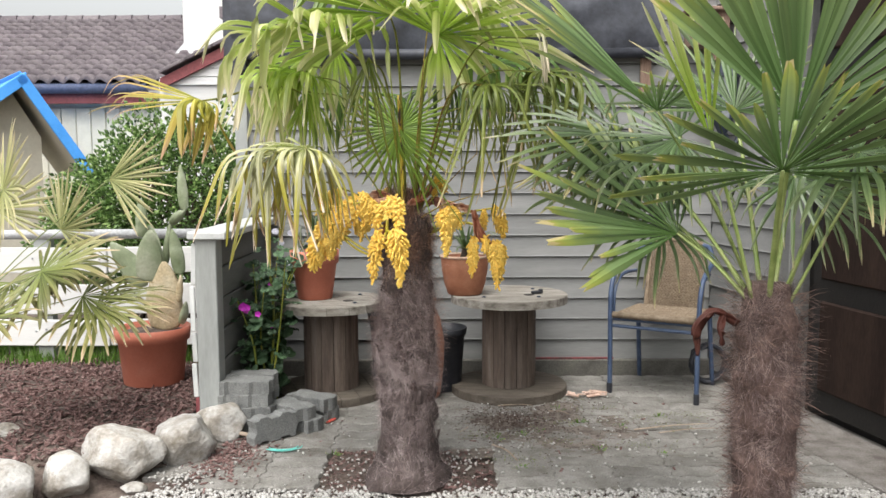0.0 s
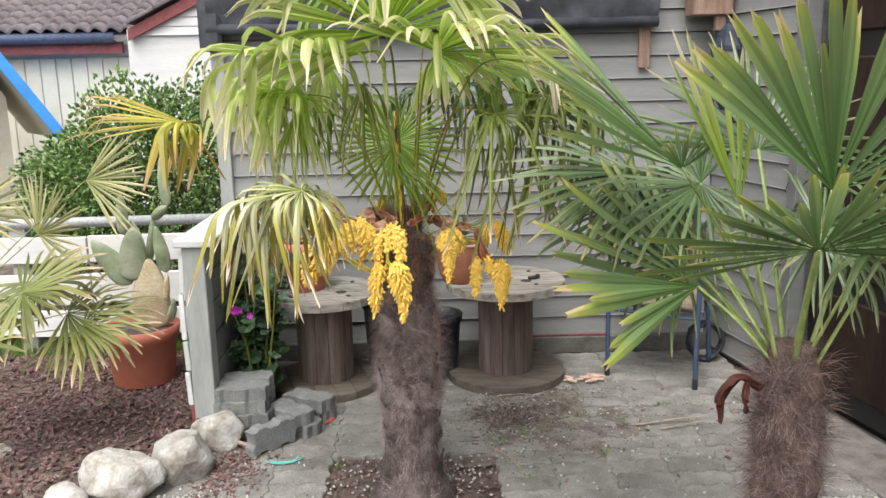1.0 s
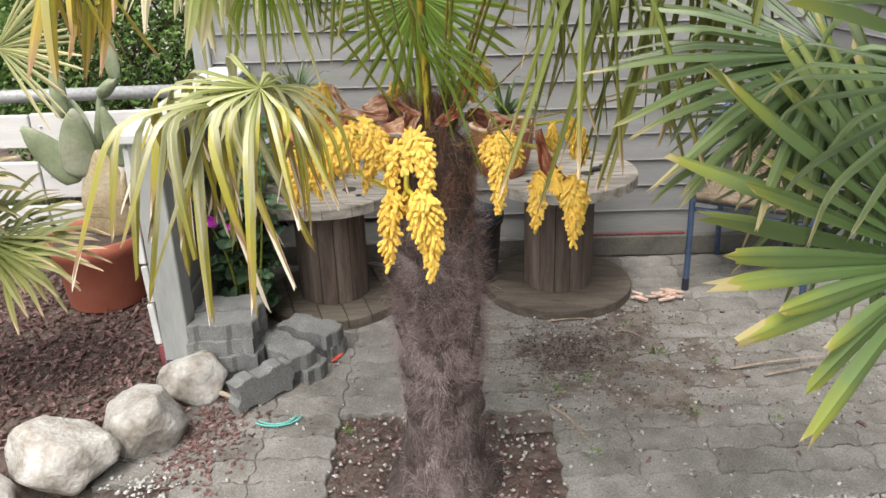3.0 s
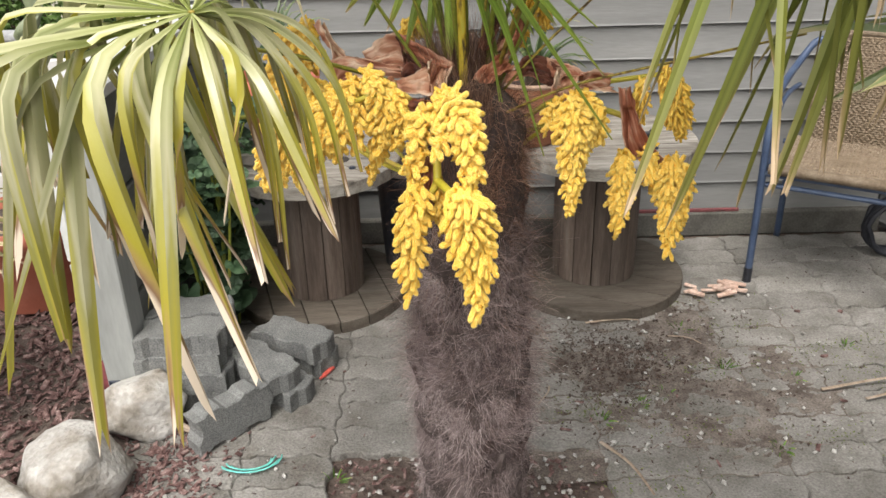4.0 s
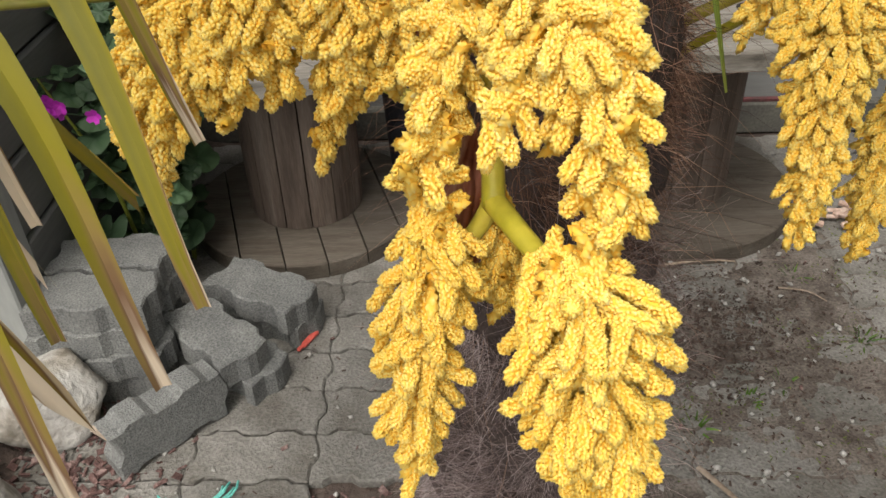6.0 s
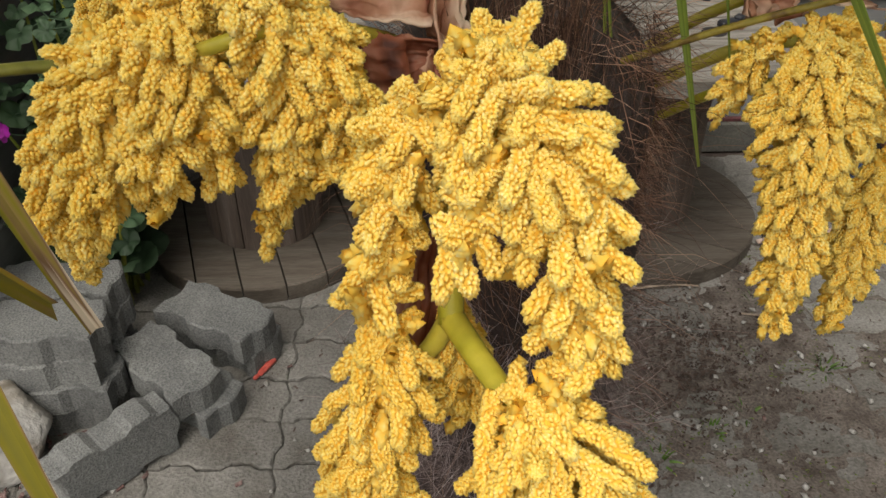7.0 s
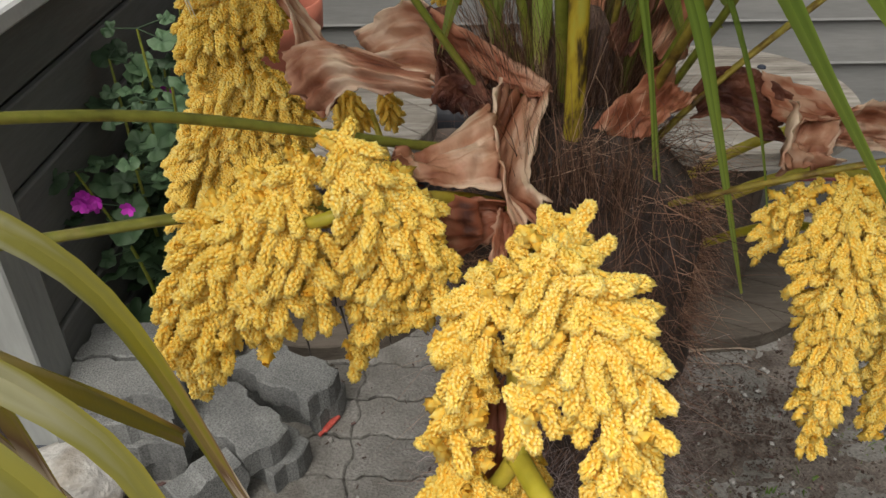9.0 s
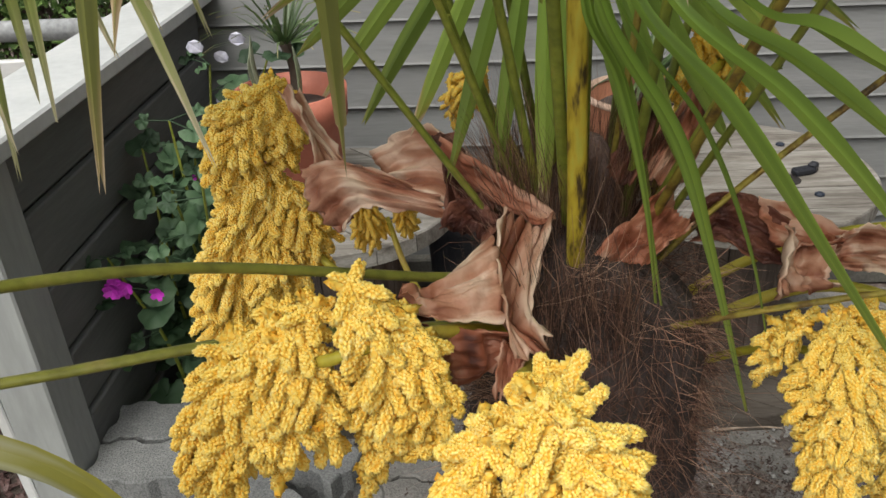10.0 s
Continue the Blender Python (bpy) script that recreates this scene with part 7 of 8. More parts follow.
husk(palm, P1, [(0.194, 3.375, 1.04), (0.191, 3.36, 1.033), (0.188, 3.34, 1.023)], [(0.211, 3.372, 1.042), (0.209, 3.36, 1.033), (0.199, 3.338, 1.029)], 15, "bract_rust", 0.008, 0.0015)
husk(palm, P1, [(0.147, 3.55, 1.11), (0.187, 3.52, 1.091), (0.234, 3.487, 1.072)], [(0.179, 3.56, 1.06), (0.202, 3.53, 1.064), (0.23, 3.49, 1.067)], 4, "bract_rust", 0.014, 0.0025)
# these two sheets line the husk pocket, with its shade in their colour
husk(palm, P1, [(0.147, 3.515, 1.045), (0.155, 3.52, 1.065), (0.183, 3.525, 1.072)], [(0.179, 3.495, 1.038), (0.193, 3.495, 1.058), (0.199, 3.495, 1.07)], 5, "bract_dark", 0.024, 0.002)
husk(palm, P1, [(0.146, 3.56, 1.106), (0.148, 3.545, 1.083), (0.151, 3.518, 1.044)], [(0.154, 3.58, 1.1), (0.168, 3.56, 1.081), (0.182, 3.53, 1.067)], 19, "bract_dark", 0.012, 0.002)
husk(palm, P1, [(0.075, 3.63, 1.064), (0.113, 3.61, 1.092), (0.146, 3.59, 1.096), (0.176, 3.57, 1.071)], [(0.069, 3.6, 1.035), (0.108, 3.58, 1.047), (0.143, 3.56, 1.051), (0.158, 3.54, 1.04)], 6, "bract", 0.016, 0.004)
husk(palm, P1, [(0.006, 3.64, 1.043), (0.036, 3.63, 1.056), (0.08, 3.61, 1.055), (0.142, 3.57, 1.046)], [(0.045, 3.6, 0.997), (0.07, 3.59, 1.026), (0.097, 3.58, 1.031), (0.152, 3.55, 1.035)], 7, "bract", -0.014, 0.0045)
husk(palm, P1, [(-0.004, 3.68, 1.112), (0.012, 3.66, 1.083), (0.022, 3.64, 1.043)], [(0.001, 3.685, 1.105), (0.027, 3.67, 1.07), (0.053, 3.64, 1.042)], 8, "bract", 0.014, 0.003)
husk(palm, P1, [(0.022, 3.64, 1.043), (0.015, 3.62, 1.026), (0.045, 3.6, 0.997)], [(0.066, 3.63, 1.046), (0.068, 3.61, 1.033), (0.061, 3.6, 1.027)], 20, "bract_rust", 0.012, 0.003)
husk(palm, P1, [(0.332, 3.5, 1.058), (0.348, 3.5, 1.079), (0.376, 3.5, 1.078), (0.404, 3.49, 1.062)], [(0.333, 3.49, 1.046), (0.355, 3.48, 1.052), (0.375, 3.475, 1.04), (0.398, 3.47, 1.036)], 10, "bract_dark", 0.014, 0.003)
husk(palm, P1, [(0.397, 3.47, 1.07), (0.389, 3.45, 1.057), (0.381, 3.43, 1.035)], [(0.431, 3.47, 1.049), (0.423, 3.45, 1.038), (0.432, 3.45, 1.029)], 11, "bract", 0.018, 0.0045)
husk(palm, P1, [(0.381, 3.5, 1.076), (0.414, 3.5, 1.066), (0.446, 3.49, 1.052)], [(0.396, 3.47, 1.05), (0.415, 3.47, 1.054), (0.44, 3.48, 1.05)], 22, "bract_rust", 0.012, 0.003)
husk(palm, P1, [(0.436, 3.485, 1.05), (0.457, 3.49, 1.056), (0.491, 3.5, 1.046)], [(0.434, 3.47, 1.035), (0.461, 3.475, 1.027), (0.501, 3.49, 1.018)], 13, "bract", 0.016, 0.004)
husk(palm, P1, [(0.498, 3.48, 1.03), (0.505, 3.478, 0.98), (0.508, 3.468, 0.94), (0.512, 3.462, 0.92)], [(0.515, 3.475, 1.03), (0.53, 3.47, 0.985), (0.56, 3.468, 0.93), (0.6, 3.47, 0.89)], 12, "bract_rust", 0.014, 0.0035)
husk(palm, P1, [(0.186, 3.262, 0.994), (0.173, 3.262, 0.951), (0.157, 3.265, 0.917)], [(0.2, 3.262, 0.994), (0.199, 3.262, 0.954), (0.194, 3.262, 0.909)], 17, "bract_rust", 0.01, 0.002)
husk(palm, P1, [(0.259, 3.455, 1.056), (0.277, 3.465, 1.072), (0.296, 3.48, 1.08), (0.318, 3.5, 1.09)], [(0.296, 3.44, 1.058), (0.308, 3.45, 1.066), (0.32, 3.46, 1.069), (0.33, 3.47, 1.072)], 23, "bract_rust", 0.014, 0.004)
husk(palm, P1, [(0.292, 3.53, 1.072), (0.311, 3.56, 1.095), (0.333, 3.585, 1.108), (0.348, 3.6, 1.117)], [(0.322, 3.52, 1.069), (0.343, 3.545, 1.084), (0.355, 3.57, 1.102), (0.362, 3.59, 1.118)], 24, "bract_rust", -0.02, 0.003)
husk(palm, P1, [(0.271, 3.5, 1.101), (0.288, 3.53, 1.119), (0.304, 3.56, 1.139)], [(0.288, 3.49, 1.096), (0.304, 3.52, 1.114), (0.315, 3.55, 1.129)], 25, "bract_dark", 0.01, 0.003)

# palm beside the door
P2 = Vector((1.26, 2.58, 0.0))
palm2 = thing("palm_tree", P2, "younger windmill palm with wide dark green fan leaves", "palm tree", "palms")
hairy_trunk(palm2, P2, [(0.1, 0.0), (0.082, 0.06), (0.076, 0.3), (0.08, 0.55), (0.08, 0.7), (0.066, 0.8), (0.045, 0.88)],
            [(0.6, 0.0), (0.6, 0.3), (0.8, 0.55), (0.9, 0.8), (0.6, 0.88)], 6, "trunk_red", "fibre_mauve", 18000, 0.35)
sh = Shape(P2)
for k in range(2400):
    a = r.uniform(0, 6.283)
    p = P2 + Vector((math.cos(a) * 0.08, math.sin(a) * 0.08, r.uniform(0.5, 0.86) if k % 3 else r.uniform(0.05, 0.5)))
    d = (Vector((math.cos(a), math.sin(a), 0)) * r.uniform(0.15, 0.9) + Vector((-math.sin(a), math.cos(a), 0)) * r.gauss(0, 0.7) + Vector((0, 0, r.uniform(-0.5, 1)))).normalized()
    L = r.uniform(0.03, 0.1)
    s = d.orthogonal().normalized() * 0.0005
    q = p + d * L * 0.5
    e = q + (d + Vector((r.uniform(-0.3, 0.3), r.uniform(-0.3, 0.3), -0.3))).normalized() * L * 0.5
    sh.add([p - s, p + s, q - s, q + s, e], [(0, 1, 3, 2), (2, 3, 4)], 0.5, r.random() * 0.8)
part("crown_fibre", sh, M["fibre_dark"], palm2, "spiky reddish-brown crown fibre")
LEAVES2 = [
    # crown, hub, axis, normal, R, n, spread, droop, material, seed, width, fused
    ((-0.01, -0.03, 0.82), (1.19, 2.34, 1.175), (-0.05, -0.75, 0.62), (0.0, 0.6, 0.75), 0.36, 36, 215, 0.06, "leaf_fan", 21, 1.0, 0.68),
    ((0.0, 0.0, 0.82), (1.25, 2.42, 1.295), (0.16, -0.2, 0.97), (0.0, 0.95, 0.3), 0.43, 24, 128, 0.08, "leaf_fan", 22, 1.0, 0.68),
    ((-0.04, 0.0, 0.82), (1.055, 2.72, 1.0), (-0.74, 0.15, 0.66), (0.34, -0.68, 0.62), 0.42, 25, 158, 0.05, "leaf_fan", 23, 1.0, 0.66),
    ((-0.03, 0.0, 0.84), (0.966, 2.61, 1.33), (-0.7, -0.1, 0.62), (0.62, -0.3, 0.75), 0.5, 18, 84, 0.12, "leaf_fan", 24, 1.0, 0.7),
    ((-0.03, 0.0, 0.84), (0.966, 2.61, 1.33), (0.1, -0.3, 0.9), (0.2, -0.95, 0.2), 0.1, 12, 110, 0.0, "leaf_fan", 32, 1.0, 0.6),
    ((-0.03, 0.04, 0.84), (0.935, 2.93, 1.285), (-1, 0.05, 0.12), (0.1, -0.6, 0.8), 0.37, 26, 170, 0.22, "leaf_dark", 25, 0.8, 0.5),
    ((-0.03, 0.04, 0.84), (0.937, 2.932, 1.283), (-0.1, -0.3, -0.9), (0.1, -0.9, 0.3), 0.33, 17, 210, 0.9, "leaf_dark", 33, 0.7, 0.35),
    ((-0.02, 0.06, 0.82), (1.12, 3.15, 1.13), (-0.2, 0.6, 0.0), (0.0, -0.7, 0.7), 0.34, 28, 320, 0.5, "leaf_dark", 26, 0.65, 0.4),
    ((0.05, 0.03, 0.82), (1.5, 2.8, 1.1), (0.7, 0.3, 0.0), (0, -0.4, 1), 0.38, 32, 290, 0.8, "leaf_dark", 27, 0.7, 0.4),
    ((0.04, -0.03, 0.82), (1.55, 2.5, 1.3), (0.75, -0.25, 0.35), (-0.2, 0.3, 1), 0.45, 34, 230, 0.2, "leaf_fan", 28, 1.0, 0.62),
    ((-0.03, 0.05, 0.82), (0.93, 3.05, 1.17), (-0.85, 0.0, 0.02), (0, -0.35, 0.95), 0.3, 30, 220, 0.4, "leaf_dark", 29, 0.8, 0.5),
    ((0.0, 0.05, 0.84), (1.25, 2.85, 1.35), (0.1, 0.45, 0.85), (0, -0.9, 0.4), 0.36, 26, 200, 0.15, "leaf_dark", 30, 0.7, 0.4),
    ((-0.05, -0.02, 0.84), (1.08, 2.52, 1.25), (-0.3, -0.2, 0.9), (0.8, 0.4, 0.4), 0.38, 8, 45, 0.03, "leaf_bright", 31, 0.9, 0.5),
    ((-0.03, 0.02, 0.84), (1.07, 2.78, 1.27), (-0.7, -0.1, -0.1), (0.1, -0.6, 0.75), 0.33, 30, 290, 0.7, "leaf_dark", 34, 0.6, 0.4),
    ((0.02, 0.02, 0.84), (1.36, 2.68, 1.16), (0.5, -0.2, -0.3), (0.1, -0.7, 0.7), 0.3, 30, 290, 0.7, "leaf_dark", 35, 0.6, 0.4),
    ((-0.03, 0.04, 0.82), (1.08, 2.98, 1.02), (-0.6, 0.0, -0.1), (0.1, -0.6, 0.75), 0.3, 28, 290, 0.6, "leaf_dark", 36, 0.6, 0.4),
    ((0.03, -0.01, 0.84), (1.42, 2.45, 1.22), (0.6, -0.5, -0.1), (-0.1, -0.3, 0.9), 0.33, 30, 280, 0.6, "leaf_dark", 37, 0.7, 0.42),
]
for c, hub, ax_, nr_, R, n, spread, droop, m_, seed, wid, fus in LEAVES2:
    fan_leaf(palm2, P2, P2 + Vector(c), hub, ax_, nr_, R, n, spread, droop, m_, seed, fus, petiole="petiole_green", pr=0.006, bend=(0.5, 0.9), messy=0.55, width=wid, side=0.35 if seed == 23 else 0.8, tip=0.45 if m_ == "leaf_fan" else 0.2)
bract(palm2, P2, [(1.17, 2.54, 0.78), (1.1, 2.52, 0.81), (1.06, 2.51, 0.77), (1.055, 2.51, 0.7)], 0.014, 40, "bract_dark", 0.9, 0.3)
bract(palm2, P2, [(1.13, 2.53, 0.8), (1.11, 2.5, 0.77), (1.115, 2.5, 0.73)], 0.01, 41, "bract_dark", 0.9, 0.3)

# small fan palm at the bed's far side
P3 = Vector((-1.95, 4.1, BED_Z))
palm3 = thing("fan_palm", P3, "small fan palm with pale yellow-green stiff leaves", "palm tree", "palms")
hairy_trunk(palm3, P3, [(0.09, 0.0), (0.09, 0.2), (0.05, 0.32)], [(0.6, 0.0), (0.7, 0.3)], 7, "trunk_red", "fibre_red", 900, 0.5)
LEAVES3 = [
    ((0.02, 0, 0.25), (-1.18, 4.3, 1.14), (1, -0.1, 0.0), (0.0, -0.97, 0.2), 0.29, 22, 125, 0.05, "leaf_pale", 51),
    ((0.02, 0, 0.25), (-1.42, 4.3, 0.9), (0.55, -0.2, 0.7), (-0.1, -0.9, 0.4), 0.27, 26, 200, 0.03, "leaf_pale", 52),
    ((0.0, -0.02, 0.25), (-1.47, 3.9, 1.1), (0.3, -0.3, 0.2), (-0.2, -0.9, 0.4), 0.28, 30, 300, 0.25, "leaf_pale", 53),
    ((0.02, -0.03, 0.22), (-1.25, 3.75, 0.77), (0.6, -0.2, 0.1), (0, -0.6, 0.8), 0.3, 26, 260, 0.3, "leaf_bed", 54),
    ((0.03, -0.03, 0.22), (-1.13, 3.85, 0.655), (0.9, 0.1, -0.05), (0, -0.3, 0.95), 0.36, 26, 190, 0.3, "leaf_bed", 55),
    ((0.0, -0.04, 0.22), (-1.42, 3.6, 0.6), (0.4, -0.4, 0.0), (0, -0.5, 0.9), 0.28, 26, 280, 0.35, "leaf_bed", 56),
    ((0.03, -0.03, 0.22), (-1.257, 3.9, 0.779), (0.5, -0.4, -0.2), (0.1, -0.6, 0.8), 0.26, 26, 280, 0.5, "leaf_bed", 58),
    ((0.03, -0.03, 0.22), (-1.053, 3.8, 0.612), (0.8, -0.3, -0.1), (0.1, -0.5, 0.85), 0.28, 26, 240, 0.5, "leaf_bed", 59),
    ((0.03, -0.03, 0.22), (-1.454, 3.9, 0.706), (0.2, -0.5, -0.1), (0.1, -0.6, 0.8), 0.3, 26, 280, 0.5, "leaf_bed", 60),
    ((-0.02, 0.02, 0.25), (-1.75, 4.35, 1.0), (0.1, 0.2, 0.9), (0, -1, 0.2), 0.28, 28, 260, 0.05, "leaf_pale", 57),
]
for c, hub, ax_, nr_, R, n, spread, droop, m_, seed in LEAVES3:
    fan_leaf(palm3, P3, P3 + Vector(c), hub, ax_, nr_, R, n, spread, droop, m_, seed, 0.5, petiole="petiole_green", pr=0.004, width=0.8, bend=(0.5, 0.9), side=0.8, messy=0.5)

# ---- small loose things ----
WAVE = 0.011


def paver_outline(L=0.228, W=0.112):
    """Outline of an interlocking paving block: both long edges run in the same double wave, the ends in one step."""
    xs_ = [-0.5, -0.40, -0.33, -0.17, -0.10, 0.10, 0.17, 0.33, 0.40, 0.5]
    ws = [0, 0, 1, 1, 0, 0, 1, 1, 0, 0]
    low = [(x * L, -W / 2 + WAVE * k) for x, k in zip(xs_, ws)]
    high = [(x * L, W / 2 + WAVE * k) for x, k in zip(xs_, ws)]
    right = [(0.5 * L, -0.02), (0.5 * L + 0.012, 0.0), (0.5 * L + 0.012, 0.02)]
    left = [(-0.5 * L + 0.012, 0.02), (-0.5 * L + 0.012, 0.0), (-0.5 * L, -0.02)]
    return low + right + list(reversed(high)) + left


def loose_paver(at, rx, ry, rz, label):
    sh = Shape()
    sh.prism([(x, y) for x, y in paver_outline(0.222, 0.108)], -0.029, 0.029, None, 0.004)
    ob = part("paving_block", sh, M["paver_new"])
    ob.matrix_world = pose(*at, rx, ry, rz)
    tagged(ob, label, "paving block", "loose paving blocks")


for i in range(4):
    loose_paver((-0.512 + (0.0, 0.012, -0.004, 0.004)[i], 4.085 + (0, -0.004, 0.0, 0.006)[i], 0.029 + 0.0585 * i), 0, 0, (4, 2, 6, 3)[i], "grey interlocking paving block in a neat stack")
for i in range(4):
    loose_paver((-0.515 + (0.0, -0.01, 0.005, 0.002)[i], 4.205 + (0.0, 0.004, 0.002, 0.006)[i], 0.029 + 0.0585 * i), 0, 0, (5, 3, 7, 4)[i], "grey interlocking paving block behind the stack")
loose_paver((-0.285, 4.115, 0.029), 0, 0, -30, "grey interlocking paving block lying on the paving")
loose_paver((-0.312, 4.115, 0.0875), 0, 0, -41, "grey interlocking paving block lying on another")
loose_paver((-0.235, 4.265, 0.029), 0, 0, -22, "grey interlocking paving block lying on the paving")
loose_paver((-0.24, 4.255, 0.0875), 0, 0, -28, "grey interlocking paving block lying on another")
loose_paver((-0.362, 3.935, 0.056), 90, 0, 46, "grey interlocking paving block standing on its edge")

w = Shape((-0.5, 4.1, 0))
w.tube([(-0.6, 4.0, 0.03), (-0.44, 3.9, 0.03)], 0.009, 8)
single("grey_stick", w, M["twig"], "short grey stick beside the paving blocks", "stick")
w = Shape((-0.136, 4.2, 0))
w.box((-0.136, 4.2, 0.008), (0.055, 0.014, 0.012), turn_z(62), 0.004)
w.box((-0.152, 4.172, 0.007), (0.018, 0.008, 0.008), turn_z(62), 0.002)
single("red_plastic_bit", w, M["red_plastic"], "small red plastic bit on the paving", "litter")
r = rng(61)
w = Shape((-0.29, 3.8, 0))
for k in range(5):
    a0 = r.uniform(3.4, 4.2)
    pts = [(-0.29 + (0.055 + 0.006 * k) * math.cos(a0 + q * 0.28) + r.uniform(-0.004, 0.004), 3.82 + (0.04 + 0.004 * k) * math.sin(a0 + q * 0.28), 0.006 + 0.004 * k % 0.01) for q in range(10)]
    w.tube(pts, 0.0022, 5)
single("twine", w, M["twine"], "frayed turquoise twine lying on the paving", "twine", smooth=True)
heap = thing("bark_heap", (1.15, 4.62, 0), "heap of pale broken bark pieces on the paving", "debris")
for k in range(14):
    w = Shape((1.15, 4.62, 0))
    w.box((1.15 + r.gauss(0, 0.045), 4.63 + r.gauss(0, 0.018), 0.012 + 0.004 * (k % 3)), (r.uniform(0.02, 0.08), r.uniform(0.01, 0.022), r.uniform(0.006, 0.014)), Matrix.Rotation(r.uniform(-0.3, 0.3), 3, "X") @ turn_z(r.uniform(-40, 40)), 0.002)
    part("bark_piece", w, M["chip"], heap)
for i, (a, b, rr) in enumerate((((0.6, 3.85, 0.008), (0.69, 3.655, 0.008), 0.006), ((0.66, 4.44, 0.006), (0.83, 4.45, 0.006), 0.005), ((1.25, 4.05, 0.008), (1.6, 4.1, 0.02), 0.006), ((1.35, 4.0, 0.01), (1.62, 4.06, 0.012), 0.005), ((0.9, 4.35, 0.006), (0.99, 4.3, 0.006), 0.003), ((0.5, 4.1, 0.006), (0.46, 4.02, 0.006), 0.003))):
    w = Shape(a)
    m_ = (Vector(a) + Vector(b)) / 2 + Vector((0.012, 0.006, 0.004))
    w.tube(curve([a, m_, b], 5), [rr * (1 - 0.05 * k) for k in range(11)], 7, flat=0.5)
    single("twig", w, M["twig"], "dry brown twig lying on the paving", "twig", group="twigs")
# a few weeds in the joints
r = rng(67)
weeds = Shape((0.9, 4.0, 0.0))
for i, (x, y, n_) in enumerate(((0.74, 4.02, 14), (0.82, 4.06, 8), (1.02, 4.18, 16), (1.2, 4.12, 12), (0.62, 3.95, 10), (1.05, 3.82, 14), (-0.07, 3.74, 12), (0.95, 4.4, 10), (1.42, 4.28, 14), (0.7, 3.6, 14), (1.3, 3.75, 10))):
    w = blade_tuft((x, y, 0.0), n_, r.uniform(0.018, 0.034), 1.4, 200 + i, 0.004, 0.4)
    weeds.add([p + w.at for p in w.v], w.f, w.along, w.shade)
single("weeds", weeds, M["leaf_green"], "small green weeds growing in the paving joints", "weeds", "stuff")
w = Shape((1.3, 4.1, 0))
for k in range(1100):
    cx, cy = r.choice([(0.85, 3.9), (1.6, 4.3), (1.0, 4.6), (0.62, 4.0), (1.75, 3.9), (0.98, 4.2), (1.35, 4.25), (0.72, 3.68), (1.45, 4.12), (1.1, 4.4), (1.2, 3.85)])
    p = Vector((cx + r.gauss(0, 0.09), cy + r.gauss(0, 0.035), 0.001))
    d = Vector((r.uniform(-1, 1), r.uniform(-1, 1), r.uniform(0.1, 0.6))).normalized() * r.uniform(0.004, 0.011)
    s = d.orthogonal().normalized() * 0.0016
    w.add([p - s, p + s, p + d], [(0, 1, 2)], [0.1, 0.1, 0.6], r.random())
single("moss", w, M["leaf_olive"], "thin moss and seedlings in the paving joints", "moss", "stuff")

# ---- loose ground cover ----


def pebble_field(name, spots, size, seed, material, label, category):
    """Many small rounded stones in one mesh."""
    r = rng(seed)
    base = []
    for k in range(5):
        bm = bmesh.new()
        for p in ((1, 0, 0), (0, 1, 0), (-1, 0, 0), (0, -1, 0), (0.2, 0.1, 1), (0, 0.2, -1)):
            bm.verts.new(Vector(p) * (1.1 + 0.45 * noise.noise(Vector(p) * 1.4 + Vector((k * 5, 0, 0)))))
        v = list(bm.verts)
        base.append(([p.co.copy() for p in v], [f for i in range(4) for f in ([i, (i + 1) % 4, 4], [(i + 1) % 4, i, 5])]))
        bm.free()
    V, F, A = [], [], []
    k = 0
    for x, y, z in spots:
        vs, fs = r.choice(base)
        s = size * r.uniform(0.5, 1.35)
        m = np.array(Euler((r.uniform(-0.5, 0.5), r.uniform(-0.5, 0.5), r.uniform(0, 6.28))).to_matrix()) * np.array([s * r.uniform(0.8, 1.3), s * r.uniform(0.7, 1.0), s * r.uniform(0.5, 0.8)])
        V.append(np.array([tuple(v) for v in vs]) @ m.T + np.array((x, y, z + s * 0.4)))
        F += [[k + i for i in f] for f in fs]
        k += len(vs)
    me = bpy.data.meshes.new(name)
    me.from_pydata(np.concatenate(V).tolist(), [], F)
    me.materials.append(material)
    me.polygons.foreach_set("use_smooth", [True] * len(me.polygons))
    tagged(new(name, me), label, category, "", "stuff")


def in_pit(x, y):
    return -0.085 < x < 0.585 and y < 3.835


M["pebbles"] = mat("pebbles", [(0.22, 0.21, 0.19), (0.42, 0.41, 0.39), (0.64, 0.63, 0.61)], 90, 0.75, 0.2, 300, fine=0.1)
r = rng(71)
spots = []
for k in range(31000):
    x, y = r.uniform(-0.95, 2.25), r.uniform(2.5, 3.5)
    edge = 3.385 + 0.035 * noise.noise(Vector((x * 4, 0, 0))) + (0.05 if x > 1.0 else 0) + (0.06 if x < -0.3 else 0)
    if y > edge - abs(r.gauss(0, 0.05)) + 0.03:
        continue
    if x < -0.55 and y > 3.2 + (x + 0.95) * 0.7:
        continue
    if (x - 0.27) ** 2 + (y - 3.49) ** 2 < 0.03:
        continue
    spots.append((x, y, -0.012))
pebble_field("gravel", spots, 0.0078, 72, M["pebbles"], "band of white decorative gravel along the paving", "gravel")
spots = []
for k in range(190):
    x, y = r.uniform(-0.55, 2.1), 3.4 + abs(r.gauss(0, 0.55))
    if y < 4.9 and not (x < -0.2 and y > 4.15):
        spots.append((x, y, 0.0 if not in_pit(x, y) else -0.008))
for k in range(90):
    spots.append((r.uniform(0.55, 1.35), r.uniform(3.75, 4.6), 0.003))
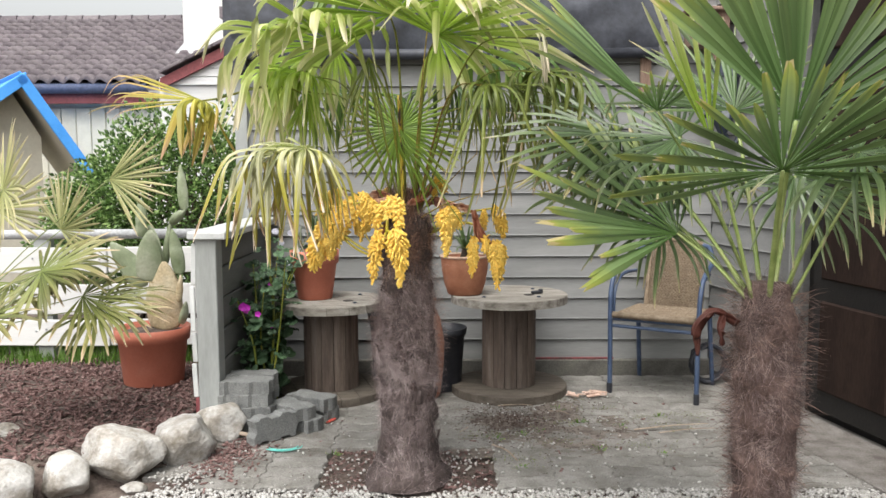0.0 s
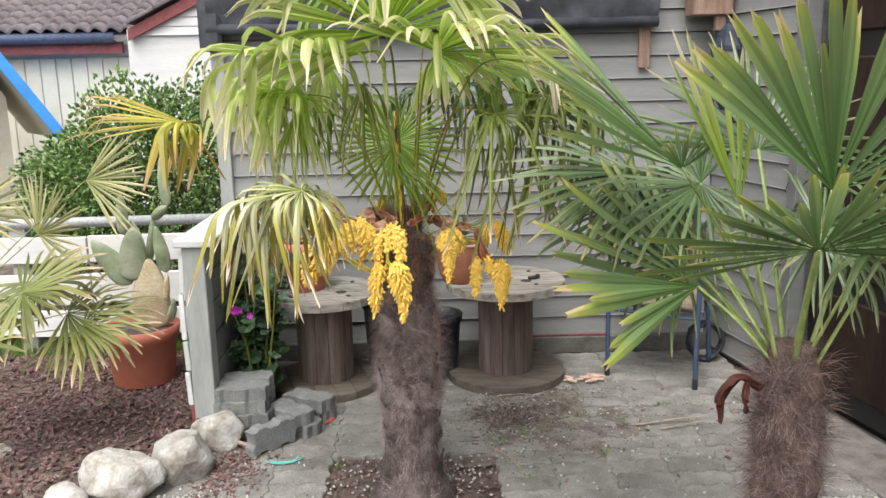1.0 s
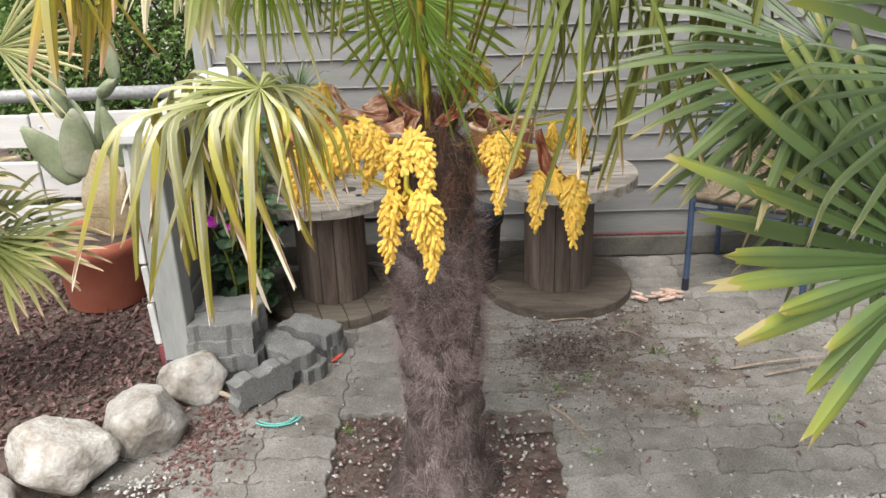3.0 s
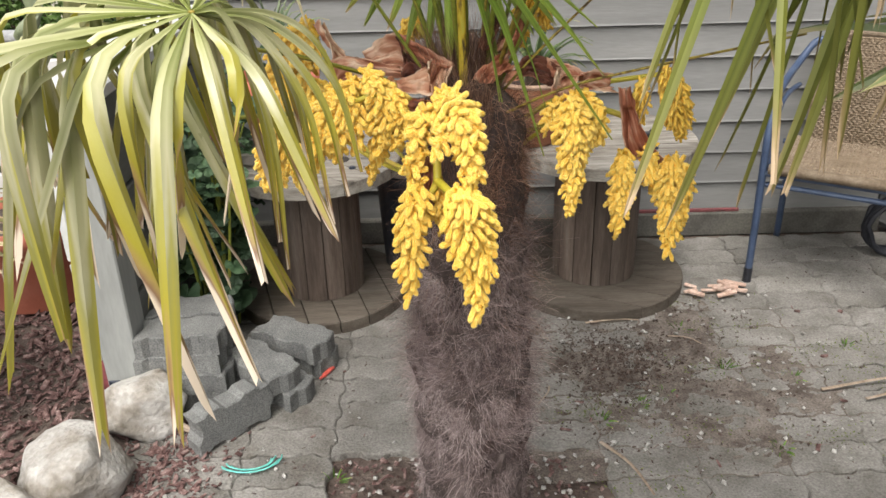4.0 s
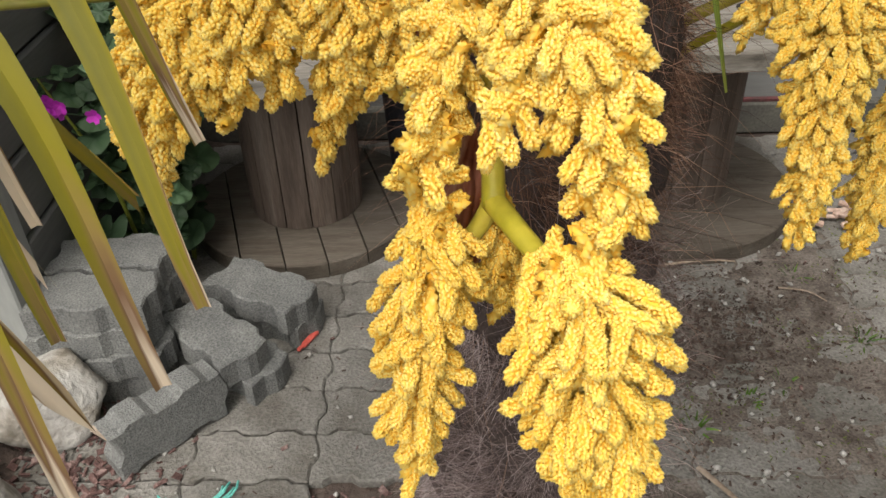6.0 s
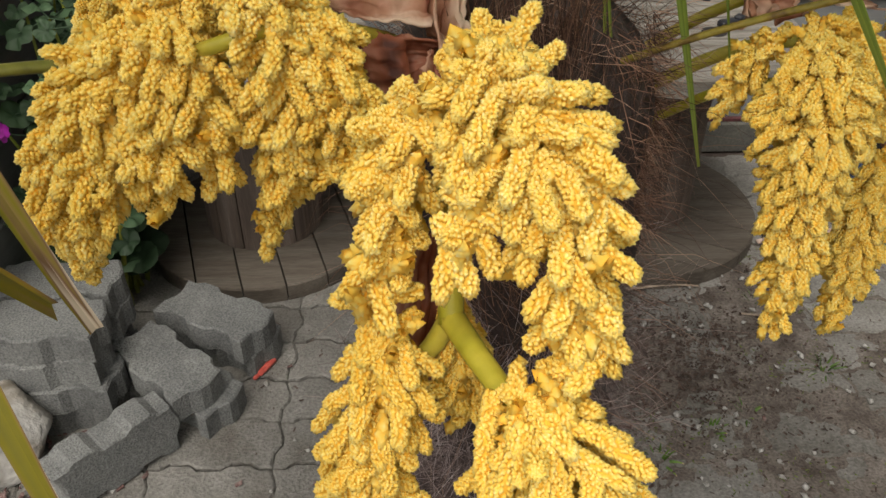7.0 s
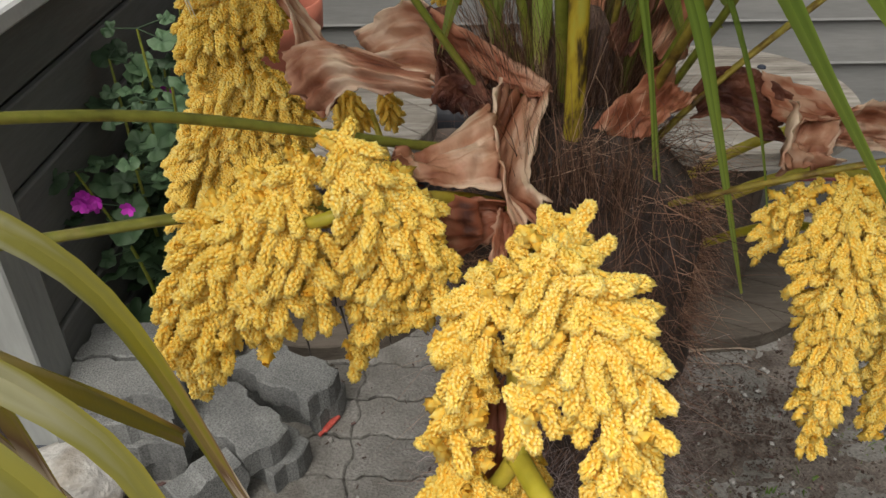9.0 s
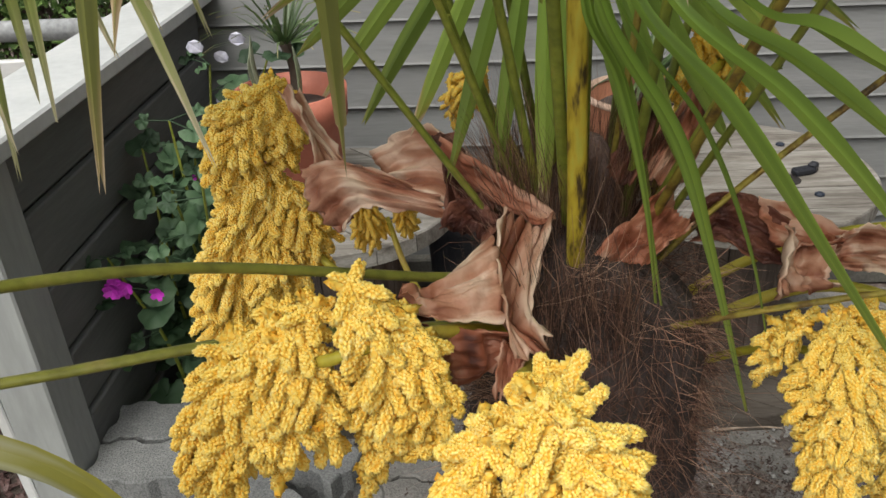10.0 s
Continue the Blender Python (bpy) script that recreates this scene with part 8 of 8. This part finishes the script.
for k in range(150):
    spots.append((r.uniform(-0.08, 0.58), r.uniform(3.38, 3.82), -0.006))
for k in range(110):
    spots.append((r.gauss(-0.62, 0.06), r.gauss(3.5, 0.05), 0.0))
pebble_field("stray_gravel", spots, 0.0068, 73, M["pebbles"], "stray white gravel scattered over the paving", "gravel")

M["crumbs"] = mat("crumbs", [(0.035, 0.022, 0.018), (0.085, 0.058, 0.047), (0.2, 0.16, 0.135)], 45, 0.95, 0.3, 200, fine=0.3)
M["chips"] = mat("chips", [(0.05, 0.028, 0.026), (0.125, 0.07, 0.064), (0.29, 0.21, 0.195)], 45, 0.9, 0.5, 200, fine=0.35)


def chip_field(name, spots, seed, material, label, size=1.0):
    r = rng(seed)
    V, F, k = [], [], 0
    box_f = [(0, 1, 3, 2), (4, 6, 7, 5), (0, 4, 5, 1), (2, 3, 7, 6), (0, 2, 6, 4), (1, 5, 7, 3)]
    for x, y, z in spots:
        g = size * r.uniform(0.35, 1.1) ** 1.5
        L, W, T = g * r.uniform(0.008, 0.024), g * r.uniform(0.004, 0.01), g * r.uniform(0.0015, 0.004)
        m = np.array(Euler((r.gauss(0, 0.35), r.gauss(0, 0.35), r.uniform(0, 6.28))).to_matrix())
        c = np.array([(a * L * r.uniform(0.6, 1.1), b * W * r.uniform(0.5, 1.1), d * T) for a in (-1, 1) for b in (-1, 1) for d in (-1, 1)]) @ m.T
        V.append(c + np.array((x, y, z + 0.004)))
        F += [[k + i for i in f] for f in box_f]
        k += 8
    me = bpy.data.meshes.new(name)
    me.from_pydata(np.concatenate(V).tolist(), [], F)
    me.materials.append(material)
    tagged(new(name, me), label, "bark mulch", "", "stuff")


spots = []
for k in range(14000):
    x, y = r.uniform(-2.6, -0.6), r.uniform(3.2, 5.2)
    if y < 3.3 + (x + 1.3) * 0.62 and x > -1.5:
        continue
    spots.append((x, y, ground_z(x, y) + r.uniform(-0.002, 0.012)))
chip_field("bark_mulch", spots, 74, M["chips"], "reddish-brown bark mulch covering the planted bed")
spots = []
for k in range(700):
    spots.append((r.gauss(-0.5, 0.07), r.gauss(3.75, 0.14), 0.0))
for k in range(60):
    spots.append((r.uniform(-0.3, 1.8), r.uniform(3.5, 4.6), 0.0))
for k in range(520):
    spots.append((r.uniform(-0.08, 0.58), r.uniform(3.36, 3.82), -0.012))
chip_field("bark_litter", spots, 75, M["chips"], "brown bark litter blown over paving and soil", 0.75)
spots = []
for k in range(1500):
    spots.append((r.gauss(0.66, 0.15), r.gauss(4.2, 0.13), -0.0045))
for k in range(2600):
    x, y = r.uniform(-0.4, 2.0), r.uniform(3.42, 4.9)
    if noise.noise(Vector((x * 3, y * 3, 1))) + r.uniform(-0.5, 0.5) > 0.1 and not in_pit(x, y):
        spots.append((x, y, -0.003))
for k in range(1500):
    spots.append((r.uniform(-0.08, 0.58), r.uniform(3.36, 3.83), -0.016))
for k in range(1500):
    spots.append((r.gauss(0.72, 0.1), r.gauss(4.22, 0.1), 0.002))
for k in range(900):
    spots.append((r.uniform(0.5, 1.2), r.uniform(3.8, 4.6), 0.002))
chip_field("fine_litter", spots, 76, M["crumbs"], "fine dark crumbs of bark and soil on the paving", 0.3)
w = Shape()
r = rng(79)
for k in range(900):
    p = Vector((r.uniform(-2.6, -0.9), 5.0 + r.gauss(0, 0.05), BED_Z))
    d = Vector((r.uniform(-0.4, 0.4), r.uniform(-0.4, 0.4), 1)).normalized() * r.uniform(0.03, 0.09)
    s = Vector((0.003, 0.001, 0))
    w.add([p - s, p + s, p + d], [(0, 1, 2)], [0, 0, 0.7], r.random())
for k in range(2600):
    p = Vector((r.uniform(-3.4, -0.9), r.uniform(5.15, 5.6), BED_Z))
    d = Vector((r.uniform(-0.4, 0.4), r.uniform(-0.4, 0.4), 1)).normalized() * r.uniform(0.06, 0.16)
    s = Vector((0.004, 0.001, 0))
    w.add([p - s, p + s, p + d], [(0, 1, 2)], [0, 0, 0.7], r.random())
single("grass", w, M["leaf_green"], "rough green grass along the white fence", "grass", "stuff")

# ---- pieces of walls, roof and paving ----


def siding(parent, origin, along, out, length, z0, n, pitch=0.121, material="siding"):
    """Lapped boards, one object each: the lower edge stands out from the board beneath."""
    sh = Shape()
    a, o = Vector(along), Vector(out)
    T = [(0.004, 0.0), (0.02, 0.0), (0.017, 0.006), (0.006, pitch - 0.006), (0.0, pitch - 0.004)]
    pts = []
    for s in (0, length):
        pts += [a * s + o * q + Vector((0, 0, z)) for q, z in T]
    f = [(i, (i + 1) % 5, 5 + (i + 1) % 5, 5 + i) for i in range(5)] + [(4, 3, 2, 1, 0), (5, 6, 7, 8, 9)]
    sh.add(pts, f)
    me = sh.mesh("board", M[material])
    for i in range(n):
        ob = part("board", me, None, parent)
        ob.location = Vector(origin) + Vector((0, 0, z0 + pitch * i)) + o * 0.002


siding(wall_back, (-0.72, WALL_Y + 0.015, 0), (1, 0, 0), (0, -1, 0), 2.64, 0.075, 21)
siding(wall_side, side_pt(0.0, -0.008, 0), sd, sn, 0.72, 0.03, 22)

tile_w, tile_l = 0.142, 0.165
slope = Vector((0, ridge_y - 8.36, ridge_z - 1.97)).normalized()
up_n = Vector((0, -slope.z, slope.y))
sh = Shape()
pts, fs = [], []
for j, v in enumerate((0.0, 1.0)):
    for k in range(9):
        a = k / 8
        lift = 0.046 * (math.sin(math.pi * 2 * a) * 0.5 + 0.5) ** 0.7 + (0.055 if j == 0 else 0.006)
        pts.append(Vector((a * tile_w * 1.03, 0, 0)) + slope * tile_l * 1.12 * v + up_n * lift)
for k in range(8):
    fs.append((k, k + 1, k + 10, k + 9))
low = [p - up_n * 0.045 for p in pts[:9]]
pts += low
for k in range(8):
    fs.append((18 + k, 19 + k, k + 1, k))
sh.add(pts, fs)
tile_me = sh.mesh("roof_tile", M["roof_tile"], True)
count = 0
rest = Shape(HOUSE)
for j in range(14):
    for i in range(34):
        p = Vector((-5.9 + i * tile_w, 8.36, 1.985)) + slope * tile_l * j
        if p.x > -1.2:
            continue
        if count < 300 and -5.6 < p.x < -1.9 and j < 13:
            ob = part("roof_tile", tile_me, None, roof)
            ob.location = p - Vector(HOUSE)
            count += 1
        else:
            rest.add([q + p for q in pts], fs)
tagged(part("roof_tiles_far", rest, M["roof_tile"], roof, "", True), kind="stuff")

pave = thing("pavement", (0.8, 4.2, -0.02), "grey interlocking concrete block paving, dirty and weathered", "paving", kind="structure")
sh = Shape()
sh.prism(paver_outline(0.2268, 0.1065), -0.03, 0.0, None, 0.004)
pav_me = sh.mesh("paving_block", M["paver"])
r = rng(83)
rows = int((WALL_Y - 0.03 - 3.385) / 0.112)
for j in range(rows):
    y = 3.44 + j * 0.112
    for i in range(15):
        x = -0.66 + i * 0.228
        if in_pit(x, y - 0.02) or x > 2.4 or (x > 1.98 and y > 4.6):
            continue
        if x < -0.5 and y < 3.55:
            continue
        ob = part("paving_block", pav_me, None, pave)
        ob.location = Vector((x - 0.8, y - 4.2, 0.02 + r.uniform(-0.002, 0.001)))
        ob.rotation_euler = (r.gauss(0, 0.006), r.gauss(0, 0.006), r.gauss(0, 0.004))

# thin drift of dirt that half buries the paving beside the palm
M["dirt"] = mat("dirt", [(0.085, 0.069, 0.058), (0.155, 0.132, 0.115), (0.225, 0.2, 0.18)], 16, 0.97, 1.0, 190, fine=0.45, bdist=0.006)
sh = Shape()
N = 110
pts, fs = [], []
for j in range(N + 1):
    for i in range(N + 1):
        x, y = 0.42 + 0.95 * i / N, 3.72 + 0.98 * j / N
        e = ((x - 0.87) / 0.42) ** 2 + ((y - 4.2) / 0.44) ** 2
        z = 0.0042 * (1 - e) + 0.005 * noise.noise((x * 7, y * 7, 1.3)) + 0.0028 * noise.noise((x * 31, y * 31, 4.1)) + 0.0012 * noise.noise((x * 90, y * 90, 2.2)) - 0.0032
        pts.append((x, y, max(z, -0.012)))
for j in range(N):
    for i in range(N):
        b = j * (N + 1) + i
        q = (b, b + 1, b + N + 2, b + N + 1)
        if max(pts[k][2] for k in q) > -0.0118:
            fs.append(q)
sh.add(pts, fs)
single("dirt_drift", sh, M["dirt"], "thin drift of grey-brown dirt over the paving", "dirt", "stuff", smooth=True)
